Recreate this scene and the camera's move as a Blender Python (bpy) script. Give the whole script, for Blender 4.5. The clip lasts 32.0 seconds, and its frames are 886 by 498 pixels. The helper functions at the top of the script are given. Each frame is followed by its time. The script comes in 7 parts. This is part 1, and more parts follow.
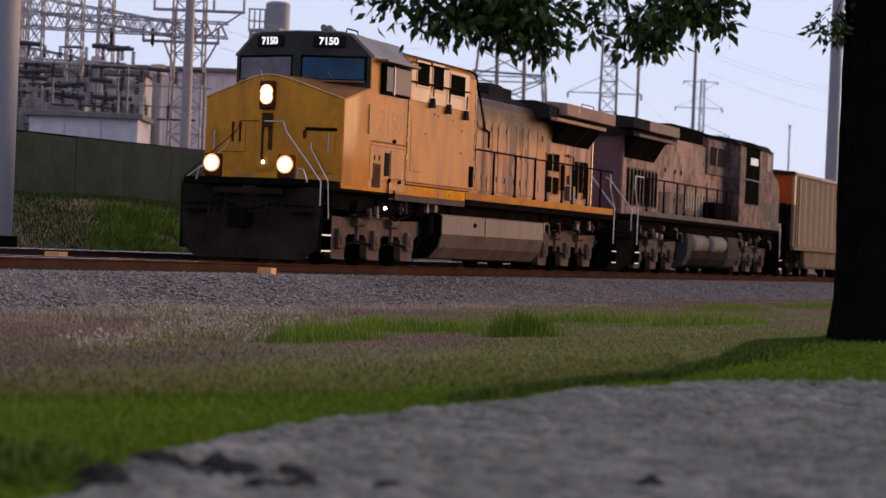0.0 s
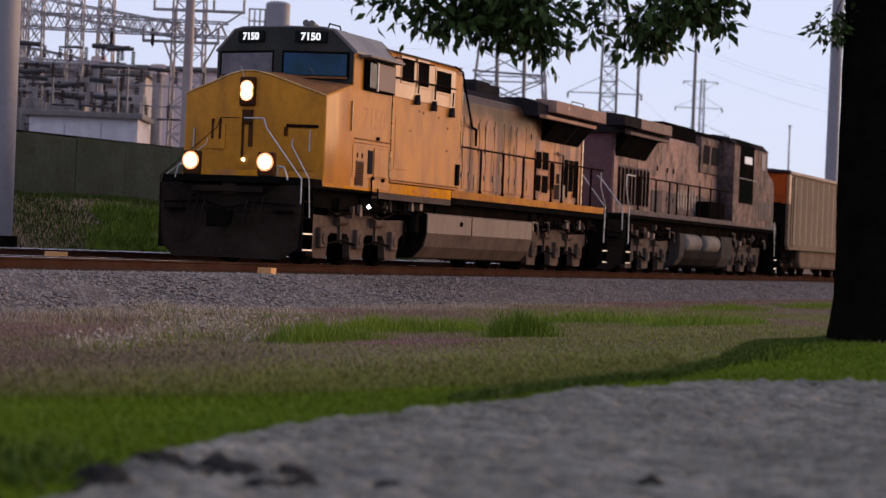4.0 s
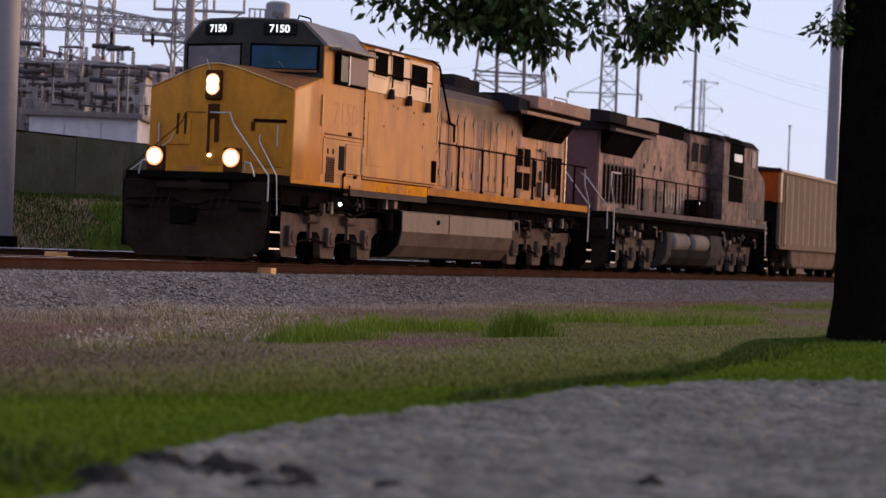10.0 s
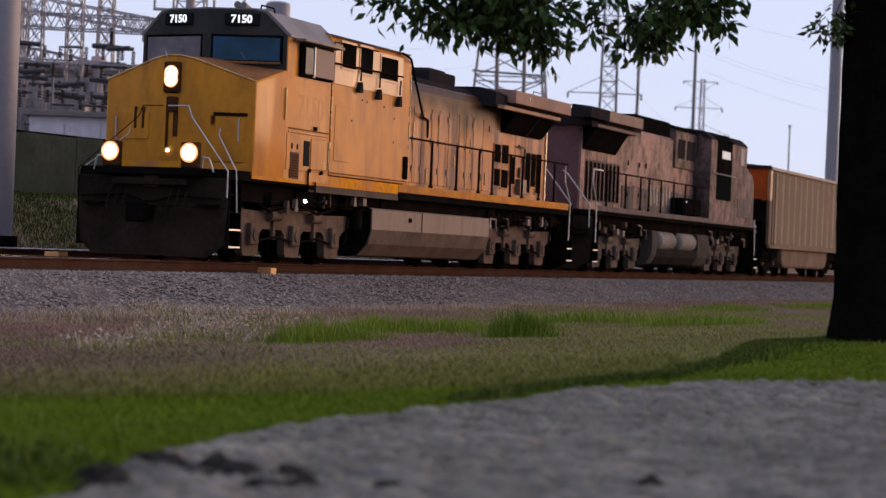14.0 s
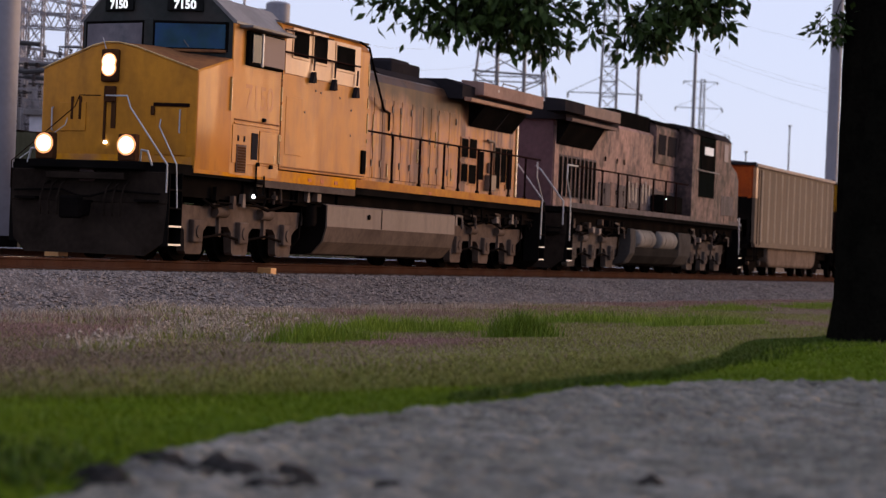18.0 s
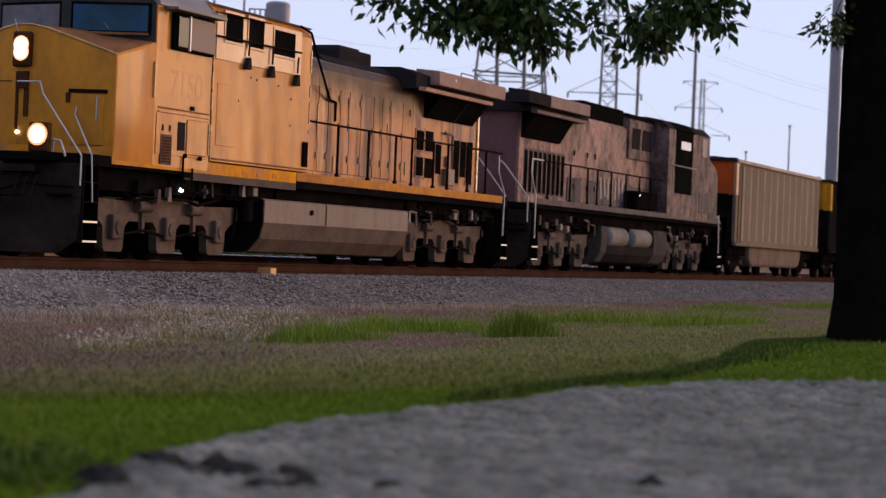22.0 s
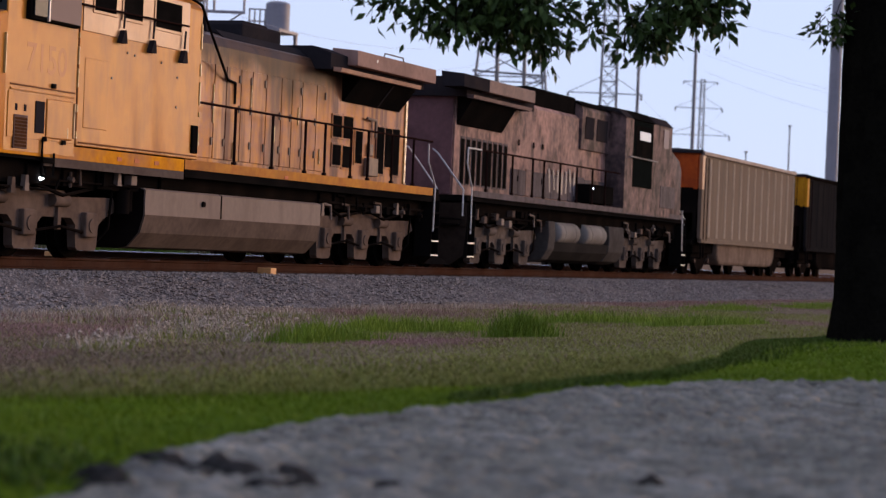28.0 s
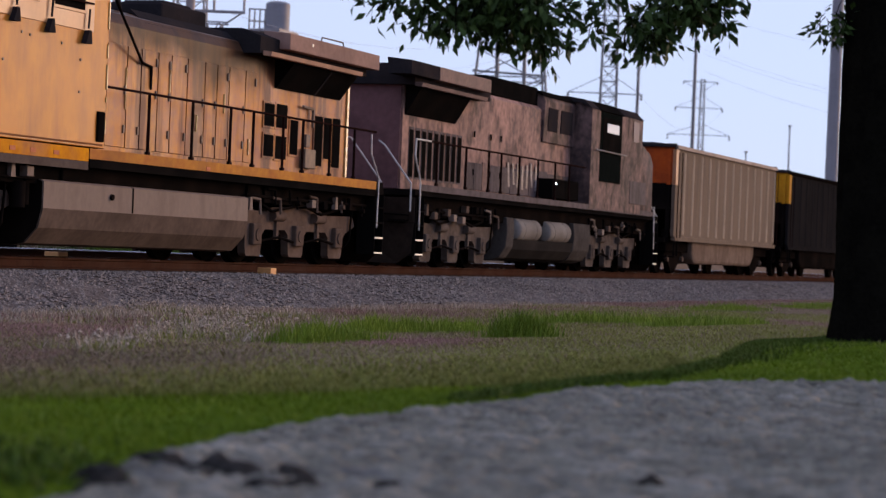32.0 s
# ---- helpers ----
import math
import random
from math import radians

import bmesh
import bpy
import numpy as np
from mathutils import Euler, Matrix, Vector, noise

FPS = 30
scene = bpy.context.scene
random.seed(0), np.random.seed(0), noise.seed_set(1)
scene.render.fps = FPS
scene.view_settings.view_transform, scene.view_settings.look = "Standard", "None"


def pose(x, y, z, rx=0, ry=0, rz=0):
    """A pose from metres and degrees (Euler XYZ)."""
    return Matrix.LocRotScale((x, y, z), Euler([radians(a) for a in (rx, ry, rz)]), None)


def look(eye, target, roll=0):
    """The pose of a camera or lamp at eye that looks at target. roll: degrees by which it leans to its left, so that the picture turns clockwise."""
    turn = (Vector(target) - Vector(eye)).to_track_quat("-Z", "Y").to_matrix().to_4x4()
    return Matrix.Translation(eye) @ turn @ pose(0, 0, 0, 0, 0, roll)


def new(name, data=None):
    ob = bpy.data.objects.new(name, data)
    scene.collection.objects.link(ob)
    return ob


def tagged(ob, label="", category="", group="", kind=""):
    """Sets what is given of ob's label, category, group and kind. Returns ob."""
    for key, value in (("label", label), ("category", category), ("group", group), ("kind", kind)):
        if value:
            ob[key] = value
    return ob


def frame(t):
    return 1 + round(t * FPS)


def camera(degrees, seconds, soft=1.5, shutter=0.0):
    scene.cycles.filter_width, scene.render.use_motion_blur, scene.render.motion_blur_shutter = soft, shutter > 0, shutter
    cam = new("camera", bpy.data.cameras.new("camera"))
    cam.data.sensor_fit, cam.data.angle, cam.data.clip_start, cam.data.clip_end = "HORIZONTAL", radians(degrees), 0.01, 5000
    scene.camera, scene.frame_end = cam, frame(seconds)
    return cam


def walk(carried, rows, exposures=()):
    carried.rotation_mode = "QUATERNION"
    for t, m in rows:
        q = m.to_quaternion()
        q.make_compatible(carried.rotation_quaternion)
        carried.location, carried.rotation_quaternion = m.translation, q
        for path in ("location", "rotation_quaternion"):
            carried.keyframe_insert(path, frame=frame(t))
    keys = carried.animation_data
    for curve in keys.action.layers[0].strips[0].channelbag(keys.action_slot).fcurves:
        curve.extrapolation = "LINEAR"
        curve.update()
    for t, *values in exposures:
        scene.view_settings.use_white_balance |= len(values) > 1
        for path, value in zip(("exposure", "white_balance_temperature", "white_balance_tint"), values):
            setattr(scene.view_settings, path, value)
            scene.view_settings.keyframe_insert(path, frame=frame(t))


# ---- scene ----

# camera: stands still on the lawn, south of a railway that runs along x
EYE = (0.0, -19.528, 0.298)
AIM = (9.38405, -16.0725, 0.32207)
cam = camera(21.404, 32.0, soft=1.3)
cam.data.dof.use_dof = True
cam.data.dof.focus_distance = 37.0
cam.data.dof.aperture_fstop = 2.2
walk(cam, [(0, look(EYE, AIM, 2.3375)), (32, look(EYE, AIM, 2.3375))], 
     exposures=[(0, 0.0, 6500, 10), (19, 0.0, 6450, 10), (22, 0.0, 6350, 10), (25, 0.0, 6080, 9), (28, 0.0, 5950, 9), (32, 0.0, 5900, 9)])

# evening sky, afterglow low behind the camera on the east side of the tracks
SUN = Vector((0.765, -0.635, 0.14)).normalized()
world = bpy.data.worlds.new("evening_sky")
scene.world = world
world.use_nodes = True
nt = world.node_tree
sky = nt.nodes.new("ShaderNodeTexSky")
sky.sky_type = "NISHITA"
sky.sun_disc = False
sky.sun_elevation = math.asin(SUN.z)
sky.sun_rotation = math.atan2(SUN.x, SUN.y)
sky.air_density, sky.dust_density, sky.ozone_density = 1.0, 0.4, 4.0
bg = nt.nodes["Background"]
bg.inputs["Strength"].default_value = 0.12
# thin even veil of high evening cloud over the clear sky
veil = nt.nodes.new("ShaderNodeMix")
veil.data_type = "RGBA"
veil.inputs["Factor"].default_value = 0.72
veil.inputs["B"].default_value = (7.5, 7.65, 9.9, 1.0)
nt.links.new(sky.outputs[0], veil.inputs["A"])
nt.links.new(veil.outputs["Result"], bg.inputs["Color"])

lamp = bpy.data.lights.new("sun", "SUN")
lamp.energy, lamp.angle, lamp.color = 3.45, radians(30), (1.0, 0.61, 0.33)
sun = new("sun", lamp)
sun.matrix_world = look((60, -60, 40), Vector((60, -60, 40)) - SUN)


# ---- materials ----
def rgb(c):
    return (c[0], c[1], c[2], 1.0)


def mat(name, base, other=None, rough=0.6, metal=0.0, scale=1.5, fine=18.0, dirt=None, dirt_amount=0.4, streak=1.0,
        bump=0.1, spread=0.15, emit=None, power=0.0, random_tint=0.0, spec=0.5, soot=None, coat=0.0, wave=0.0, dirt_span=(0.45, 0.75)):
    """A painted or natural surface: two scales of variation, dirt that may run down in streaks, fine relief."""
    m = bpy.data.materials.new(name)
    m.use_nodes = True
    t = m.node_tree
    b = t.nodes["Principled BSDF"]
    co = t.nodes.new("ShaderNodeTexCoord")
    n1 = t.nodes.new("ShaderNodeTexNoise")
    n1.inputs["Scale"].default_value, n1.inputs["Detail"].default_value = scale, 5.0
    t.links.new(co.outputs["Object"], n1.inputs["Vector"])
    n2 = t.nodes.new("ShaderNodeTexNoise")
    n2.inputs["Scale"].default_value, n2.inputs["Detail"].default_value = fine, 6.0
    t.links.new(co.outputs["Object"], n2.inputs["Vector"])
    other = other or tuple(c * (1 - 1.5 * spread) for c in base)
    ramp = t.nodes.new("ShaderNodeValToRGB")
    ramp.color_ramp.elements[0].position, ramp.color_ramp.elements[1].position = 0.36, 0.64
    ramp.color_ramp.elements[0].color, ramp.color_ramp.elements[1].color = rgb(other), rgb(base)
    add = t.nodes.new("ShaderNodeMath")
    add.operation = "MULTIPLY_ADD"
    add.inputs[1].default_value = 0.45
    t.links.new(n2.outputs["Fac"], add.inputs[0])
    half = t.nodes.new("ShaderNodeMath")
    half.operation = "MULTIPLY"
    half.inputs[1].default_value = 0.55
    t.links.new(n1.outputs["Fac"], half.inputs[0])
    t.links.new(half.outputs[0], add.inputs[2])
    t.links.new(add.outputs[0], ramp.inputs["Fac"])
    colour = ramp.outputs["Color"]
    if dirt:
        mp = t.nodes.new("ShaderNodeMapping")
        mp.inputs["Scale"].default_value = (1.0, 1.0, 1.0 / streak)
        t.links.new(co.outputs["Object"], mp.inputs["Vector"])
        n3 = t.nodes.new("ShaderNodeTexNoise")
        n3.inputs["Scale"].default_value, n3.inputs["Detail"].default_value = 2.6 if streak > 1 else 1.1, 4.0
        n3.inputs["Roughness"].default_value = 0.55
        t.links.new(mp.outputs[0], n3.inputs["Vector"])
        r3 = t.nodes.new("ShaderNodeMapRange")
        r3.inputs["From Min"].default_value, r3.inputs["From Max"].default_value = dirt_span
        r3.inputs["To Max"].default_value = dirt_amount
        t.links.new(n3.outputs["Fac"], r3.inputs["Value"])
        mx = t.nodes.new("ShaderNodeMix")
        mx.data_type = "RGBA"
        t.links.new(r3.outputs[0], mx.inputs["Factor"])
        t.links.new(colour, mx.inputs["A"])
        mx.inputs["B"].default_value = rgb(dirt)
        colour = mx.outputs["Result"]
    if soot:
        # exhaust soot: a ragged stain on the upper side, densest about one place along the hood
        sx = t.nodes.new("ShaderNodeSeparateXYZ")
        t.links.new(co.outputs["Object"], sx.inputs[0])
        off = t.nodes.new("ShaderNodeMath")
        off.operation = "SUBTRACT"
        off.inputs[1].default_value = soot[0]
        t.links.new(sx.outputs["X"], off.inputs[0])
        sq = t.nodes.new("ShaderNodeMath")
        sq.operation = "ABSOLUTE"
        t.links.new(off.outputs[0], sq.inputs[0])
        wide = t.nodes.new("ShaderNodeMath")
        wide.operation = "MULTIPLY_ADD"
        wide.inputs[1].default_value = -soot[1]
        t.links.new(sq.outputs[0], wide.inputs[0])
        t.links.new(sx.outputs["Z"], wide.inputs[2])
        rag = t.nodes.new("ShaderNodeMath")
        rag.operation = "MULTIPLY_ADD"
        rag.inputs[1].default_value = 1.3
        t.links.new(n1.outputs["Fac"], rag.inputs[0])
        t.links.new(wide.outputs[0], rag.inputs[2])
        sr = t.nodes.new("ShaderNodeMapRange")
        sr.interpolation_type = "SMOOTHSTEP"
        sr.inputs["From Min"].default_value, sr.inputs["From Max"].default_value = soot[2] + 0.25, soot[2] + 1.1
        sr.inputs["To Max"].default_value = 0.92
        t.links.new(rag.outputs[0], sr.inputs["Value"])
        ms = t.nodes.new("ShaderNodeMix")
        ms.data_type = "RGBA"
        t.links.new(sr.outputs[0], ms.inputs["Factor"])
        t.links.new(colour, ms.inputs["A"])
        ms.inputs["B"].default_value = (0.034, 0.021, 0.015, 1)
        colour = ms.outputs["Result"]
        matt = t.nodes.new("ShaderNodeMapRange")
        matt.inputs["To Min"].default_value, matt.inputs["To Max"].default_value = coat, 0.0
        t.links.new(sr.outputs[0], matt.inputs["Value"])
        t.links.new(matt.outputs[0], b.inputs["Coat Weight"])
    if random_tint:
        info = t.nodes.new("ShaderNodeObjectInfo")
        hsv = t.nodes.new("ShaderNodeHueSaturation")
        mr = t.nodes.new("ShaderNodeMapRange")
        mr.inputs["To Min"].default_value, mr.inputs["To Max"].default_value = 1 - random_tint, 1 + random_tint
        t.links.new(info.outputs["Random"], mr.inputs["Value"])
        t.links.new(mr.outputs[0], hsv.inputs["Value"])
        t.links.new(colour, hsv.inputs["Color"])
        colour = hsv.outputs["Color"]
    t.links.new(colour, b.inputs["Base Color"])
    rr = t.nodes.new("ShaderNodeMapRange")
    rr.inputs["To Min"].default_value, rr.inputs["To Max"].default_value = max(0.02, rough - 0.1), min(1.0, rough + 0.14)
    t.links.new(n1.outputs["Fac"], rr.inputs["Value"])
    t.links.new(rr.outputs[0], b.inputs["Roughness"])
    b.inputs["Metallic"].default_value = metal
    b.inputs["Specular IOR Level"].default_value = spec
    b.inputs["Coat Weight"].default_value = coat
    b.inputs["Coat Roughness"].default_value = 0.15
    if wave:
        # buckled sheet metal: shallow upright ripples
        wm = t.nodes.new("ShaderNodeMapping")
        wm.inputs["Scale"].default_value = (1.0, 1.0, 0.35)
        t.links.new(co.outputs["Object"], wm.inputs["Vector"])
        wn = t.nodes.new("ShaderNodeTexNoise")
        wn.inputs["Scale"].default_value, wn.inputs["Detail"].default_value = 1.0, 1.0
        t.links.new(wm.outputs[0], wn.inputs["Vector"])
        wb = t.nodes.new("ShaderNodeBump")
        wb.inputs["Strength"].default_value, wb.inputs["Distance"].default_value = wave, 0.06
        t.links.new(wn.outputs["Fac"], wb.inputs["Height"])
        t.links.new(wb.outputs[0], b.inputs["Coat Normal" if coat else "Normal"])
    if bump and not (wave and not coat):
        bp = t.nodes.new("ShaderNodeBump")
        bp.inputs["Strength"].default_value, bp.inputs["Distance"].default_value = bump, 0.02
        t.links.new(n2.outputs["Fac"], bp.inputs["Height"])
        t.links.new(bp.outputs[0], b.inputs["Normal"])
    if emit:
        b.inputs["Emission Color"].default_value = rgb(emit)
        b.inputs["Emission Strength"].default_value = power
    return m


def glass(name, tint, rough=0.05, spec=0.8, coat=0.6):
    m = bpy.data.materials.new(name)
    m.use_nodes = True
    b = m.node_tree.nodes["Principled BSDF"]
    b.inputs["Base Color"].default_value = rgb(tint)
    b.inputs["Roughness"].default_value = rough
    b.inputs["Specular IOR Level"].default_value = spec
    b.inputs["Coat Weight"].default_value = coat
    b.inputs["Coat Roughness"].default_value = 0.03
    return m


def blades(name, dark, light, patch=0.35, rough=0.6, island=0.45):
    """Leaves or grass: each blade a shade of its own, larger patches over the ground."""
    m = bpy.data.materials.new(name)
    m.use_nodes = True
    t = m.node_tree
    b = t.nodes["Principled BSDF"]
    geo = t.nodes.new("ShaderNodeNewGeometry")
    n = t.nodes.new("ShaderNodeTexNoise")
    n.inputs["Scale"].default_value, n.inputs["Detail"].default_value = patch, 3.0
    t.links.new(geo.outputs["Position"], n.inputs["Vector"])
    a = t.nodes.new("ShaderNodeMath")
    a.operation = "MULTIPLY_ADD"
    a.inputs[1].default_value = island
    t.links.new(geo.outputs["Random Per Island"], a.inputs[0])
    h = t.nodes.new("ShaderNodeMath")
    h.operation = "MULTIPLY"
    h.inputs[1].default_value = 1.05 - island
    t.links.new(n.outputs["Fac"], h.inputs[0])
    t.links.new(h.outputs[0], a.inputs[2])
    r = t.nodes.new("ShaderNodeValToRGB")
    r.color_ramp.elements[0].position, r.color_ramp.elements[1].position = 0.2, 0.8
    r.color_ramp.elements[0].color, r.color_ramp.elements[1].color = rgb(dark), rgb(light)
    t.links.new(a.outputs[0], r.inputs["Fac"])
    t.links.new(r.outputs["Color"], b.inputs["Base Color"])
    b.inputs["Roughness"].default_value = rough
    b.inputs["Specular IOR Level"].default_value = 0.08
    return m


YELLOW = mat("armour_yellow_paint", (0.46, 0.180, 0.023), (0.38, 0.144, 0.022), rough=0.36, scale=0.55, fine=3, dirt=(0.17, 0.072, 0.034), dirt_amount=0.6, streak=3.5, bump=0.02, spec=0.03, coat=0.11, wave=0.6)
GLOSSY = mat("glossy_yellow_panel_paint", (0.43, 0.215, 0.095), (0.36, 0.175, 0.085), rough=0.36, scale=1.2, fine=8, dirt=(0.2, 0.1, 0.05), dirt_amount=0.5, streak=5, spec=0.3, wave=0.9)
# nose front: grimy copy of the body yellow, toned for the light there
YELLOW_NOSE = mat("grimy_light_toned_nose_paint", (0.52, 0.218, 0.020), (0.41, 0.166, 0.017), rough=0.5, scale=0.9, fine=9, dirt=(0.14, 0.062, 0.018), dirt_amount=0.55, streak=3, bump=0.03, spec=0.1)
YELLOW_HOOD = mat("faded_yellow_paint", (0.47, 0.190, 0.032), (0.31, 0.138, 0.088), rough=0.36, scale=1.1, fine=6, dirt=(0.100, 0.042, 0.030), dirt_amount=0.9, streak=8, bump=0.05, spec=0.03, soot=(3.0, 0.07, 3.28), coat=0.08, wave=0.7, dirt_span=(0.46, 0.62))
SILL = mat("sill_stripe_paint", (0.60, 0.26, 0.012), (0.42, 0.16, 0.02), rough=0.5, scale=2.5, fine=9, dirt=(0.30, 0.15, 0.10), dirt_amount=0.9, spec=0.0)
# lower wing edge: the light it catches is put into a paler tan
LIP = mat("lit_tan_edge_paint", (0.40, 0.23, 0.15), (0.3, 0.17, 0.12), rough=0.5, scale=2, fine=9, dirt=(0.12, 0.07, 0.05), dirt_amount=0.5, spec=0.1)
GREY = mat("locomotive_grey_paint", (0.15, 0.135, 0.135), rough=0.6, scale=1.5, fine=12, dirt=(0.08, 0.06, 0.05), dirt_amount=0.6, streak=4, bump=0.05, spec=0.3)
ROOF = mat("soot_dark_roof_paint", (0.022, 0.02, 0.023), rough=0.7, scale=2, fine=14, dirt=(0.045, 0.032, 0.028), dirt_amount=0.5, bump=0.08, spec=0.0)
WING = mat("dusty_red_grey_paint", (0.27, 0.168, 0.142), rough=0.6, scale=1.4, fine=10, dirt=(0.09, 0.058, 0.05), dirt_amount=0.5, spec=0.03)
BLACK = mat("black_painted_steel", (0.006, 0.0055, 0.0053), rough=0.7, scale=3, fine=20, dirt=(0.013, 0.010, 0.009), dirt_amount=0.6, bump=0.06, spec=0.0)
PILOT = mat("grimy_pilot_steel", (0.026, 0.0185, 0.0145), (0.012, 0.009, 0.0075), rough=0.8, scale=2, fine=10, dirt=(0.036, 0.026, 0.02), dirt_amount=0.6, bump=0.1, spec=0.0)
TRUCK2 = mat("dark_dusty_truck_castings", (0.120, 0.096, 0.084), (0.064, 0.051, 0.045), rough=0.8, scale=1.6, fine=9, dirt=(0.025, 0.02, 0.018), dirt_amount=0.6, bump=0.1, spec=0.0)
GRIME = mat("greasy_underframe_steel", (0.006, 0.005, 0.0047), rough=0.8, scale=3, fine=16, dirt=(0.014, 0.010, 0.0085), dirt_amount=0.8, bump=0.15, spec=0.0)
TRUCK = mat("dusty_truck_castings", (0.125, 0.090, 0.073), (0.080, 0.057, 0.047), rough=0.8, scale=1.6, fine=9, dirt=(0.03, 0.022, 0.018), dirt_amount=0.5, bump=0.1, spec=0.0)
TANK = mat("dusty_grey_fuel_tank", (0.17, 0.128, 0.110), (0.145, 0.108, 0.094), rough=0.65, scale=1.2, fine=9, dirt=(0.085, 0.06, 0.05), dirt_amount=0.5, streak=3, bump=0.04, spec=0.1)
CHROME = mat("pale_worn_handrail_paint", (0.42, 0.41, 0.42), rough=0.45, metal=0.3, scale=6, fine=30, bump=0.02)
RAIL_DARK = mat("dark_handrail_paint", (0.016, 0.008, 0.007), rough=0.65, scale=6, fine=30, bump=0.02, spec=0.0)
FADED = mat("weathered_grey_pink_paint", (0.20, 0.128, 0.115), (0.058, 0.044, 0.045), rough=0.6, scale=0.8, fine=6, dirt=(0.024, 0.019, 0.020), dirt_amount=0.8, streak=1.5, bump=0.04, spec=0.03, dirt_span=(0.44, 0.62))
FADED_LOW = mat("weathered_dark_grey_paint", (0.105, 0.084, 0.092), (0.058, 0.048, 0.054), rough=0.65, scale=1.0, fine=7, dirt=(0.022, 0.018, 0.018), dirt_amount=0.7, streak=5, bump=0.04, spec=0.03)
FADED_PINK = mat("mottled_pinkish_paint", (0.33, 0.195, 0.162), (0.12, 0.080, 0.074), rough=0.6, scale=0.65, fine=6, dirt=(0.03, 0.023, 0.025), dirt_amount=0.75, streak=1.5, dirt_span=(0.46, 0.66), bump=0.04, spec=0.03, coat=0.03, wave=0.5)
MAROON = mat("weathered_maroon_paint", (0.165, 0.086, 0.092), (0.112, 0.062, 0.066), rough=0.6, scale=1.2, fine=8, dirt=(0.025, 0.018, 0.02), dirt_amount=0.5, bump=0.04, spec=0.03)
GLASS = glass("dark_cab_glass", (0.012, 0.018, 0.028), 0.25, 0.06, 0.0)
# windshield panes: the reflected sky is put into the base colours
BLUEGLASS = mat("blue_reflection_cab_glass", (0.022, 0.060, 0.150), (0.022, 0.062, 0.080), rough=0.3, scale=1.6, fine=4, dirt=(0.012, 0.02, 0.03), dirt_amount=0.7, bump=0, spec=0.08)
GREYGLASS = mat("grey_reflection_cab_glass", (0.21, 0.175, 0.20), (0.085, 0.085, 0.10), rough=0.35, scale=2.2, fine=5, dirt=(0.025, 0.028, 0.035), dirt_amount=0.8, bump=0, spec=0.15)
LENS = mat("headlight_lens", (1, 0.9, 0.7), emit=(1.0, 0.82, 0.50), power=4.5, bump=0)
# emissive orange ring that imitates the halo of glow round each lamp
GLOW_RING = mat("lamp_glow_ring", (0.8, 0.6, 0.4), rough=0.3, emit=(1.0, 0.30, 0.045), power=1.0, bump=0)
LENS_WHITE = mat("white_marker_lens", (1, 1, 1), emit=(0.9, 0.95, 1.0), power=16.0, bump=0)
BOARD = mat("number_board_black", (0.014, 0.015, 0.015), rough=0.6, scale=5, fine=30, bump=0, spec=0.0)
# digits are given a glow of their own
DIGIT = mat("glowing_number_white", (0.8, 0.8, 0.8), emit=(1, 1, 1), power=0.9, bump=0)
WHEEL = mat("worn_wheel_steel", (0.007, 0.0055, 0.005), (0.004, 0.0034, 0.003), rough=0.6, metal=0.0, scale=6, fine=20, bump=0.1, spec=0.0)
RUST = mat("rusty_rail_web", (0.055, 0.026, 0.017), (0.034, 0.017, 0.012), rough=0.8, scale=1.5, fine=20, dirt=(0.07, 0.045, 0.035), dirt_amount=0.5, bump=0.2, spec=0.0)
SHINE = mat("polished_rail_head", (0.55, 0.53, 0.52), rough=0.22, metal=1.0, scale=0.6, fine=40, bump=0.01)
TIE = mat("creosoted_tie_wood", (0.085, 0.06, 0.045), (0.045, 0.033, 0.028), rough=0.85, scale=3, fine=22, bump=0.4, random_tint=0.3, spec=0.0)
FRESH = mat("fresh_tie_wood", (0.60, 0.30, 0.10), (0.45, 0.22, 0.08), rough=0.7, scale=5, fine=30, bump=0.2)
TAN = mat("tan_hopper_paint", (0.128, 0.092, 0.068), (0.102, 0.073, 0.055), rough=0.65, scale=0.6, fine=8, dirt=(0.07, 0.05, 0.04), dirt_amount=0.8, streak=6, bump=0.03, spec=0.03)
ORANGE = mat("orange_hopper_end", (0.42, 0.075, 0.012), (0.3, 0.05, 0.012), rough=0.6, scale=1.5, fine=10, dirt=(0.1, 0.035, 0.02), dirt_amount=0.5, bump=0.03, spec=0.03)
CARBLACK = mat("dark_hopper_paint", (0.014, 0.013, 0.014), (0.010, 0.0095, 0.010), rough=0.75, scale=1, fine=8, dirt=(0.022, 0.019, 0.017), dirt_amount=0.6, streak=6, bump=0.03, spec=0.0)
CARYELLOW = mat("yellow_hopper_end", (0.5, 0.24, 0.012), rough=0.6, scale=1.5, fine=10, dirt=(0.15, 0.07, 0.02), dirt_amount=0.5, bump=0.03, spec=0.03)
COAL = mat("coal", (0.012, 0.012, 0.013), (0.03, 0.03, 0.033), rough=0.7, scale=8, fine=30, bump=0.6, spec=0.2)


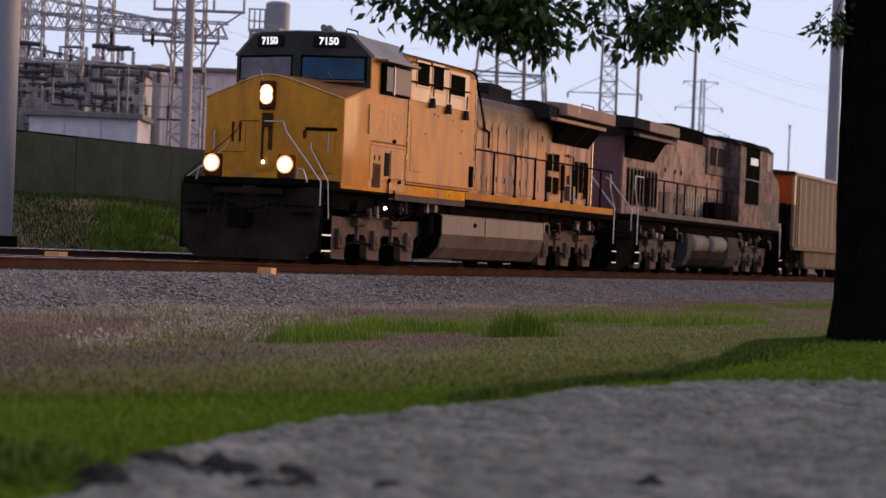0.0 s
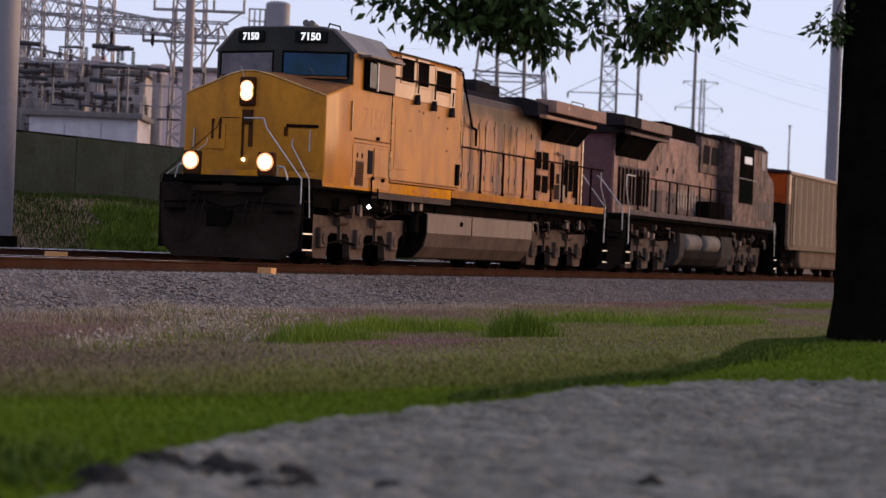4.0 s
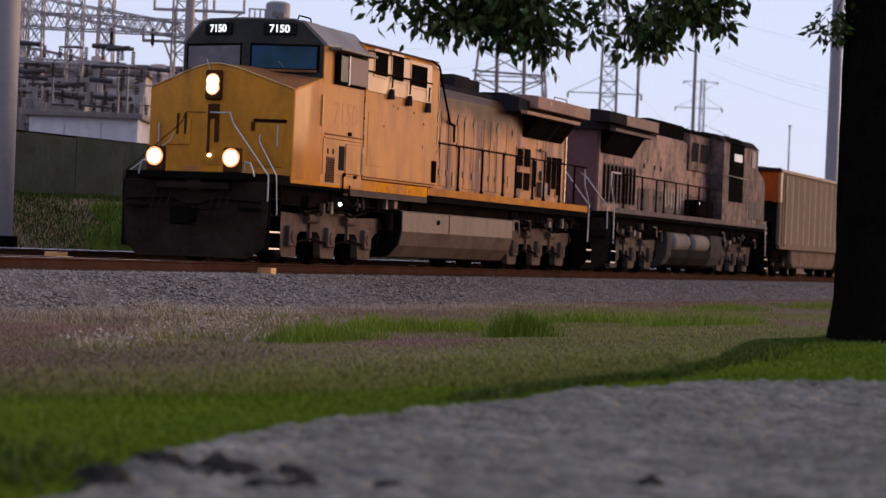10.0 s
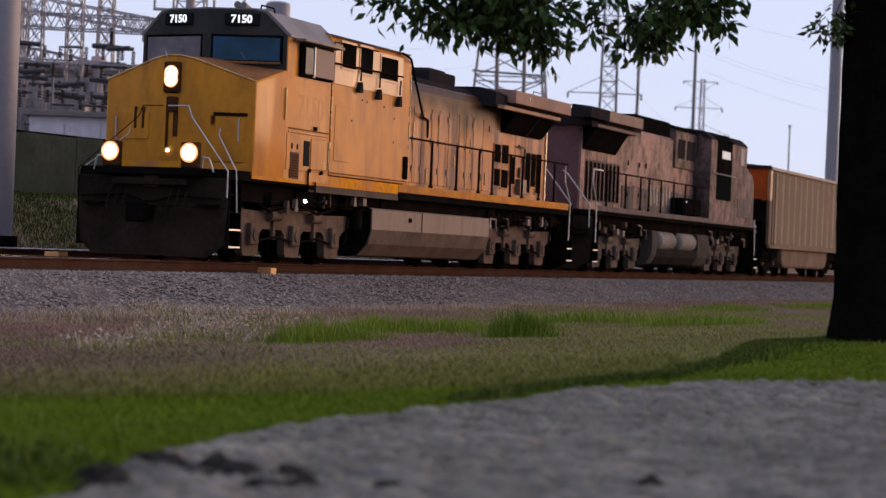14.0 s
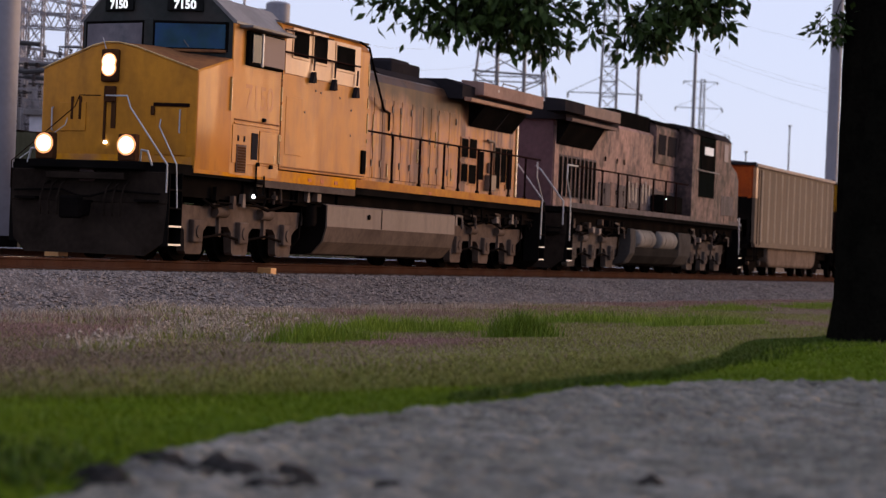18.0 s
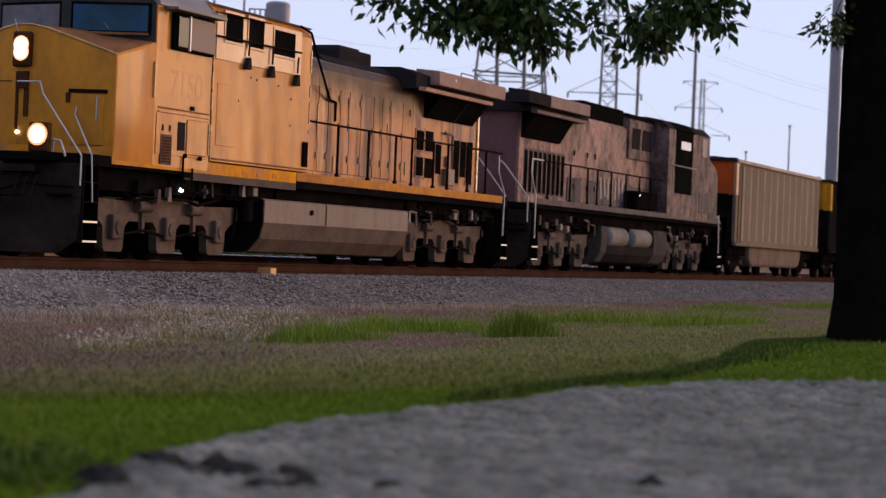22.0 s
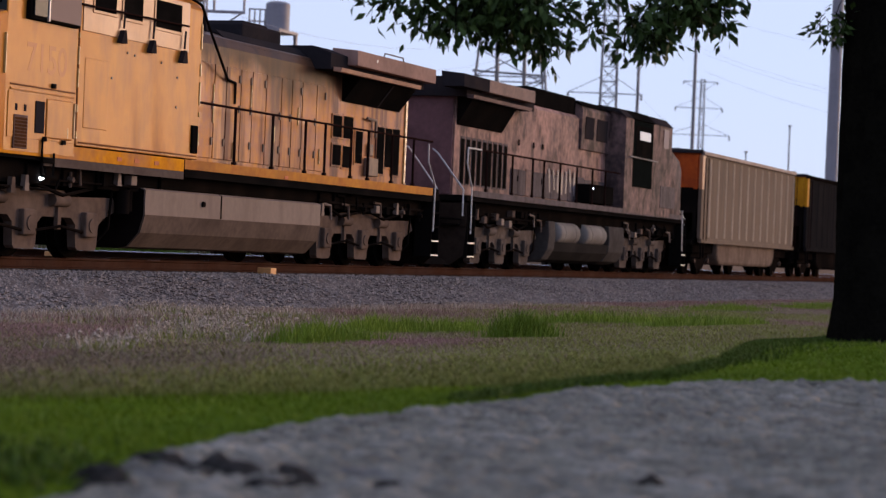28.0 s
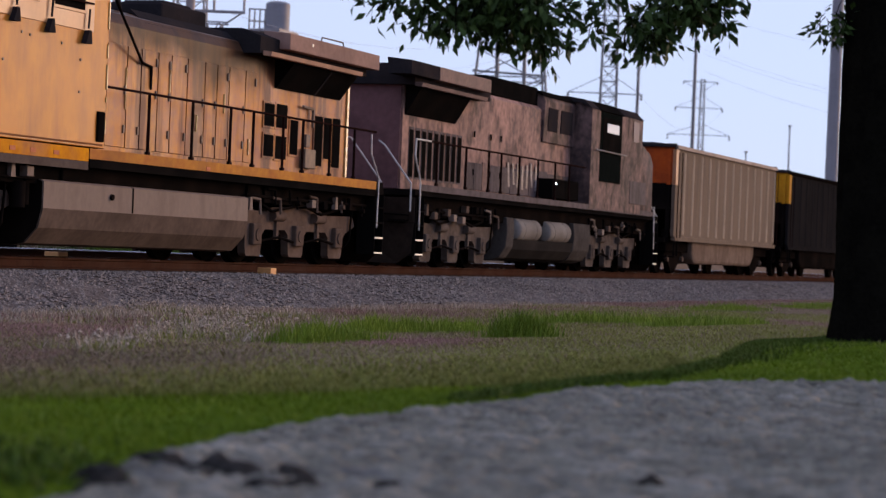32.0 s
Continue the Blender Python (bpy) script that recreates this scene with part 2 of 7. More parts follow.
# ---- building helpers ----
class Shape:
    """Collects faces of one mesh part."""

    def __init__(self):
        self.v, self.f = [], []

    def add(self, verts, faces):
        k = len(self.v)
        self.v += [tuple(p) for p in verts]
        self.f += [tuple(i + k for i in q) for q in faces]
        return self

    def box(self, x0, x1, y0, y1, z0, z1, bevel=0.0):
        if not bevel:
            p = [(x, y, z) for x in (x0, x1) for y in (y0, y1) for z in (z0, z1)]
            return self.add(p, [(0, 1, 3, 2), (4, 6, 7, 5), (0, 4, 5, 1), (2, 3, 7, 6), (0, 2, 6, 4), (1, 5, 7, 3)])
        bm = bmesh.new()
        bmesh.ops.create_cube(bm, size=1.0)
        for q in bm.verts:
            q.co = ((x0 + x1) / 2 + q.co.x * (x1 - x0), (y0 + y1) / 2 + q.co.y * (y1 - y0), (z0 + z1) / 2 + q.co.z * (z1 - z0))
        bmesh.ops.bevel(bm, geom=bm.edges[:], offset=bevel, segments=2, affect="EDGES", profile=0.5)
        bm.verts.index_update()
        self.add([q.co[:] for q in bm.verts], [[q.index for q in f.verts] for f in bm.faces])
        bm.free()
        return self

    def prism(self, profile, a, b, axis="y", bevel=0.0):
        """A closed outline (two coordinates a point) drawn out from a to b along an axis."""
        n = len(profile)
        put = {"y": lambda p, h: (p[0], h, p[1]), "x": lambda p, h: (h, p[0], p[1]), "z": lambda p, h: (p[0], p[1], h)}[axis]
        bm = bmesh.new()
        lo = [bm.verts.new(put(p, a)) for p in profile]
        hi = [bm.verts.new(put(p, b)) for p in profile]
        for i in range(n):
            bm.faces.new((lo[i], lo[(i + 1) % n], hi[(i + 1) % n], hi[i]))
        bm.faces.new(lo[::-1]), bm.faces.new(hi)
        bmesh.ops.recalc_face_normals(bm, faces=bm.faces[:])
        if bevel:
            bmesh.ops.bevel(bm, geom=bm.edges[:], offset=bevel, segments=2, affect="EDGES", profile=0.5)
        bm.verts.index_update()
        self.add([q.co[:] for q in bm.verts], [[q.index for q in f.verts] for f in bm.faces])
        bm.free()
        return self

    def cyl(self, p, q, r, r2=None, seg=12, caps=True):
        p, q = Vector(p), Vector(q)
        r2 = r if r2 is None else r2
        d = (q - p).normalized()
        u = d.orthogonal().normalized()
        w = d.cross(u)
        ring = [(math.cos(2 * math.pi * i / seg), math.sin(2 * math.pi * i / seg)) for i in range(seg)]
        v = [p + (u * c + w * s) * r for c, s in ring] + [q + (u * c + w * s) * r2 for c, s in ring]
        f = [(i, (i + 1) % seg, seg + (i + 1) % seg, seg + i) for i in range(seg)]
        if caps:
            f += [tuple(range(seg))[::-1], tuple(range(seg, 2 * seg))]
        return self.add(v, f)

    def tube(self, pts, r, seg=6):
        for a, b in zip(pts[:-1], pts[1:]):
            self.cyl(a, b, r, seg=seg)
        for c in pts[1:-1]:
            self.ball(c, r * 1.02)
        return self

    def ball(self, c, r, seg=6, rings=4, sx=1, sy=1, sz=1):
        v = [(c[0] + r * sx * math.sin(math.pi * j / rings) * math.cos(2 * math.pi * i / seg), c[1] + r * sy * math.sin(math.pi * j / rings) * math.sin(2 * math.pi * i / seg),
              c[2] + r * sz * math.cos(math.pi * j / rings)) for j in range(rings + 1) for i in range(seg)]
        f = [(j * seg + i, (j + 1) * seg + i, (j + 1) * seg + (i + 1) % seg, j * seg + (i + 1) % seg) for j in range(rings) for i in range(seg)]
        return self.add(v, f)

    def mesh(self, name, material, shift=(0, 0, 0), smooth=False):
        me = bpy.data.meshes.new(name)
        me.from_pydata([(x - shift[0], y - shift[1], z - shift[2]) for x, y, z in self.v], [], self.f)
        me.validate()
        if material:
            me.materials.append(material)
        if smooth:
            me.shade_smooth()
            me.set_sharp_from_angle(angle=radians(40))
        me.update()
        return me


def part(name, shape, material, parent, label="", shift=(0, 0, 0), smooth=False):
    """One mesh object under a thing or a part."""
    ob = new(name, shape.mesh(name, material, shift, smooth))
    ob.parent = parent
    return tagged(ob, label)


def thing(name, label, category, at=(0, 0, 0), group="", kind=""):
    ob = new(name)
    ob.location = at
    ob.empty_display_size = 0.3
    return tagged(ob, label, category, group, kind)


def solid(name, shape, material, label, category, group="", kind="", at=(0, 0, 0), smooth=False):
    """A thing of one mesh."""
    ob = new(name, shape.mesh(name, material, at, smooth))
    ob.location = at
    return tagged(ob, label, category, group, kind)


def words(text, size, material, name, parent, m, thick=0.004):
    cu = bpy.data.curves.new(name, "FONT")
    cu.body, cu.size, cu.extrude, cu.align_x, cu.align_y = text, size, thick, "CENTER", "CENTER"
    cu.offset = 0.006
    tmp = bpy.data.objects.new(name, cu)
    scene.collection.objects.link(tmp)
    bpy.context.view_layer.update()
    me = bpy.data.meshes.new_from_object(tmp.evaluated_get(bpy.context.evaluated_depsgraph_get()))
    bpy.data.objects.remove(tmp)
    me.materials.clear()
    me.materials.append(material)
    ob = new(name, me)
    ob.parent = parent
    ob.matrix_local = m
    return ob


# ---- ground, track and distance ----
def ramp01(a, b, v):
    k = np.clip((v - a) / (b - a), 0, 1)
    return k * k * (3 - 2 * k)


def ground_z(x, y):
    """Height of the ground: field, lawn with a low rise round the tree, bank behind the tracks."""
    x, y = np.asarray(x, float), np.asarray(y, float)
    z = -0.72 + 0.14 * ramp01(-9.0, -13.5, y)
    z = z + 0.16 * np.exp(-((x - 25) ** 2 / 90 + (y + 16.2) ** 2 / 5))
    z = z + 0.02 * np.sin(x * 0.9 + y * 0.4) * np.sin(y * 1.1 - x * 0.3) * ramp01(-4, -6, y)
    bank = ramp01(7.0, 13.0, y)
    return z + bank * (1.48 - z) + 0.05 * bank * np.sin(x * 0.7) * np.sin(y * 0.8)


SOIL = mat("dry_field_soil", (0.150, 0.108, 0.080), (0.105, 0.076, 0.054), rough=0.95, scale=0.8, fine=5, bump=0.3, spec=0.0)
xs = np.concatenate([[-3000, -1200, -500, -200, -80, -30], np.arange(-10, 70, 0.45), np.arange(70, 180, 3), [200, 260, 350, 500, 800, 1500, 3000]])
ys = np.concatenate([[-3000, -1200, -500, -200, -80, -40, -28], np.arange(-22, 18, 0.45), [20, 26, 40, 70, 150, 400, 1200, 3000]])
gx, gy = np.meshgrid(xs, ys, indexing="ij")
gv = np.stack([gx, gy, ground_z(gx, gy)], -1).reshape(-1, 3)
ny = len(ys)
gf = [(i * ny + j, (i + 1) * ny + j, (i + 1) * ny + j + 1, i * ny + j + 1) for i in range(len(xs) - 1) for j in range(ny - 1)]
me = bpy.data.meshes.new("ground")
me.from_pydata(gv.tolist(), [], gf)
me.materials.append(SOIL)
me.shade_smooth()
tagged(new("ground", me), "dry reddish brown field soil with thin grass", "ground", kind="structure")

STONE = mat("grey_ballast_stone", (0.175, 0.148, 0.138), (0.058, 0.048, 0.046), rough=0.9, scale=5, fine=26, bump=0.9, spec=0.0)
ballast = Shape()
bx = np.concatenate([np.arange(-60, 20, 8), np.arange(20, 110, 0.8), np.arange(112, 500, 14)])
by = [(-3.9, -0.78), (-3.3, -0.62), (-2.6, -0.44), (-1.95, -0.27), (-1.6, -0.22), (0, -0.20), (1.6, -0.2), (2.9, -0.16), (4.3, -0.10), (5.9, -0.1), (7.4, -0.75)]
rnd = random.Random(4)
bv = [(x, y + rnd.uniform(-0.06, 0.06), z + rnd.uniform(-0.015, 0.015)) for x in bx for y, z in by]
n = len(by)
ballast.add(bv, [(i * n + j, (i + 1) * n + j, (i + 1) * n + j + 1, i * n + j + 1) for i in range(len(bx) - 1) for j in range(n - 1)])
solid("ballast", ballast, STONE, "grey crushed stone ballast under two tracks", "ballast", kind="structure", smooth=True)


def scatter_mesh(name, P, shape_v, shape_f, size, material, label, category, seed, flat=0.7, parent=None):
    """Many small pieces in one mesh: each a turned, scaled copy of a small form."""
    r = np.random.RandomState(seed)
    k = len(P)
    sv = np.array(shape_v, float)
    a = r.uniform(0, 2 * np.pi, k)
    sc = size * r.uniform(0.5, 1.5, k)
    c, s = np.cos(a), np.sin(a)
    jig = 1 + r.uniform(-0.25, 0.25, (k, len(sv), 3))
    q = sv[None] * jig * sc[:, None, None]
    V = np.stack([q[..., 0] * c[:, None] - q[..., 1] * s[:, None], q[..., 0] * s[:, None] + q[..., 1] * c[:, None], q[..., 2] * flat], -1) + P[:, None, :]
    F = (np.array(shape_f)[None] + (np.arange(k) * len(sv))[:, None, None]).reshape(-1, len(shape_f[0]))
    me = bpy.data.meshes.new(name)
    me.from_pydata(V.reshape(-1, 3).tolist(), [], F.tolist())
    me.materials.append(material)
    ob = new(name, me)
    if parent:
        ob.parent = parent
        ob["kind"] = "stuff"
        return ob
    return tagged(ob, label, category, kind="stuff")


OCTA = [(1, 0, 0), (-1, 0, 0), (0, 1, 0), (0, -1, 0), (0, 0, 1), (0, 0, -1)]
OCTF = [(0, 2, 4), (2, 1, 4), (1, 3, 4), (3, 0, 4), (2, 0, 5), (1, 2, 5), (3, 1, 5), (0, 3, 5)]
r = np.random.RandomState(11)
k = 26000
px_, py_ = 24 + 70 * r.uniform(0, 1, k) ** 1.5, r.uniform(-3.9, -1.2, k)
pz_ = np.interp(py_, [p[0] for p in by], [p[1] for p in by])
PEB = mat("loose_ballast_stones", (0.300, 0.256, 0.236), (0.066, 0.056, 0.053), rough=0.9, scale=9, fine=40, bump=0.5, spec=0.0)
scatter_mesh("ballast_stones", np.stack([px_, py_, pz_ + 0.01], -1), OCTA, OCTF, 0.034, PEB, "loose grey crushed stones on the track shoulder", "stones", 3)


def rail_profile(y, z=0.0):
    """Outline of a rail, foot to head, top at z."""
    return [(y - 0.07, z - 0.18), (y + 0.07, z - 0.18), (y + 0.07, z - 0.165), (y + 0.012, z - 0.145), (y + 0.012, z - 0.045), (y + 0.035, z - 0.035), (y + 0.035, z - 0.004),
            (y - 0.035, z - 0.004), (y - 0.035, z - 0.035), (y - 0.012, z - 0.045), (y - 0.012, z - 0.145), (y - 0.07, z - 0.165)]


def railway(name, yc, z, label):
    tr = thing(name, label, "railway track", kind="structure")
    for y in (yc - 0.7525, yc + 0.7525):
        rl = part("rail", Shape().prism(rail_profile(y, z), -60, 480, "x"), RUST, tr, "rusty steel rail")
        part("rail_head", Shape().prism([(y - 0.03, z - 0.004), (y + 0.03, z - 0.004), (y + 0.026, z), (y - 0.026, z)], -60, 480, "x"), SHINE, rl, "polished running surface")
    return tr


near_track = railway("railway_track", 0.0, 0.0, "railway track of rusty rails on creosoted wooden ties")
far_track = railway("railway_track", 4.35, 0.09, "second railway track behind, rusty rails on wooden ties")

# steel pole beside the tracks
MONO = mat("galvanised_pole_steel", (0.20, 0.195, 0.23), (0.155, 0.152, 0.18), rough=0.6, metal=0.0, scale=0.8, fine=8, dirt=(0.2, 0.18, 0.18), dirt_amount=0.4, streak=6, bump=0.02)
pole = thing("steel_pole", "thick grey galvanised steel pole on a dark footing", "pole", at=(42.76, 6.32, 0.0))
part("shaft", Shape().cyl((0, 0, 0.3), (0, 0, 13), 0.45, 0.43, seg=32), MONO, pole, smooth=True)
part("footing", Shape().cyl((0, 0, -0.7), (0, 0, 0.32), 0.56, seg=24), BLACK, pole, "dark concrete footing", smooth=True)

# dark screen fence on the bank
FENCE = mat("dark_green_fence_fabric", (0.042, 0.052, 0.046), (0.027, 0.034, 0.029), rough=0.9, scale=0.5, fine=6, dirt=(0.028, 0.027, 0.02), dirt_amount=0.5, bump=0.1, spec=0.0)
fence = thing("screen_fence", "dark green fabric screen fence on steel posts", "fence", at=(70, 14, 1.48))
rnd = random.Random(8)
for i in range(19):
    x = 48 + i * 3.0
    part("fence_panel", Shape().box(x, x + 3.0, 13.98 + rnd.uniform(-0.02, 0.02), 14.02, 1.40, 3.24 + 0.008 * (x - 56) + rnd.uniform(-0.02, 0.02)), FENCE, fence, shift=(70, 14, 1.48))
    part("fence_post", Shape().cyl((x, 14.06, 1.0), (x, 14.06, 3.2 + 0.008 * (x - 56)), 0.04, seg=8), GRIME, fence, shift=(70, 14, 1.48))
part("top_rail", Shape().cyl((48, 14.06, 3.18), (105, 14.06, 3.62), 0.03, seg=6), GRIME, fence, shift=(70, 14, 1.48))


# ---- tree, lawn, field and the stone by the camera ----
VIEW = Vector((0.9384, 0.3455, 0))   # the way the camera faces, level
SIDE = Vector((0.3455, -0.9384, 0))  # to its right
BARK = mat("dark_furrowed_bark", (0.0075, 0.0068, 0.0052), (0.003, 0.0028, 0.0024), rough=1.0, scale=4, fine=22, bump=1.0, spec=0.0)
LEAF = blades("dark_ash_leaves", (0.010, 0.022, 0.006), (0.054, 0.086, 0.022), patch=1.5, rough=0.5)


def leaf_mesh(name, P, D, L, material, parent=None, width=0.46):
    """Pointed, folded leaflets at P, hanging along D, of length L, in one mesh."""
    r = np.random.RandomState(len(P))
    k = len(P)
    D = D / np.linalg.norm(D, axis=1)[:, None]
    W = np.cross(D, r.normal(size=(k, 3)))
    W /= np.linalg.norm(W, axis=1)[:, None]
    N = np.cross(D, W)
    L = L[:, None]
    w = L * width * 0.5
    v = np.stack([P, P + D * L * 0.42 + W * w + N * L * 0.05, P + D * L * 0.5, P + D * L * 0.42 - W * w + N * L * 0.05, P + D * L - N * L * 0.06], 1)
    f = np.array([(0, 1, 2), (0, 2, 3), (1, 4, 2), (2, 4, 3)])
    F = (f[None] + (np.arange(k) * 5)[:, None, None]).reshape(-1, 3)
    me = bpy.data.meshes.new(name)
    me.from_pydata(v.reshape(-1, 3).tolist(), [], F.tolist())
    me.materials.append(material)
    ob = new(name, me)
    ob.parent = parent
    return ob


def shade_tree():
    base = Vector((23.768, -15.446, -0.47))
    tree = thing("shade_tree", "broadleaf tree with a dark furrowed trunk and drooping leafy twigs", "tree", base)
    r = np.random.RandomState(21)
    # trunk with flared foot and bark ridges
    seg, rings = 40, 26
    hs = np.concatenate([np.linspace(0, 0.5, 8), np.linspace(0.7, 6.0, rings - 8)])
    v = []
    for h in hs:
        rad = 0.405 + 0.07 * math.exp(-h / 0.25)
        for i in range(seg):
            a = 2 * math.pi * i / seg
            q = rad * (1 + 0.05 * math.sin(9 * a + 0.8 * math.sin(h * 2)) + 0.035 * math.sin(17 * a + 3 * h)) + r.uniform(-0.006, 0.006)
            q += 0.10 * math.exp(-h / 0.15) * max(0, math.sin(4 * a + 0.5))
            v.append((q * math.cos(a) + 0.02 * math.sin(h), q * math.sin(a), h - 0.12))
    s = Shape().add(v, [(j * seg + i, j * seg + (i + 1) % seg, (j + 1) * seg + (i + 1) % seg, (j + 1) * seg + i) for j in range(len(hs) - 1) for i in range(seg)])
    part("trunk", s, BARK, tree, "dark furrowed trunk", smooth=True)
    # limbs reach out from the trunk; twigs droop from them
    left = -SIDE
    limbs = []
    ways = [(left, 5.6, 3.15), (left * 0.9 + VIEW * 0.45, 5.2, 3.3), (left * 0.8 - VIEW * 0.5, 4.6, 3.4), (SIDE, 4.5, 3.6), (SIDE * 0.6 + VIEW * 0.8, 4.5, 3.9), (SIDE * 0.6 - VIEW * 0.8, 4.2, 3.9),
            (VIEW, 4.2, 4.2), (-VIEW, 3.6, 4.3), (left * 0.5 + VIEW * 0.2, 3.0, 6.0), (SIDE * 0.4, 2.6, 6.3)]
    for k, (w, ln, z0) in enumerate(ways):
        w = w.normalized()
        pts = []
        for i in range(9):
            t = i / 8
            p = Vector((0, 0, z0 + 0.9)) + w * (0.1 + ln * t) + Vector((0, 0, 1.1 * math.sin(t * 2.2) - 0.55 * t * t)) + Vector(r.normal(size=3).tolist()) * 0.07 * t
            pts.append(p)
        sh = Shape()
        for i in range(8):
            sh.cyl(pts[i], pts[i + 1], 0.11 * (1 - i / 8.6), 0.11 * (1 - (i + 1) / 8.6), seg=8, caps=False)
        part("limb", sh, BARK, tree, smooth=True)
        limbs.append((pts, ln))
    P, D, L = [], [], []
    tw = Shape()

    def spray(p, n, drop, spread, each=3):
        """A drooping twig with leaflets on it."""
        q = Vector(p)
        d = Vector((r.normal() * 0.5, r.normal() * 0.5, -0.4)).normalized()
        for i in range(n):
            step = drop / n
            nq = q + d * step
            tw.cyl(q, nq, 0.006, 0.005, seg=4, caps=False)
            d = (d + Vector((r.normal() * 0.25, r.normal() * 0.25, -0.25))).normalized()
            for g in range(each):
                o = Vector(r.normal(size=3).tolist())
                dd = (d * 0.45 + o * 0.8 + Vector((0, 0, -0.35))).normalized()
                P.append(tuple(nq + o * spread * 0.24)), D.append(tuple(dd)), L.append(r.uniform(0.09, 0.15) if each > 2 else r.uniform(0.10, 0.17))
            q = nq

    for pts, ln in limbs:
        for i in range(int(ln * 26)):
            t = r.uniform(0.25, 1.0)
            a = pts[min(7, int(t * 8))]
            p = a + Vector((r.normal() * 0.45, r.normal() * 0.45, r.uniform(0.3, 1.3)))
            if p.z < 3.9:
                continue
            spray(p, 5, r.uniform(0.3, 0.7), 0.25)
    # fringe that hangs low on the side of the tracks, in uneven swags
    hem_at = (1.53, 1.64, 1.81, 2.04, 2.21, 2.43, 2.71, 2.94, 3.25, 3.39, 3.62, 3.84, 4.13, 4.41, 4.66, 4.92, 5.2, 5.36)
    hem = (2.79, 2.51, 2.41, 2.55, 2.43, 2.13, 2.18, 2.2, 2.01, 2.13, 2.18, 2.24, 2.33, 2.31, 2.26, 2.46, 2.47, 2.61)
    for i in range(138):
        l0, d0, up = 1.6 + 3.85 * (i % 75 + r.uniform(0, 1)) / 75, r.uniform(-0.5, 0.5), r.uniform(0, 1.0) ** 1.2 * 0.6
        if i >= 75:
            l0, up = (r.uniform(3.45, 4.35), r.uniform(-0.05, 0.55)) if i % 3 else (r.uniform(1.6, 2.5), r.uniform(0, 0.4))
        elif 2.5 < l0 < 3.2 and i % 3:
            continue
        for k in range(r.randint(2, 6)):
            l = l0 + r.normal() * 0.1
            drop = r.uniform(0.2, 0.34)
            z = float(np.interp(l, hem_at, hem)) + drop + 0.08 + up + r.uniform(0, 0.16) + 0.47
            spray(left * l + VIEW * (d0 + r.normal() * 0.12) + Vector((0, 0, z)), 4, drop, 0.26, 2)
    for i in range(11):
        spray(left * r.uniform(0.3, 0.62) + VIEW * r.uniform(-0.3, 0.5) + Vector((0, 0, r.uniform(2.82, 3.25) + 0.47)), 4, 0.26, 0.16)
    part("twig_work", tw, BARK, tree)["kind"] = "stuff"
    crown = leaf_mesh("crown", np.array(P), np.array(D), np.array(L), LEAF, tree)
    tagged(crown, "dark green pointed leaves", kind="stuff")
    return tree


shade_tree()


def grass(name, X, Y, height, width, lean, material, label, category, seed, parent=None, lift=0.0):
    """Blades of grass rooted in the ground, each bent, in one mesh."""
    r = np.random.RandomState(seed)
    k = len(X)
    Z = ground_z(X, Y) - 0.01 + lift
    a = r.uniform(0, 2 * np.pi, k)
    h = height * r.uniform(0.5, 1.25, k)
    w = width * r.uniform(0.6, 1.3, k)
    dx, dy = np.cos(a), np.sin(a)
    b = r.uniform(0, 2 * np.pi, k)
    ln = lean * h * r.uniform(0.2, 1.0, k)
    lx, ly = np.cos(b) * ln, np.sin(b) * ln
    root = np.stack([X, Y, Z], -1)
    v = np.stack([root + np.stack([dx * w, dy * w, 0 * w], -1), root - np.stack([dx * w, dy * w, 0 * w], -1),
                  root + np.stack([lx * 0.4 + dx * w * 0.7, ly * 0.4 + dy * w * 0.7, h * 0.6], -1), root + np.stack([lx * 0.4 - dx * w * 0.7, ly * 0.4 - dy * w * 0.7, h * 0.6], -1),
                  root + np.stack([lx, ly, h * 0.97], -1)], 1)
    f = np.array([(0, 1, 3), (0, 3, 2), (2, 3, 4)])
    F = (f[None] + (np.arange(k) * 5)[:, None, None]).reshape(-1, 3)
    me = bpy.data.meshes.new(name)
    me.from_pydata(v.reshape(-1, 3).tolist(), [], F.tolist())
    me.materials.append(material)
    return tagged(new(name, me), label, category, kind="stuff")


def place(lat, dep):
    """Ground x and y of a point lat metres to the right of the camera's axis and dep metres ahead."""
    return 0.9384 * dep + 0.3455 * lat, -19.528 + 0.3455 * dep - 0.9384 * lat


def lawn_far(lat):
    """How far ahead the mown lawn reaches."""
    return np.interp(lat, [-6, -2.3, -1.8, -1.2, -0.6, 0.04, 0.5, 0.9, 1.7, 2.45, 3.17, 4.5, 6.5], [13.0, 13.35, 13.55, 13.9, 14.4, 15.5, 15.9, 16.2, 17.4, 19.9, 23.4, 27.0, 29.0])


def lot_left(dep):
    """Left edge of the gravel lot, metres right of the axis."""
    return np.interp(dep, [-8, 3, 7.4, 8.2, 8.9, 9.7, 10.1, 10.6, 11.1, 11.5, 11.85, 12.7, 13.5, 14.9, 15.15, 15.8, 16.0, 16.3, 16.6], [-4.0, -2.1, -1.22, -1.16, -1.14, -1.07, -0.96, -0.84, -0.66, -0.47, -0.22, 0.22, 0.56, 0.90, 1.40, 1.75, 2.6, 3.2, 12.0])


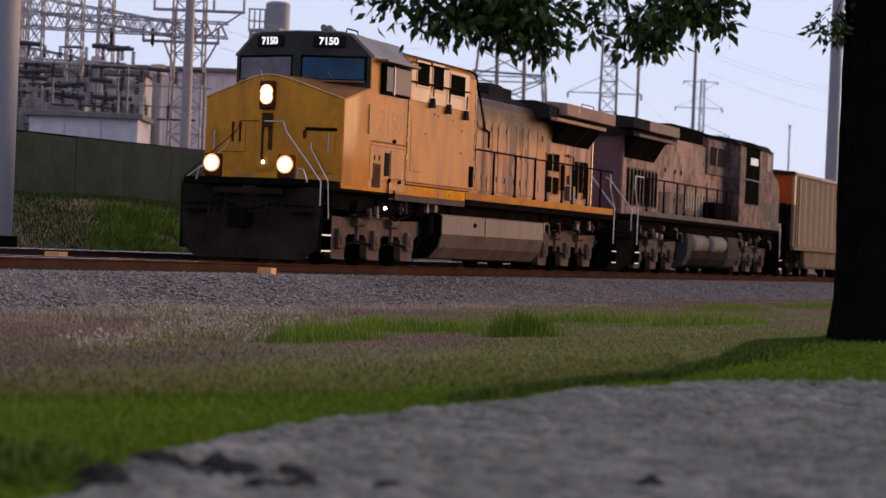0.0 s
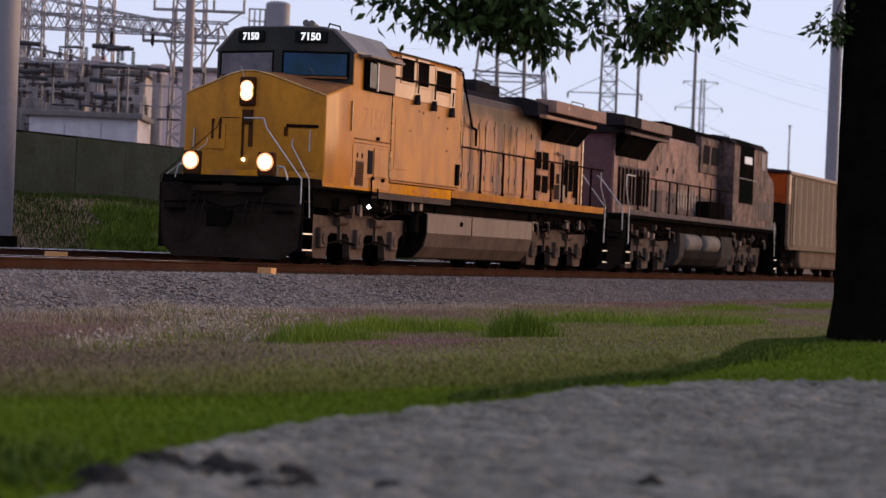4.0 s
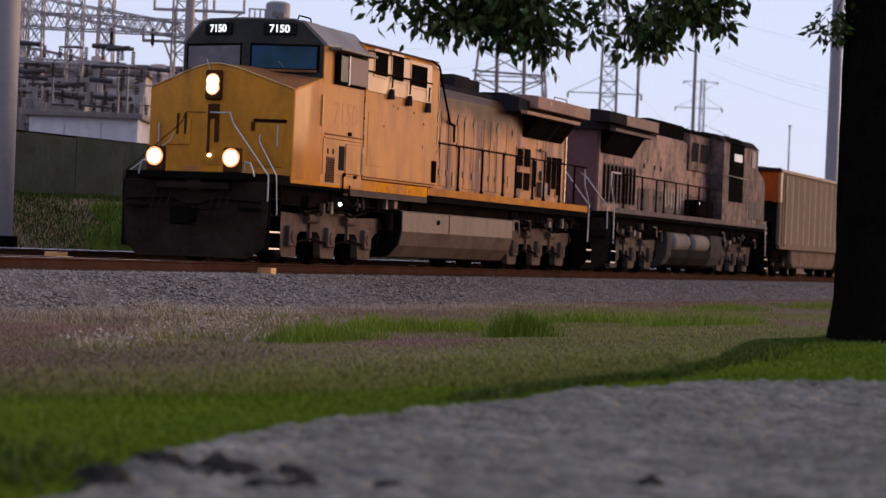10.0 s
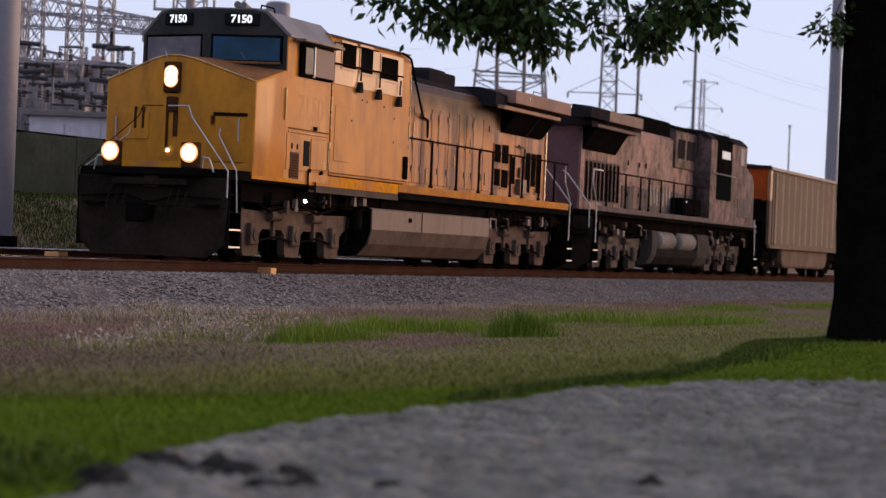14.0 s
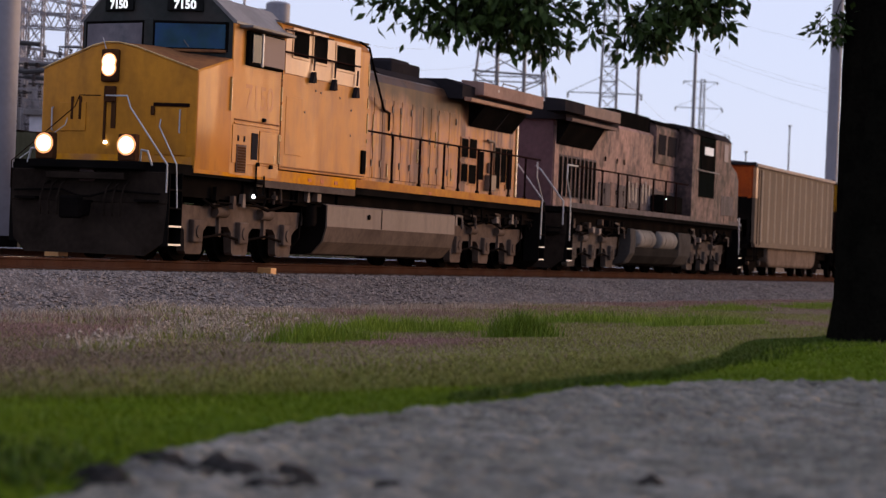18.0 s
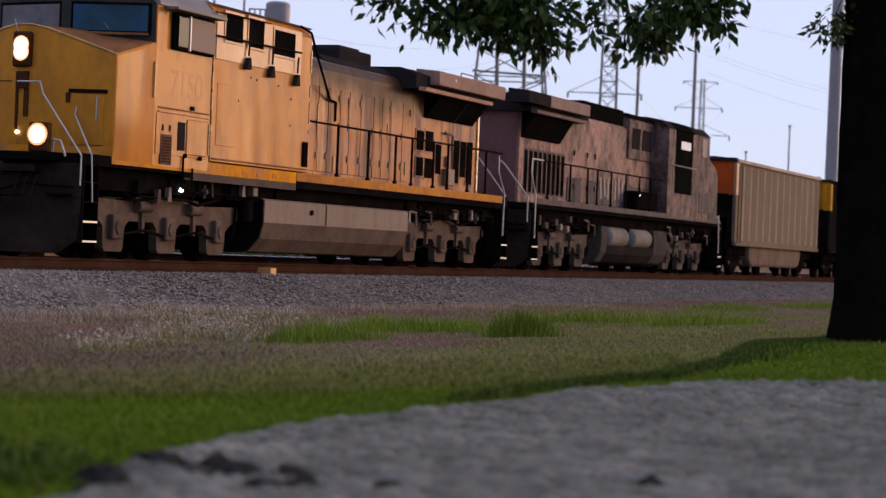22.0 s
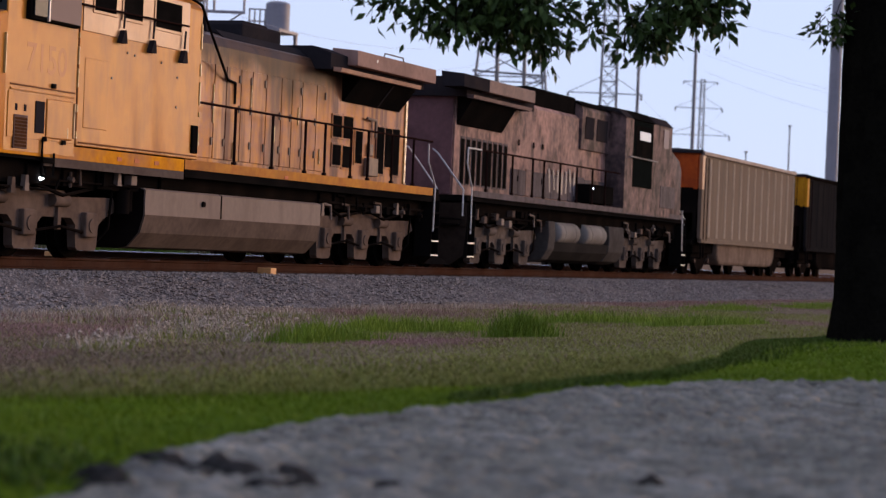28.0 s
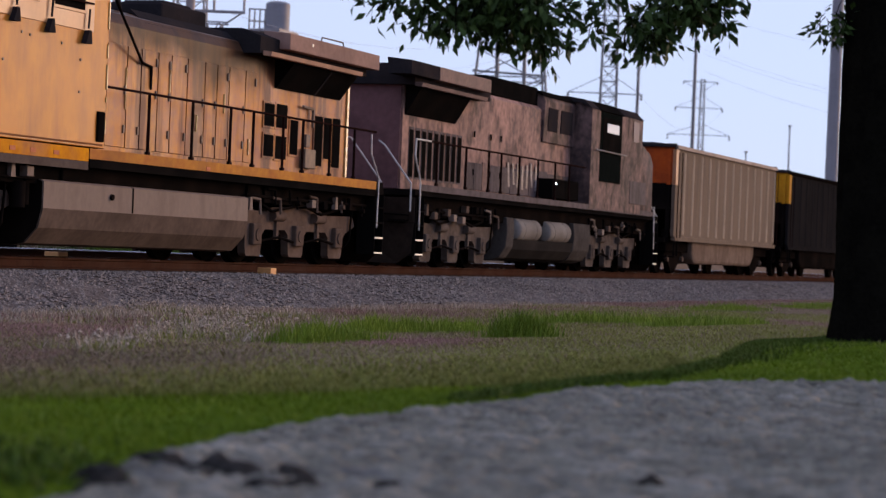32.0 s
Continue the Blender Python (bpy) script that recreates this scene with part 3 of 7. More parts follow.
def sheet(name, rows, cols, left, right, d0, d1, lift, material, label, category, wobble=0.0):
    """A thin sheet on the ground between two curved edges."""
    r = np.random.RandomState(rows)
    dd = np.linspace(d0, d1, rows)
    v = []
    for q in dd:
        a, b = float(left(q)), float(right(q))
        for k in range(cols):
            lat = a + (b - a) * (k / (cols - 1)) ** 1.3 + (wobble * r.normal() if k == 0 else 0)
            x, y = place(lat, q)
            v.append((x, y, float(ground_z(x, y)) + lift + (r.uniform(-0.006, 0.006) if k else -0.01)))
    s = Shape().add(v, [(i * cols + k, i * cols + k + 1, (i + 1) * cols + k + 1, (i + 1) * cols + k) for i in range(rows - 1) for k in range(cols - 1)])
    return solid(name, s, material, label, category, kind="structure", smooth=True)


TURF = mat("green_turf", (0.060, 0.100, 0.010), (0.042, 0.070, 0.007), rough=1.0, scale=0.8, fine=5, bump=0.3, spec=0.0)
sheet("lawn", 60, 30, lambda q: -6.0 if q < 11.5 else np.interp(q + 0.9, lawn_far(np.linspace(-6, 6.5, 80)), np.linspace(-6, 6.5, 80)), lambda q: 14.0, 2.0, 28.8, 0.012, TURF, "mown green lawn turf", "lawn", 0.04)
GRAVEL = mat("grey_gravel", (0.150, 0.144, 0.124), (0.084, 0.081, 0.070), rough=1.0, scale=4.0, fine=9, bump=0.8, spec=0.0)
sheet("gravel_lot", 150, 60, lot_left, lambda q: 14.0, -6.0, 16.58, 0.03, GRAVEL, "worn grey gravel lot beside the lawn", "gravel", 0.05)

sheet("lawn", 40, 60, lambda q: -60.0, lambda q: -5.9, -40.0, 12.4, 0.03, TURF, "mown green lawn turf", "lawn")
sheet("lawn", 40, 40, lambda q: -5.9, lambda q: lot_left(q) + 0.3, -40.0, 2.1, 0.03, TURF, "mown green lawn turf", "lawn")
sheet("gravel_lot", 40, 60, lambda q: 13.9, lambda q: 60.0, -40.0, 16.58, 0.04, GRAVEL, "worn grey gravel lot beside the lawn", "gravel")
r = np.random.RandomState(5)
k = 420000
dep, q = 5 + 22 * r.uniform(0, 1, k) ** 0.75, r.uniform(-0.215, 0.215, k)
lat = q * dep
keep = (dep < lawn_far(lat) + r.normal(0, 0.55, k)) & (lat < lot_left(dep) + r.normal(0, 0.035, k))
X, Y = place(lat, dep)
LAWN = blades("mown_green_grass", (0.056, 0.094, 0.005), (0.124, 0.182, 0.006), patch=0.55, island=0.2)
grass("lawn_grass", X[keep], Y[keep], 0.045, 0.005, 0.9, LAWN, "short mown green grass", "grass", 1)
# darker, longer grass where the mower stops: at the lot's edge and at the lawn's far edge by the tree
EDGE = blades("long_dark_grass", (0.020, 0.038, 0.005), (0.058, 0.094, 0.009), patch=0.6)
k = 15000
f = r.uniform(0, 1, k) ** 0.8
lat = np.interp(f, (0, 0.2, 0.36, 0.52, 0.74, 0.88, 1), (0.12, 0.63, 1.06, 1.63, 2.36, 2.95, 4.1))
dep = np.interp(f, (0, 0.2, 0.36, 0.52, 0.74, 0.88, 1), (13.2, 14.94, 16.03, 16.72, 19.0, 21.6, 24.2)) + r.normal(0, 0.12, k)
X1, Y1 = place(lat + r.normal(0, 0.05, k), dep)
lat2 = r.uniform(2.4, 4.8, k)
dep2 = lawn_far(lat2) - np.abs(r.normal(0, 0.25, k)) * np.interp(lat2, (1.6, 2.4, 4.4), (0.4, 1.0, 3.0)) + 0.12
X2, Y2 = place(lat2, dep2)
# under the tree: the dark blades put its shade into the grass colour
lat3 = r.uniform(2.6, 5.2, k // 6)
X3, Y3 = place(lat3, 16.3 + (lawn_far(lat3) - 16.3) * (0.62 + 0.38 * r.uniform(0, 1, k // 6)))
grass("long_grass", np.concatenate([X1, X2, X3]), np.concatenate([Y1, Y2, Y3]), 0.075, 0.006, 0.7, EDGE, "longer dark green grass along the lawn's edge, dark as shade under the tree", "grass", 8)
# dry field between the lawn and the ballast
k = 330000
dep, q = 12 + 62 * r.uniform(0, 1, k) ** 1.3, r.uniform(-0.21, 0.21, k)
lat = q * dep
X, Y = place(lat, dep)
keep = (dep > lawn_far(lat) - 0.2) & (Y < -3.5) & (X < 75)
DRY = blades("dry_brown_grass", (0.178, 0.136, 0.092), (0.274, 0.211, 0.146), patch=0.45, island=0.1)
keep &= r.uniform(0, 1, k) > 0.8 * np.exp(-np.maximum(dep - lawn_far(lat), 0) / 3.0)
grass("field_grass", X[keep], Y[keep], 0.045, 0.006, 1.2, DRY, "short dry brown grass", "grass", 2)
GREEN = blades("rough_green_grass", (0.080, 0.132, 0.014), (0.195, 0.262, 0.026), patch=0.9, island=0.25)
OLIVE = blades("olive_grass", (0.138, 0.150, 0.034), (0.220, 0.232, 0.052), patch=0.6, island=0.1)
k = 290000
dep, q = 12 + 40 * r.uniform(0, 1, k) ** 1.2, r.uniform(-0.21, 0.21, k)
lat = q * dep
X, Y = place(lat, dep)
gap = np.maximum(dep - lawn_far(lat), 0)
near = np.exp(-gap / (3.6 + 2.0 * np.clip(q / 0.2, -1, 1))) + 0.18 + 0.9 * np.clip(q / 0.05, 0, 1)
keep = (dep > lawn_far(lat) - 0.2) & (Y < -3.8) & (r.uniform(0, 1, k) < near)
grass("sparse_green_grass", X[keep], Y[keep], 0.05, 0.006, 1.1, OLIVE, "thin olive green grass beyond the lawn", "grass", 3)


def tuft_row(name, x0, y0, x1, y1, clumps, n, spread, height, label, seed):
    """Uneven clumps of grass along a line, each with a height of its own."""
    r = np.random.RandomState(seed)
    X, Y, H = [], [], []
    for i in range(clumps):
        f = r.uniform(0, 1)
        m = int(n * r.uniform(0.4, 1.5))
        k = spread * r.uniform(0.5, 1.4)
        X.append(r.normal(x0 + (x1 - x0) * f, k * 1.2, m)), Y.append(r.normal(y0 + (y1 - y0) * f, k * 0.8, m))
        d = np.hypot(X[-1] - x0 - (x1 - x0) * f, Y[-1] - y0 - (y1 - y0) * f) / k
        H.append(height * r.uniform(0.55, 1.15) * np.exp(-0.35 * d))
    grass(name, np.concatenate(X), np.concatenate(Y), np.concatenate(H), 0.006, 0.6, GREEN, label, "grass", seed)


T_ = "tufts of taller green grass in the field"
tuft_row("green_tufts", 23.3, -9.3, 24.6, -9.6, 12, 170, 0.22, 0.34, T_, 6)
tuft_row("green_tufts", 26.6, -8.6, 29.9, -9.0, 26, 190, 0.2, 0.27, T_, 7)
tuft_row("tall_grass_clump", 26.5, -10.5, 27.3, -10.8, 14, 230, 0.17, 0.44, "tall clump of bright green grass", 16)
tuft_row("green_tufts", 35.5, -8.2, 38.5, -9.4, 16, 170, 0.32, 0.27, T_, 8)
tuft_row("green_tufts", 35.4, -10.3, 39.2, -10.8, 16, 200, 0.3, 0.3, T_, 9)
tuft_row("green_tufts", 50, -7.0, 66, -7.2, 26, 160, 0.6, 0.22, T_, 11)
STRAW = blades("pale_seed_heads", (0.20, 0.15, 0.11), (0.44, 0.36, 0.28), patch=0.8)
r = np.random.RandomState(9)
k = 15000
X = r.uniform(14, 50, k)
Y = -4.35 + r.normal(0, 0.35, k) - 0.35 * (np.sin(X * 2.1) + 0.6 * np.sin(X * 5.3))
keep = (np.sin(X * 1.3 + Y * 0.8) + np.sin(X * 0.47 - Y * 1.7) + r.normal(0, 0.6, k) > 0.1) & (Y < -3.6)
grass("dry_weeds", X[keep], Y[keep], 0.12, 0.006, 0.8, STRAW, "pale dry weeds with seed heads along the ballast", "weeds", 10)
heads = [place(r.normal(-2.75, 0.3), r.uniform(24.5, 31)) for _ in range(26)] + [place(r.normal(-3.2, 0.12), r.normal(22.0, 0.8)) for _ in range(6)] + [place(r.uniform(-5.0, -1.4), r.uniform(27, 34)) for _ in range(11)] + [place(r.uniform(-5.8, -2.0), r.normal(34.2, 0.45)) for _ in range(24)]
WX = np.concatenate([r.normal(x, 0.16, 34) for x, _ in heads])
WY = np.concatenate([r.normal(y, 0.14, 34) for _, y in heads])
k = 100000
X = r.uniform(13, 27, k)
Y = r.uniform(-11.5, -4, k)
keep = (np.sin(X * 0.8 + Y * 0.6) + 0.5 * np.sin(Y * 1.7) + r.normal(0, 0.6, k) > -0.3) & (X * 0.3682 - 19.5 + 4.0 < Y + 0.6)
FX, FY = X[keep], Y[keep]
k = 60000
X = r.uniform(12, 75, k)
Y = -3.7 - np.abs(r.normal(0, 1.4, k)) - 0.5 * np.sin(X * 0.9)
keep = np.sin(X * 0.7 + Y) + 0.5 * np.sin(X * 0.31 + 2) + r.normal(0, 0.5, k) > -0.2
MAUVE = blades("pinkish_dry_grass", (0.185, 0.108, 0.098), (0.29, 0.175, 0.158), patch=0.5, island=0.1)
# pinkish bare patches before the tufts and behind the tree
k = 7000
PX, PY = place(r.normal(-0.3, 0.42, k), r.normal(25.6, 0.8, k))
QX, QY = place(r.normal(5.9, 0.35, k), r.normal(39.5, 2.2, k))
FX, FY = np.concatenate([FX, PX, QX]), np.concatenate([FY, PY, QY])
grass("pinkish_grass", FX, FY, 0.055, 0.006, 1.1, MAUVE, "short pinkish dry grass in the field", "grass", 23)
grass("pinkish_grass", X[keep], Y[keep], 0.06, 0.006, 1.1, MAUVE, "short pinkish dry grass along the ballast", "grass", 22)
grass("dry_weeds", WX, WY, 0.17, 0.007, 0.9, STRAW, "clumps of pale dry weeds in the field", "weeds", 12)
WX = np.concatenate([r.normal(x, 0.22, 50) for x, _ in heads])
WY = np.concatenate([r.normal(y, 0.2, 50) for _, y in heads])
hx = np.concatenate([r.normal(x, 0.2, 10) for x, _ in heads])
hy = np.concatenate([r.normal(y, 0.17, 10) for _, y in heads])
scatter_mesh("seed_heads", np.stack([hx, hy, ground_z(hx, hy) + 0.05 + 0.12 * r.uniform(0, 1, len(hx))], -1), OCTA, OCTF, 0.017, STRAW, "fluffy pale seed heads of dry weeds", "weeds", 19, flat=1.0)
grass("weed_leaves", WX, WY, 0.11, 0.006, 0.9, OLIVE, "olive leaves under the dry weeds", "weeds", 13)
# darker brown grass on the low ground before the lawn
k = 60000
lat, dep = r.uniform(-5.2, -1.2, k), 13.0 + np.abs(r.normal(0, 4.5, k))
keep = r.uniform(0, 1, k) < np.clip((-1.0 - lat) / 2.5, 0, 1)
keep &= dep > lawn_far(lat) - 0.1
X, Y = place(lat[keep], dep[keep])
lat2 = r.uniform(-5.0, 2.0, 40000)
dep2 = lawn_far(lat2) - 0.5 + np.abs(r.normal(0, 1.5, 40000))
MURKY = blades("murky_olive_grass", (0.088, 0.095, 0.022), (0.150, 0.152, 0.034), patch=0.5, island=0.1)
grass("olive_grass", *place(lat2, dep2), 0.06, 0.006, 1.1, MURKY, "murky olive grass where the lawn thins out", "grass", 32)
lat2, dep2 = r.normal(-1.62, 0.22, 1100), r.normal(8.75, 0.5, 1100)
grass("lawn_weeds", *place(lat2, dep2), 0.07, 0.012, 0.9, EDGE, "low dark green weeds in the lawn", "weeds", 33)
BROWN = blades("dark_brown_grass", (0.122, 0.089, 0.060), (0.200, 0.147, 0.102), patch=0.5, island=0.2)
grass("brown_grass", X, Y, 0.06, 0.006, 1.1, BROWN, "dark brown grass on low ground beyond the lawn", "grass", 31)
# bank behind the tracks
k = 90000
X, Y = r.uniform(40, 76, k), r.uniform(6.6, 13.9, k)
keep = (np.sin(X * 0.5 + 1.0) + np.sin(X * 0.23 + Y * 0.9) + r.normal(0, 0.6, k) > -1.3)
keep &= ~((Y < 10.9 - 0.5 * (X - 47.5) + r.normal(0, 0.5, k)) & (X < 56) & (r.uniform(0, 1, k) < 0.8))
BANK = blades("bank_grass_green", (0.014, 0.024, 0.005), (0.046, 0.076, 0.010), patch=0.7)
grass("bank_grass", X[keep], Y[keep], 0.13, 0.012, 0.7, BANK, "rough green grass on the bank below the fence", "grass", 14)
k = 26000
X, Y = r.uniform(40, 55, k), r.uniform(6.6, 12.5, k)
keep = Y < 10.9 - 0.5 * (X - 47.5) + r.normal(0, 0.5, k)
grass("bank_dry_grass", X[keep], Y[keep], 0.12, 0.012, 0.9, BROWN, "dark brown grass at the foot of the bank", "grass", 34)
WEED = blades("bank_weed_green", (0.045, 0.076, 0.009), (0.110, 0.160, 0.018), patch=0.9, island=0.25)
k = 16000
Y = r.uniform(7.6, 11.4, k)
X = r.normal(52.9, 1.2, k) + 1.75 * (Y - 8)
keep = np.sin(X * 1.7) + np.sin(Y * 2.3 + X) + r.normal(0, 0.5, k) > -0.2
grass("bank_weeds", X[keep], Y[keep], 0.36, 0.016, 0.8, WEED, "bright green weeds on the bank", "weeds", 24)

# coarse stones all over the lot; dark lumps imitate shaded hollows between the broken ones
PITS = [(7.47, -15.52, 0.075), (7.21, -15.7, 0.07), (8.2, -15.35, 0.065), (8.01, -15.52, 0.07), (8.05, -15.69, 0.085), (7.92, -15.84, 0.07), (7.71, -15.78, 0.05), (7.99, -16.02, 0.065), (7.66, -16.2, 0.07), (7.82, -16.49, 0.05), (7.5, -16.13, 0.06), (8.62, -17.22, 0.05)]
GAP_SHADE = mat("dark_gap_shade", (0.046, 0.043, 0.041), (0.014, 0.0132, 0.0125), rough=1.0, scale=6, fine=16, bump=0.8, spec=0.0)
COARSE = blades("coarse_grey_stones", (0.046, 0.044, 0.038), (0.235, 0.225, 0.192), patch=4.2, rough=0.95, island=0.08)
ROCKS = blades("large_grey_stones", (0.048, 0.046, 0.040), (0.235, 0.222, 0.196), patch=1.4, rough=0.95, island=0.22)
ROCKS.node_tree.nodes["Principled BSDF"].inputs["Specular IOR Level"].default_value = 0.0
# a small rounded lump
rock = bmesh.new()
bmesh.ops.create_icosphere(rock, subdivisions=1, radius=1.0)
rock.verts.index_update()
ROCK = [tuple(p.co) for p in rock.verts]
ROCKF = [tuple(p.index for p in f.verts) for f in rock.faces]
rock.free()
COARSE.node_tree.nodes["Principled BSDF"].inputs["Specular IOR Level"].default_value = 0.0
r = np.random.RandomState(41)
k = 52000
dep, q = 7.2 + 9.4 * r.uniform(0, 1, k) ** 0.8, r.uniform(-0.2, 0.2, k)
lat = q * dep
keep = lat > lot_left(dep) + 0.02
X, Y = place(lat[keep], dep[keep])
clear = np.ones(len(X), bool)
for cx, cy, rad in PITS:
    clear &= (X - cx) ** 2 + (Y - cy) ** 2 > (rad * 1.25) ** 2
X, Y = X[clear], Y[clear]
scatter_mesh("gravel_stones", np.stack([X, Y, ground_z(X, Y) + 0.03], -1), OCTA, OCTF, 0.026, COARSE, "coarse grey broken stones of the gravel lot", "stones", 44, flat=0.6)
big = r.uniform(0, 1, len(X)) < 0.09
scatter_mesh("gravel_stones", np.stack([X[big], Y[big], ground_z(X[big], Y[big]) + 0.026], -1), ROCK, ROCKF, 0.058, ROCKS, "larger grey broken stones of the gravel lot", "stones", 45, flat=0.45).data.shade_smooth()

# broken stones at the near corner of the lot
LIME = mat("rough_limestone", (0.16, 0.155, 0.148), (0.08, 0.077, 0.073), rough=0.95, scale=4.0, fine=14, dirt=(0.2, 0.197, 0.195), dirt_amount=0.6, bump=0.9, spec=0.0)


def broken_stone(x, y, sx, sy, sz, seed, material=None):
    """An angular lump, cut and roughened; or a dark one that imitates a shaded gap."""
    rr = random.Random(seed)
    bm = bmesh.new()
    bmesh.ops.create_icosphere(bm, subdivisions=3, radius=1.0)
    planes = [Vector((rr.uniform(-1, 1), rr.uniform(-1, 1), rr.uniform(-0.2, 1))).normalized() for _ in range(9)]
    for p in bm.verts:
        for n_ in planes:
            h = p.co.dot(n_) - 0.72
            if h > 0:
                p.co -= n_ * h
        p.co *= 1 + 0.22 * noise.noise(p.co * 1.6 + Vector((seed, 0, 0))) + 0.08 * noise.noise(p.co * 5 + Vector((0, seed, 0)))
    bm.verts.index_update()
    z = float(ground_z(x, y))
    s = Shape().add([(x + p.co.x * sx, y + p.co.y * sy, z + 0.25 * sz + p.co.z * sz) for p in bm.verts], [[p.index for p in f.verts] for f in bm.faces])
    bm.free()
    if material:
        solid("gap_shade_lump", s, material, "dark lump imitating the shaded gap between broken stones", "soil clod", "dark soil clods in the gravel", at=(x, y, z), smooth=True)
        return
    solid("broken_stone", s, LIME, "broken grey limestone lump at the gravel's edge", "stone", "broken stones beside the lawn", at=(x, y, z), smooth=True)


rnd = random.Random(12)
for i in range(30):
    lat, dep = rnd.uniform(-1.5, -0.15), rnd.uniform(8.35, 9.75)
    if lat < float(lot_left(dep)) - 0.05:
        continue
    x, y = place(lat, dep)
    if any((x - cx) ** 2 + (y - cy) ** 2 < (rad * 1.1) ** 2 for cx, cy, rad in PITS):
        continue
    broken_stone(x, y, rnd.uniform(0.08, 0.2), rnd.uniform(0.08, 0.18), rnd.uniform(0.03, 0.06), i)
# shade between the stones, put in as near-black lumps
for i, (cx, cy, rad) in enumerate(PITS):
    broken_stone(cx, cy, rad * 1.7, rad * 1.5, 0.044 + 0.42 * rad, 60 + i, GAP_SHADE)
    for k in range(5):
        broken_stone(cx + rnd.uniform(-1.3, 1.3) * rad, cy + rnd.uniform(-1.3, 1.3) * rad, rad * 1.0, rad * 0.9, 0.045, 90 + 3 * i + k, GAP_SHADE)


# ---- substation, buildings and power lines beyond the fence ----
STEEL = mat("weathered_lattice_steel", (0.27, 0.25, 0.27), (0.18, 0.165, 0.18), rough=0.6, metal=0.2, scale=0.8, fine=5, bump=0.02)
PYLON = mat("grey_pylon_steel", (0.16, 0.155, 0.17), (0.11, 0.105, 0.12), rough=0.6, metal=0.2, scale=0.5, fine=4, bump=0.02)
PORCELAIN = mat("dark_brown_porcelain", (0.04, 0.028, 0.026), rough=0.5, scale=4, fine=20, bump=0, spec=0.1)
CASE = mat("grey_transformer_paint", (0.36, 0.32, 0.325), (0.27, 0.24, 0.245), rough=0.6, scale=0.7, fine=5, dirt=(0.1, 0.09, 0.085), dirt_amount=0.6, streak=4, bump=0.04)
PLASTER = mat("pinkish_wall_panels", (0.60, 0.46, 0.46), (0.52, 0.40, 0.41), rough=0.8, scale=0.3, fine=3, dirt=(0.3, 0.24, 0.24), dirt_amount=0.4, streak=5, bump=0.03)
WHITE = mat("pale_blue_white_wall", (0.52, 0.50, 0.55), rough=0.8, spec=0.1, scale=0.5, fine=4, bump=0.02)
WIRE = mat("overhead_wire", (0.10, 0.10, 0.12), rough=0.5, bump=0)
RUSTPOLE = mat("brownish_pole_steel", (0.26, 0.21, 0.205), (0.2, 0.16, 0.16), rough=0.6, scale=0.8, fine=6, bump=0.02)


def far(d, r, h):
    """A point d metres ahead of the camera, r to its right, at height h."""
    q = VIEW * d + SIDE * r
    return Vector((EYE[0] + q.x, EYE[1] + q.y, h))


def beam(s, a, b, w):
    """A square steel member from a to b."""
    return s.cyl(a, b, w * 0.6, seg=4)


def lattice_column(name, label, d, r, z0, z1, w0, w1, bays, t, material, group=""):
    """Four-legged lattice mast; legs and each bay's bracing are parts."""
    base = far(d, r, z0)
    ob = thing(name, label, "lattice mast", base, group)
    cs = [(-1, -1), (1, -1), (1, 1), (-1, 1)]
    corner = lambda k, f: base + SIDE * (cs[k][0] * (w0 + (w1 - w0) * f) / 2) + VIEW * (cs[k][1] * (w0 + (w1 - w0) * f) / 2) + Vector((0, 0, (z1 - z0) * f))
    for k in range(4):
        part("leg", beam(Shape(), corner(k, 0), corner(k, 1), t), material, ob, shift=base)
    for i in range(bays):
        for k in range(4):
            part("brace", beam(Shape(), corner(k, i / bays), corner((k + 1) % 4, (i + 1) / bays), t * 0.6), material, ob, shift=base)
            if (i + k) % 2 == 0:
                part("brace", beam(Shape(), corner((k + 1) % 4, i / bays), corner(k, (i + 1) / bays), t * 0.6), material, ob, shift=base)
            part("brace", beam(Shape(), corner(k, (i + 1) / bays), corner((k + 1) % 4, (i + 1) / bays), t * 0.6), material, ob, shift=base)
    return ob, base


def crossarm(ob, base, d, r0, r1, h, rise, rm, t, material):
    """Arm of a mast: level member with slanted ties up to the mast, and a short drop at each end."""
    s = Shape()
    beam(s, far(d, r0, h), far(d, r1, h), t)
    for e in (r0, r1):
        beam(s, far(d, e, h), far(d, rm, h + rise), t * 0.6)
    part("crossarm", s, material, ob, shift=base)
    for e in (r0, r1):
        part("insulator", Shape().cyl(far(d, e, h), far(d, e, h - abs(r1 - r0) * 0.08), t * 0.8, seg=6), PORCELAIN, ob, shift=base)


def truss_beam(label, d, r0, h0, r1, h1, deep, bays, t, group):
    base = far(d, (r0 + r1) / 2, h0)
    ob = thing("gantry_beam", label, "gantry beam", base, group)
    for g in (-0.5, 0.5):
        for o in (0, -deep):
            part("chord", beam(Shape(), far(d + g, r0, h0 + o), far(d + g, r1, h1 + o), t), STEEL, ob, shift=base)
    for i in range(bays):
        a, b = i / bays, (i + 1) / bays
        pa = lambda f, o, g: far(d + g, r0 + (r1 - r0) * f, h0 + (h1 - h0) * f + o)
        for g in (-0.5, 0.5):
            part("lacing", beam(Shape(), pa(a, -deep, g), pa((a + b) / 2, 0, g), t * 0.6), STEEL, ob, shift=base)
            part("lacing", beam(Shape(), pa((a + b) / 2, 0, g), pa(b, -deep, g), t * 0.6), STEEL, ob, shift=base)
    return ob, base


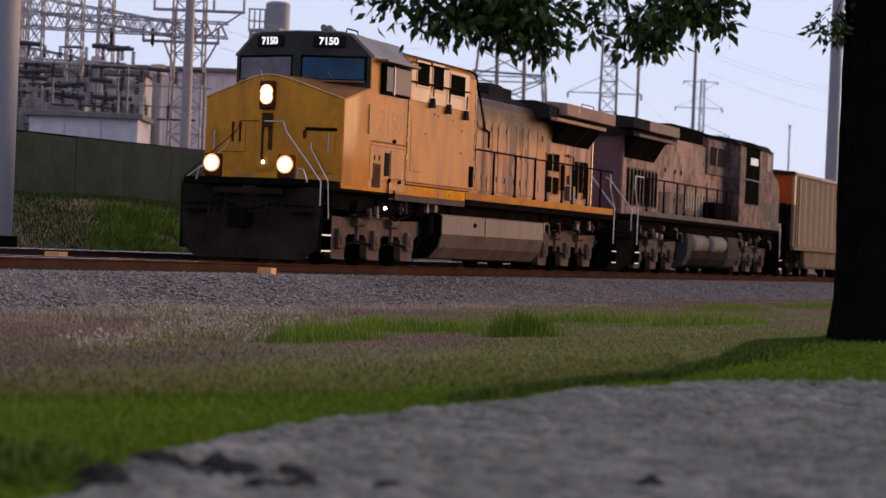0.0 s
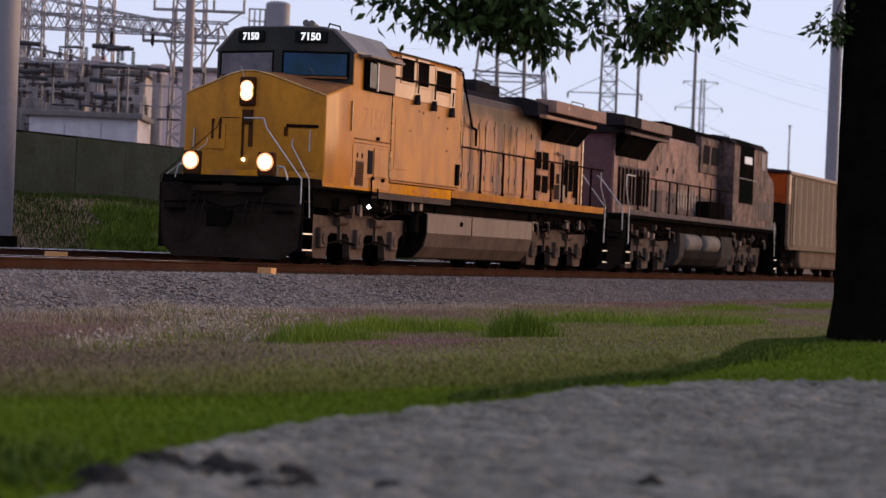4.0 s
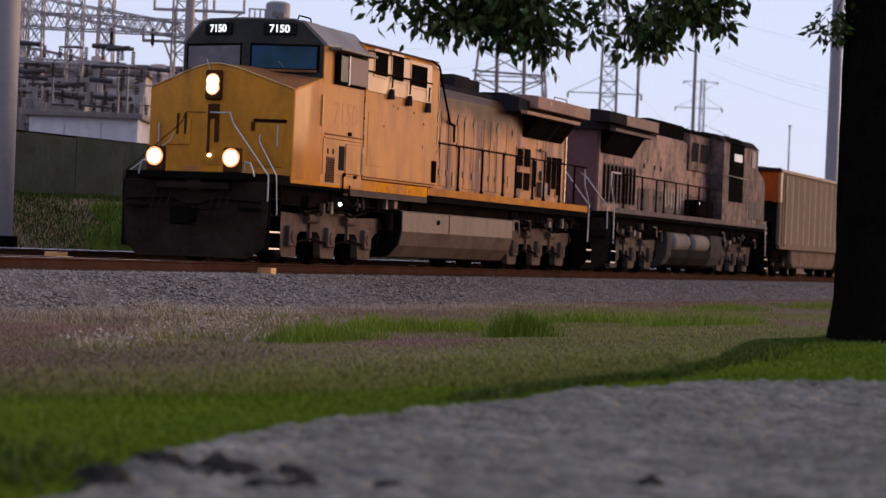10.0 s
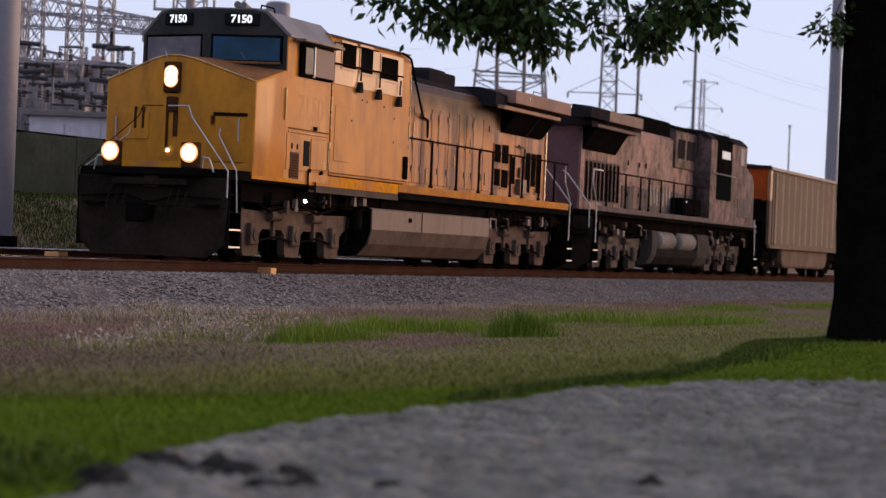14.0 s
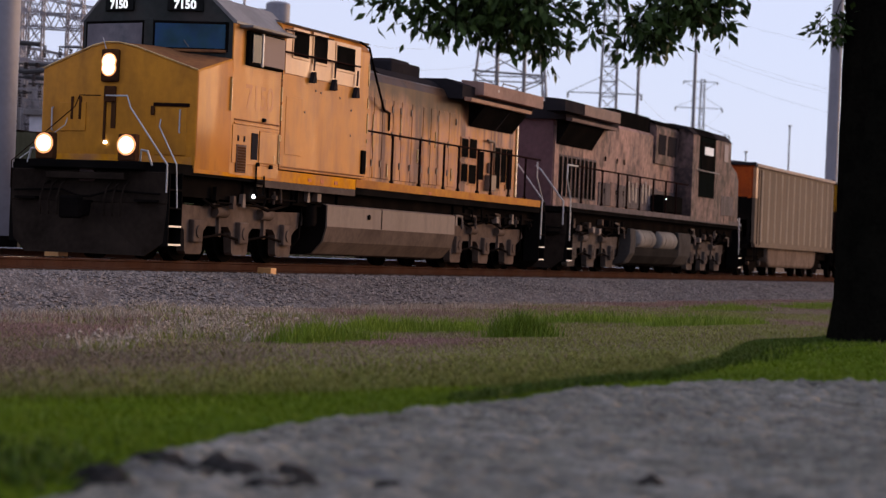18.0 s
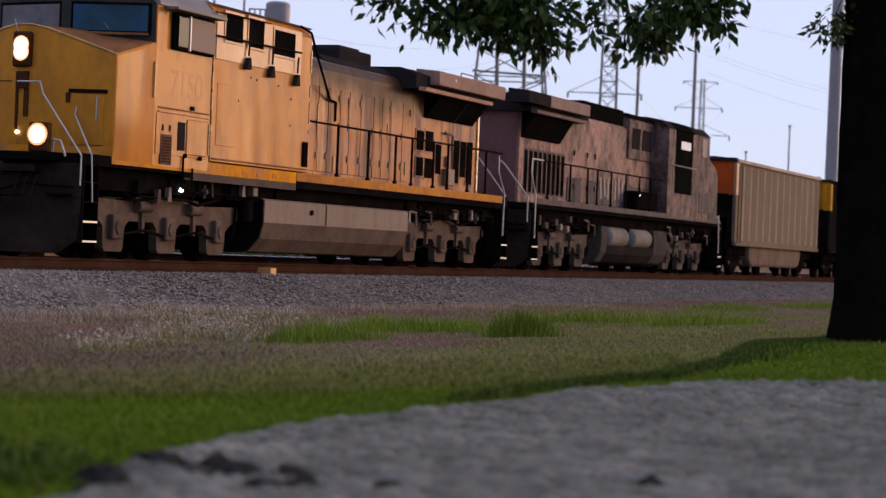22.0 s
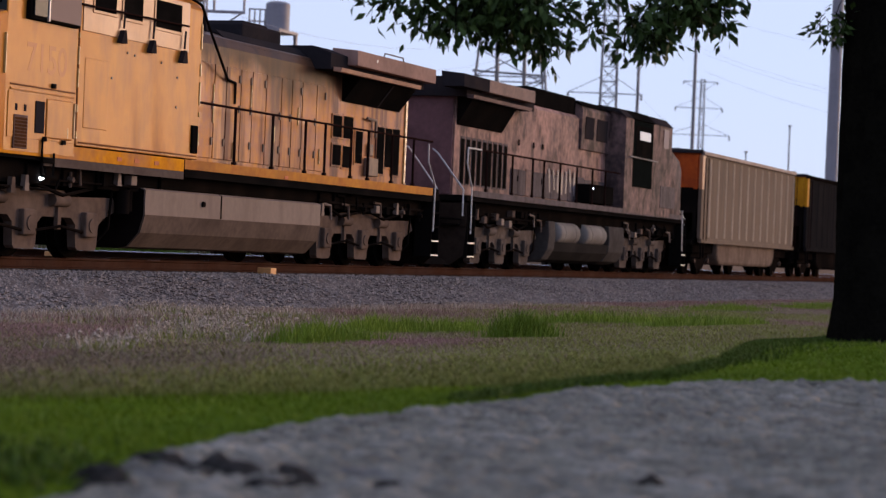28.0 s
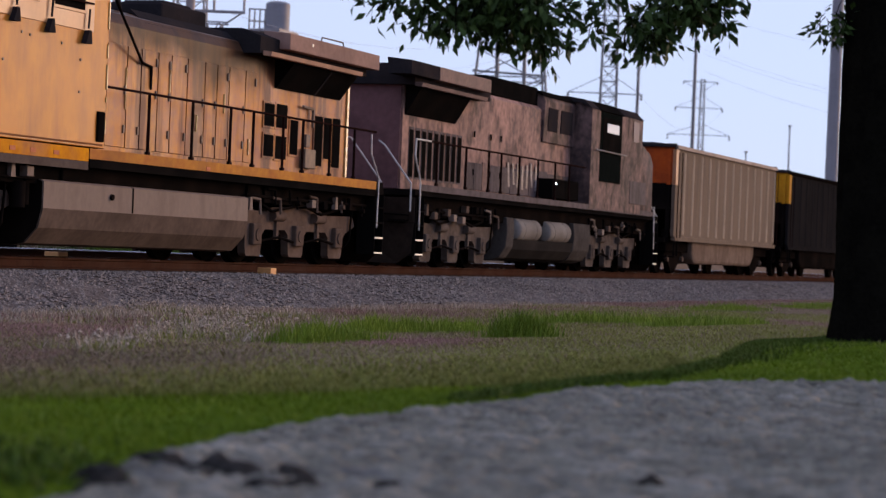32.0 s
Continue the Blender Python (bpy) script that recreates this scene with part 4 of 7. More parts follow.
def string_insulator(owner, base, d, r, h, ln):
    s = Shape()
    for i in range(int(ln / 0.11)):
        s.cyl(far(d, r, h - i * 0.11), far(d, r, h - i * 0.11 - 0.105), 0.075, 0.06, seg=10)
    s.cyl(far(d, r, h + 0.05), far(d, r, h - ln), 0.02, seg=6)
    part("string_insulator", s, PORCELAIN, owner, "dark porcelain insulator string", base)


G = "substation steelwork"
lattice_column("lattice_column", "grey lattice steel column of the substation", 95, -16.88, 1.48, 10.6, 0.7, 0.6, 11, 0.06, STEEL, G)
lattice_column("lattice_column", "grey lattice steel column of the substation", 95, -15.27, 1.48, 10.6, 0.7, 0.6, 11, 0.06, STEEL, G)
lattice_column("lattice_column", "grey lattice steel column of the substation", 101, -14.9, 1.48, 11.2, 0.8, 0.6, 11, 0.07, STEEL, G)
mast, mb = lattice_column("lattice_mast", "tall grey lattice mast with steel arms", 96, -10.75, 1.48, 12.5, 1.35, 1.2, 10, 0.075, STEEL, G)
lattice_column("lattice_column", "grey lattice steel column of the substation", 102, -19.0, 1.48, 11.4, 0.8, 0.6, 11, 0.07, STEEL, G)
gantry, gb = truss_beam("laced steel gantry beam across the substation", 95, -18.6, 9.42, -9.1, 9.30, 0.58, 16, 0.07, G)
truss_beam("laced steel gantry beam across the substation", 101, -19.6, 10.9, -11.6, 9.75, 0.6, 14, 0.07, G)
truss_beam("laced steel gantry beam across the substation", 99, -19.5, 8.6, -15.3, 7.9, 0.55, 8, 0.08, G)
for r0, r1, h in ((-12.6, -9.45, 8.52), (-12.2, -8.45, 9.82)):
    base = mb
    arm = mast
    part("arm", beam(Shape(), far(95.5, r0, h), far(95.5, r1, h), 0.13), STEEL, arm, shift=base)
    for e in (r0 + 0.05, r1 - 0.05, (r0 + r1) / 2 + 0.6):
        part("arm_pin", beam(Shape(), far(95.5, e, h - 0.05), far(95.5, e, h + 0.62), 0.09), STEEL, arm, shift=base)
    part("arm_strut", beam(Shape(), far(95.5, r1 - 0.1, h), far(96, -10.2, h - 1.1), 0.07), STEEL, arm, shift=base)
    part("arm_strut", beam(Shape(), far(95.5, r0 + 0.9, h), far(96, -11.3, h - 1.1), 0.07), STEEL, arm, shift=base)
for r_, h_ in ((-13.78, 8.9), (-12.11, 8.96)):
    string_insulator(gantry, gb, 95, r_, h_, 0.75)
# tube pole in front of the mast
p0 = far(86, -9.63, 1.48)
tp = thing("tube_pole", "slim brownish steel tube pole", "pole", p0)
part("shaft", Shape().cyl((0, 0, 0), (0, 0, 11), 0.21, 0.15, seg=16), RUSTPOLE, tp, smooth=True)

# transformers, switchgear frames and bus bars
rnd = random.Random(77)
BLADE = mat("weathered_switch_metal", (0.035, 0.031, 0.034), (0.02, 0.018, 0.02), rough=0.6, scale=2, fine=9, bump=0.02)
for d, r0, r1, h0, h1 in ((96, -14.45, -12.4, 1.48, 6.7), (97, -17.0, -15.0, 1.48, 6.3), (98, -19.6, -17.6, 1.48, 6.6)):
    base = far(d, (r0 + r1) / 2, h0)
    tf = thing("transformer", "grey power transformer with cooling fins and dark bushings", "transformer", base, "substation transformers")
    w = r1 - r0
    frame_m = Matrix.Translation(base) @ Matrix(((SIDE.x, VIEW.x, 0, 0), (SIDE.y, VIEW.y, 0, 0), (0, 0, 1, 0), (0, 0, 0, 1)))
    tf.matrix_basis = frame_m
    hh = h1 - h0
    part("tank_body", Shape().box(-w / 2, w / 2, -0.9, 0.9, 0, hh * 0.92, 0.04), CASE, tf)
    for i in range(9):
        x = -w / 2 + 0.1 + i * (w - 0.2) / 8
        part("cooling_fin", Shape().box(x - 0.03, x + 0.03, -1.2, -0.9, hh * 0.35, hh * 0.86), CASE, tf)
    part("conservator", Shape().cyl((-w / 2 + 0.2, 0.2, hh * 1.02), (w / 2 - 0.5, 0.2, hh * 1.02), 0.24, seg=16), CASE, tf, smooth=True)
    for i in range(3):
        x = -w / 2 + 0.35 + i * (w - 0.7) / 2
        s = Shape()
        for k in range(7):
            s.cyl((x, -0.4, hh * 0.92 + k * 0.12), (x, -0.4, hh * 0.92 + k * 0.12 + 0.08), 0.13, 0.08, seg=10)
        part("bushing", s, PORCELAIN, tf, "dark ribbed bushing")
for d, h, r0, r1, n in ((91, 7.15, -18.6, -12.2, 11), (90, 6.05, -18.6, -12.4, 11), (93, 6.6, -18.6, -9.4, 14), (92, 5.35, -18.6, -12.6, 11), (94, 7.5, -18.8, -13.0, 8), (92, 5.75, -18.6, -10.0, 12)):
    base = far(d, r0, h)
    bb = thing("bus_bar", "level steel bus support with dark post insulators", "bus bar", base, "substation bus bars")
    part("bar", beam(Shape(), far(d, r0, h), far(d, r1, h + rnd.uniform(-0.15, 0.0)), 0.07), STEEL, bb, shift=base)
    for i in range(n):
        r_ = r0 + (i + rnd.uniform(0.2, 0.8)) * (r1 - r0) / n
        q = Shape()
        up = rnd.choice((-1, 1))
        for k in range(5):
            q.cyl(far(d, r_, h + up * (0.06 + k * 0.1)), far(d, r_, h + up * (0.06 + k * 0.1 + 0.07)), 0.09, 0.06, seg=8)
        part("post_insulator", q, PORCELAIN, bb, shift=base)
        if rnd.random() < 0.65:
            part("switch_blade", Shape().cyl(far(d, r_ - 0.45, h + up * 0.6), far(d, r_ + 0.45, h + up * (0.6 + rnd.uniform(-0.1, 0.1))), rnd.choice((0.04, 0.08, 0.10)), seg=6), BLADE, bb, "grey switch blade", base)
    for i in range(3):
        r_ = r0 + 0.3 + i * (r1 - r0 - 0.6) / 2
        part("support", beam(Shape(), far(d, r_, 1.4), far(d, r_, h), 0.08), PYLON, bb, shift=base)
# bushing column with a cap
for d, r_, h in ((95, -14.25, 7.75), (96, -11.95, 7.6)):
    base = far(d, r_, 1.48)
    cb = thing("breaker_column", "tall pale breaker column with a domed cap", "breaker", base, "substation breakers")
    part("column", Shape().cyl((0, 0, 0), (0, 0, h - 1.9), 0.22, seg=14), CASE, cb, smooth=True)
    part("cap", Shape().cyl((0, 0, h - 1.9), (0, 0, h - 1.48), 0.36, 0.3, seg=16), PLASTER, cb, smooth=True)


def hall(name, label, d, r0, r1, depth, h, wall, roofm, panels):
    base = far(d, r0, 1.4)
    b = thing(name, label, "building", base)
    b.matrix_basis = Matrix.Translation(base) @ Matrix(((SIDE.x, VIEW.x, 0, 0), (SIDE.y, VIEW.y, 0, 0), (0, 0, 1, 0), (0, 0, 0, 1)))
    w, hh = r1 - r0, h - 1.4
    part("wall", Shape().box(0, w, 0, depth, -0.2, hh), wall, b)
    for i in range(panels):
        x = (i + 0.5) * w / panels
        part("wall_panel", Shape().box(x - w / panels / 2 + 0.04, x + w / panels / 2 - 0.04, -0.06, 0, 0.1, hh - 0.25), wall, b)
    part("roof", Shape().box(-0.2, w + 0.2, -0.25, depth + 0.2, hh, hh + 0.22, 0.03), roofm, b, "dark roof edge")
    return b


hall("warehouse", "long pinkish panelled hall with a dark flat roof edge", 128, -32.0, -9.6, 24, 9.75, PLASTER, GREY, 24)
hall("switchgear_house", "grey switchgear house with dark roof edge behind the bus bars", 99, -24.0, -12.85, 5, 7.3, CASE, GREY, 14)
hall("control_house", "low pale control house behind the fence", 89, -15.9, -11.78, 3, 4.95, WHITE, GREY, 3)

# round vessel on a stand with a railed platform
base = far(112, -8.35, 1.48)
vs = thing("storage_vessel", "grey steel cylinder on a stand with a railed platform", "vessel", base)
part("cylinder", Shape().cyl((0, 0, 9.15), (0, 0, 10.45), 0.58, seg=28).ball((0, 0, 10.45), 0.58, 28, 8, sz=0.25), MONO, vs, smooth=True)
part("platform", Shape().box(-1.5, 0.7, -0.8, 0.8, 9.02, 9.14), STEEL, vs)
for k in range(4):
    x, y = (-1.4 if k % 2 else 0.6), (-0.7 if k < 2 else 0.7)
    part("stand_leg", beam(Shape(), (x, y, 0), (x, y, 9.05), 0.18), STEEL, vs)
for k in range(4):
    a = far(0, -1.35 + k * 0.25, 0) - far(0, 0, 0)
    part("rail_post", beam(Shape(), (a.x, a.y, 9.1), (a.x, a.y, 10.2), 0.07), STEEL, vs)
a, b = far(0, -1.4, 0) - far(0, 0, 0), far(0, -0.5, 0) - far(0, 0, 0)
part("guard_rail", beam(beam(Shape(), (a.x, a.y, 10.18), (b.x, b.y, 10.18), 0.07), (a.x, a.y, 9.6), (b.x, b.y, 9.6), 0.07), STEEL, vs)

# transmission towers and poles
L_ = "grey lattice steel transmission tower"
ta, tb = lattice_column("transmission_tower", L_ + " with wide legs", 160, 4.05, 1.48, 30, 6.6, 1.6, 13, 0.15, PYLON, "transmission towers")
part("brace_beam", beam(Shape(), far(160, 1.5, 12.95), far(160, 6.6, 12.75), 0.16), PYLON, ta, shift=tb)
part("inner_leg", beam(beam(Shape(), far(160, 3.5, 1.5), far(160, 3.1, 16), 0.26), far(160, 5.2, 1.5), far(160, 5.0, 16), 0.24), PYLON, ta, shift=tb)
crossarm(ta, tb, 160, -1.5, 9.5, 22, 2.2, 4.05, 0.2, PYLON)
tc, tcb = lattice_column("transmission_tower", L_ + " with level arms", 220, 14.9, 1.48, 30, 1.9, 1.1, 20, 0.13, PYLON, "transmission towers")
crossarm(tc, tcb, 220, 11.1, 18.0, 16.05, 1.9, 14.9, 0.11, PYLON)
crossarm(tc, tcb, 220, 12.0, 17.97, 23.35, 1.9, 14.9, 0.11, PYLON)
td, tdb = lattice_column("transmission_tower", L_ + ", small with distance", 330, 35.6, 1.48, 26.4, 1.0, 0.55, 20, 0.11, PYLON, "transmission towers")
crossarm(td, tdb, 330, 31.84, 38.45, 22.4, 1.7, 35.6, 0.11, PYLON)
crossarm(td, tdb, 330, 32.9, 37.66, 26.1, -1.4, 35.6, 0.11, PYLON)
crossarm(td, tdb, 330, 30.9, 39.6, 18.6, 1.6, 35.6, 0.11, PYLON)
for d, r_, h, w, lab in ((220, 17.65, 22.5, 0.17, "slim grey steel pole"), (260, 27.12, 26.0, 0.22, "slim grey steel pole"), (330, 48.08, 20.5, 0.13, "thin grey pole far behind the tracks"), (330, 42.05, 16.6, 0.12, "thin grey pole far behind the tracks")):
    base = far(d, r_, 1.2)
    q = thing("utility_pole", lab, "pole", base, "utility poles")
    part("shaft", Shape().cyl((0, 0, 0), (0, 0, h - 1.2), w, w * 0.8, seg=12), PYLON, q, smooth=True)
    if d == 330:
        part("pole_cap", Shape().box(-0.22, 0.22, -0.22, 0.22, h - 1.4, h - 1.2), PYLON, q)
base = far(170, 27.92, 1.2)
mp = thing("steel_pole", "tall thick pale steel transmission pole", "pole", base)
part("shaft", Shape().cyl((0, 0, 0), (0, 0, 26), 0.50, 0.38, seg=28), MONO, mp, smooth=True)
base = far(176, 28.75, 1.2)
mp = thing("utility_pole", "slim pale pole beside a thick one", "pole", base, "utility poles")
part("shaft", Shape().cyl((0, 0, 0), (0, 0, 9.9), 0.10, 0.08, seg=12), MONO, mp, smooth=True)


def wire(a, b, sag, w, n=14):
    a, b = Vector(a), Vector(b)
    pts = [a.lerp(b, i / n) - Vector((0, 0, sag * 4 * (i / n) * (1 - i / n))) for i in range(n + 1)]
    s = Shape()
    for p, q in zip(pts[:-1], pts[1:]):
        s.cyl(p, q, w, seg=4, caps=False)
    solid("power_line", s, WIRE, "sagging overhead power line", "power line", "overhead power lines", at=a)


for k in range(3):
    wire(far(96, -9.4, 9.9 - k * 0.75), far(220, 11.2, 25 - k * 2.2), 3.0, 0.008)
for h0, h1 in ((20.6, 13.3), (20.2, 13.0), (24.0, 16.5), (18.6, 11.6)):
    wire(far(220, 23.6, h0), far(170, 28.25, h1), 0.25, 0.008)
wire(far(220, 17.9, 16.0), far(330, 38.4, 22.0), 3.0, 0.009)


# ---- train ----
NOSE = 42.87  # x of the leading nose at the start


AXLES = []  # (wheelset object, pose on its vehicle)


def wheelset(parent, u, r=0.53, shift=0.0):
    """Two wheels on an axle, turning about y."""
    s = Shape()
    for y in (-0.80, 0.80):
        g = 1 if y > 0 else -1
        s.cyl((0, y - 0.07, 0), (0, y + 0.07, 0), r, seg=28)
        s.cyl((0, y - g * 0.10, 0), (0, y - g * 0.07, 0), r + 0.028, seg=28)
        s.cyl((0, y + g * 0.07, 0), (0, y + g * 0.10, 0), r * 0.42, seg=16)
        for k in range(6):
            a = k * math.pi / 3
            s.box(math.cos(a) * r * 0.66 - 0.03, math.cos(a) * r * 0.66 + 0.03, y + g * 0.071, y + g * 0.08, math.sin(a) * r * 0.66 - 0.03, math.sin(a) * r * 0.66 + 0.03)
    s.cyl((0, -0.95, 0), (0, 0.95, 0), 0.09, seg=10)
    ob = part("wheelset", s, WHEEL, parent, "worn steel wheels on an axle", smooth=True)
    ob.location = (u - shift, 0, r)
    AXLES.append((ob, (u - shift, 0, r), r))
    return ob


def loco_truck(parent, axles, shift, tint):
    """Three-axle truck: side frames with pedestals, journal boxes, springs, brake gear; and its wheelsets."""
    a0, a1, a2 = axles
    for side in (-1, 1):
        y0, y1 = sorted((side * 1.02, side * 1.17))
        # side frame: a beam with legs down on both sides of each axle
        out = [(a0 - 1.0, 0.80), (a0 - 0.85, 1.0), (a0 + 0.55, 0.97), (a0 + 0.8, 1.06), (a1 - 0.5, 1.08), (a1 + 0.5, 1.08), (a2 - 0.8, 1.06), (a2 - 0.55, 0.97), (a2 + 0.85, 1.0), (a2 + 1.0, 0.80)]
        low = []
        for a in (a2, a1, a0):
            low += [(a + 0.52, 0.64), (a + 0.38, 0.54), (a + 0.34, 0.18), (a + 0.28, 0.13), (a - 0.28, 0.13), (a - 0.34, 0.18), (a - 0.38, 0.54), (a - 0.52, 0.64)]
        fr = part("side_frame", Shape().prism(out + low, y0, y1, "y"), tint, parent, "dusty cast steel truck frame", (shift, 0, 0))
        for a in (a0, a1, a2):
            yb = sorted((side * 1.13, side * 1.27))
            part("journal_box", Shape().box(a - 0.19, a + 0.19, yb[0], yb[1], 0.34, 0.74, 0.03), tint, fr, shift=(shift, 0, 0))
            part("bearing_cover", Shape().cyl((a, side * 1.2, 0.53), (a, side * 1.29, 0.53), 0.14, 0.11, seg=16), tint, fr, shift=(shift, 0, 0))
        for a in ((a0 + a1) / 2, (a1 + a2) / 2):
            part("brake_cylinder", Shape().cyl((a - 0.28, side * 1.22, 0.90), (a + 0.2, side * 1.22, 0.90), 0.10, seg=14).box(a - 0.05, a + 0.05, *sorted((side * 1.15, side * 1.22)), 0.45, 0.86), tint, fr, shift=(shift, 0, 0), smooth=True)
            part("brake_rod", Shape().tube([(a - 0.75, side * 1.22, 0.42), (a, side * 1.24, 0.5), (a + 0.75, side * 1.22, 0.42)], 0.025), GRIME, fr, shift=(shift, 0, 0))
        part("sand_pipe", Shape().tube([(a0 - 0.7, side * 1.22, 1.1), (a0 - 0.66, side * 1.2, 0.5), (a0 - 0.6, side * 0.9, 0.14)], 0.022), GRIME, fr, shift=(shift, 0, 0))
        part("sand_pipe", Shape().tube([(a2 + 0.7, side * 1.22, 1.1), (a2 + 0.66, side * 1.2, 0.5), (a2 + 0.6, side * 0.9, 0.14)], 0.022), GRIME, fr, shift=(shift, 0, 0))
        part("cable", Shape().tube([(a0 + 0.1, side * 1.25, 1.12), (a0 + 0.5, side * 1.3, 0.98), (a1, side * 1.3, 1.14), (a1 + 0.9, side * 1.3, 0.98), (a2, side * 1.25, 1.12)], 0.03), GRIME, fr, shift=(shift, 0, 0))
    part("bolster", Shape().box(a0 - 0.9, a2 + 0.9, -1.0, 1.0, 0.62, 0.96), GRIME, parent, shift=(shift, 0, 0))
    for a in axles:
        wheelset(parent, a, 0.53, shift)


def side_rail(parent, posts, u0, u1, y, z0, z1, shift, material=None):
    """Walkway handrail: posts and top rail."""
    material = material or RAIL_DARK
    hr = part("handrail", Shape().tube([(u0, y, z1), (u1, y, z1)], 0.022, 8), material, parent, "dark steel handrail", (shift, 0, 0))
    for u in posts:
        part("post", Shape().cyl((u, y, z0), (u, y, z1), 0.028, seg=8).box(u - 0.05, u + 0.05, y - 0.03, y + 0.03, z0, z0 + 0.1), material, hr, shift=(shift, 0, 0))


def step_well(parent, u0, u1, side, shift):
    """Corner steps: dark well with pale tread edges."""
    ys = sorted((side * 1.10, side * 1.13))
    w = part("step_well", Shape().box(u0, u1, ys[0], ys[1], 0.25, 1.5).box(u0, u0 + 0.03, *sorted((side * 1.1, side * 1.53)), 0.24, 1.5).box(u1 - 0.03, u1, *sorted((side * 1.1, side * 1.53)), 0.24, 1.5), BLACK, parent, shift=(shift, 0, 0))
    for k in range(4):
        z = 0.29 + 0.31 * k
        part("tread", Shape().box(u0 + 0.03, u1 - 0.03, *sorted((side * 1.13, side * 1.5)), z - 0.03, z), BLACK, w, shift=(shift, 0, 0))
        part("tread_edge", Shape().box(u0 + 0.02, u1 - 0.02, *sorted((side * 1.5, side * 1.535)), z - 0.03, z + 0.004), CHROME if k < 2 else BLACK, w, "worn step edge", (shift, 0, 0))


def coupler(parent, u, way, shift):
    s = Shape().box(min(u, u + way * 0.55), max(u, u + way * 0.55), -0.11, 0.11, 0.72, 0.98, 0.02)
    s.box(min(u + way * 0.5, u + way * 0.72), max(u + way * 0.5, u + way * 0.72), -0.2, 0.16, 0.66, 1.04, 0.04)
    part("coupler", s, GRIME, parent, "dark cast steel knuckle coupler", (shift, 0, 0))


def end_gear(parent, u, way, shift, plow=True):
    """Pilot plate, plow, hoses and coupler at one end; way points outwards."""
    d = way
    lo, hi = sorted((u, u - d * 0.06))
    part("pilot_plate", Shape().box(lo, hi, -1.5, 1.5, 0.95, 1.5, 0.02), PILOT, parent, shift=(shift, 0, 0))
    if plow:
        s = Shape()
        for g in (-1, 1):
            a = [(u + d * 0.32, 0.0, 0.08), (u + d * 0.06, g * 1.15, 0.07), (u - d * 0.03, g * 1.44, 0.30), (u - d * 0.02, g * 1.5, 0.97), (u + d * 0.10, 0.0, 0.94)]
            b = [(p[0] - d * 0.04, p[1], p[2]) for p in a]
            s.add(a + b, [(0, 1, 2, 3, 4), (5, 9, 8, 7, 6), (0, 5, 6, 1), (1, 6, 7, 2), (2, 7, 8, 3), (3, 8, 9, 4), (4, 9, 5, 0)])
        part("plow", s, PILOT, parent, "black steel snow plow", (shift, 0, 0))
    coupler(parent, u, d, shift)
    part("uncoupling_lever", Shape().tube([(u + d * 0.06, -1.4, 1.12), (u + d * 0.08, -0.5, 1.16), (u + d * 0.1, -0.1, 1.05), (u + d * 0.1, 0.1, 1.05), (u + d * 0.08, 0.5, 1.16), (u + d * 0.06, 1.4, 1.12)], 0.018), GRIME, parent, shift=(shift, 0, 0))
    part("anti_climber", Shape().box(*sorted((u, u + d * 0.16)), -0.75, 0.75, 1.34, 1.46, 0.015), PILOT, parent, shift=(shift, 0, 0))
    for g in (-1, 1):
        part("pilot_step", Shape().box(*sorted((u, u + d * 0.14)), *sorted((g * 0.95, g * 1.35)), 0.98, 1.02), GRIME, parent, shift=(shift, 0, 0))
    for g in (-1, 1):
        for k in range(3):
            y = g * (0.45 + 0.16 * k)
            part("air_hose", Shape().tube([(u, y, 1.3), (u + d * 0.16, y, 1.22), (u + d * 0.22, y + 0.03, 1.0), (u + d * 0.15, y + 0.06, 0.72)], 0.018), PILOT, parent, shift=(shift, 0, 0))


def hood_ring(w, z0, z1, c):
    """Cross-section of a hood with softened shoulders."""
    return [(-w, z0), (-w, z1 - c), (-w + 0.10, z1 - c * 0.4), (-w + 0.35, z1 - 0.02), (0, z1 + 0.02), (w - 0.35, z1 - 0.02), (w - 0.10, z1 - c * 0.4), (w, z1 - c), (w, z0)]


def underfloor_clutter(parent, u0, u1, n, shift, seed):
    """Small valves, junction boxes and pipe ends hung along the underframe."""
    r = random.Random(seed)
    for i in range(n):
        u = u0 + (i + r.uniform(0.1, 0.9)) * (u1 - u0) / n
        z = r.uniform(1.08, 1.36)
        m = r.choice((TRUCK, GRIME, GRIME, TANK))
        kind = r.choice(("valve", "junction_box", "pipe_end", "bracket"))
        if kind == "valve":
            s = Shape().cyl((u, -1.34, z), (u, -1.44, z), 0.06, 0.045, seg=10).cyl((u, -1.38, z - 0.12), (u, -1.38, z + 0.12), 0.025, seg=8)
        elif kind == "junction_box":
            s = Shape().box(u - 0.1, u + 0.1, -1.44, -1.3, z - 0.08, z + 0.08, 0.012)
        elif kind == "pipe_end":
            s = Shape().tube([(u - 0.3, -1.38, z + 0.1), (u, -1.4, z + 0.08), (u + 0.04, -1.4, z - 0.2)], 0.026)
        else:
            s = Shape().prism([(u - 0.07, z - 0.14), (u + 0.07, z - 0.14), (u + 0.04, z + 0.1), (u - 0.04, z + 0.1)], -1.42, -1.34)
        part(kind, s, m, parent, shift=(shift, 0, 0))


def swept(s, sweep):
    """Carry a shape back from the centre line, as the wedge-shaped front does."""
    s.v = [(x + sweep(y), y, z) for x, y, z in s.v]
    return s


def nose_sweep(y):
    return -0.31 * (1 - max(abs(y) - 0.12, 0) / 1.40)


def cab_sweep(y):
    return -0.03 + 0.222 * abs(y)


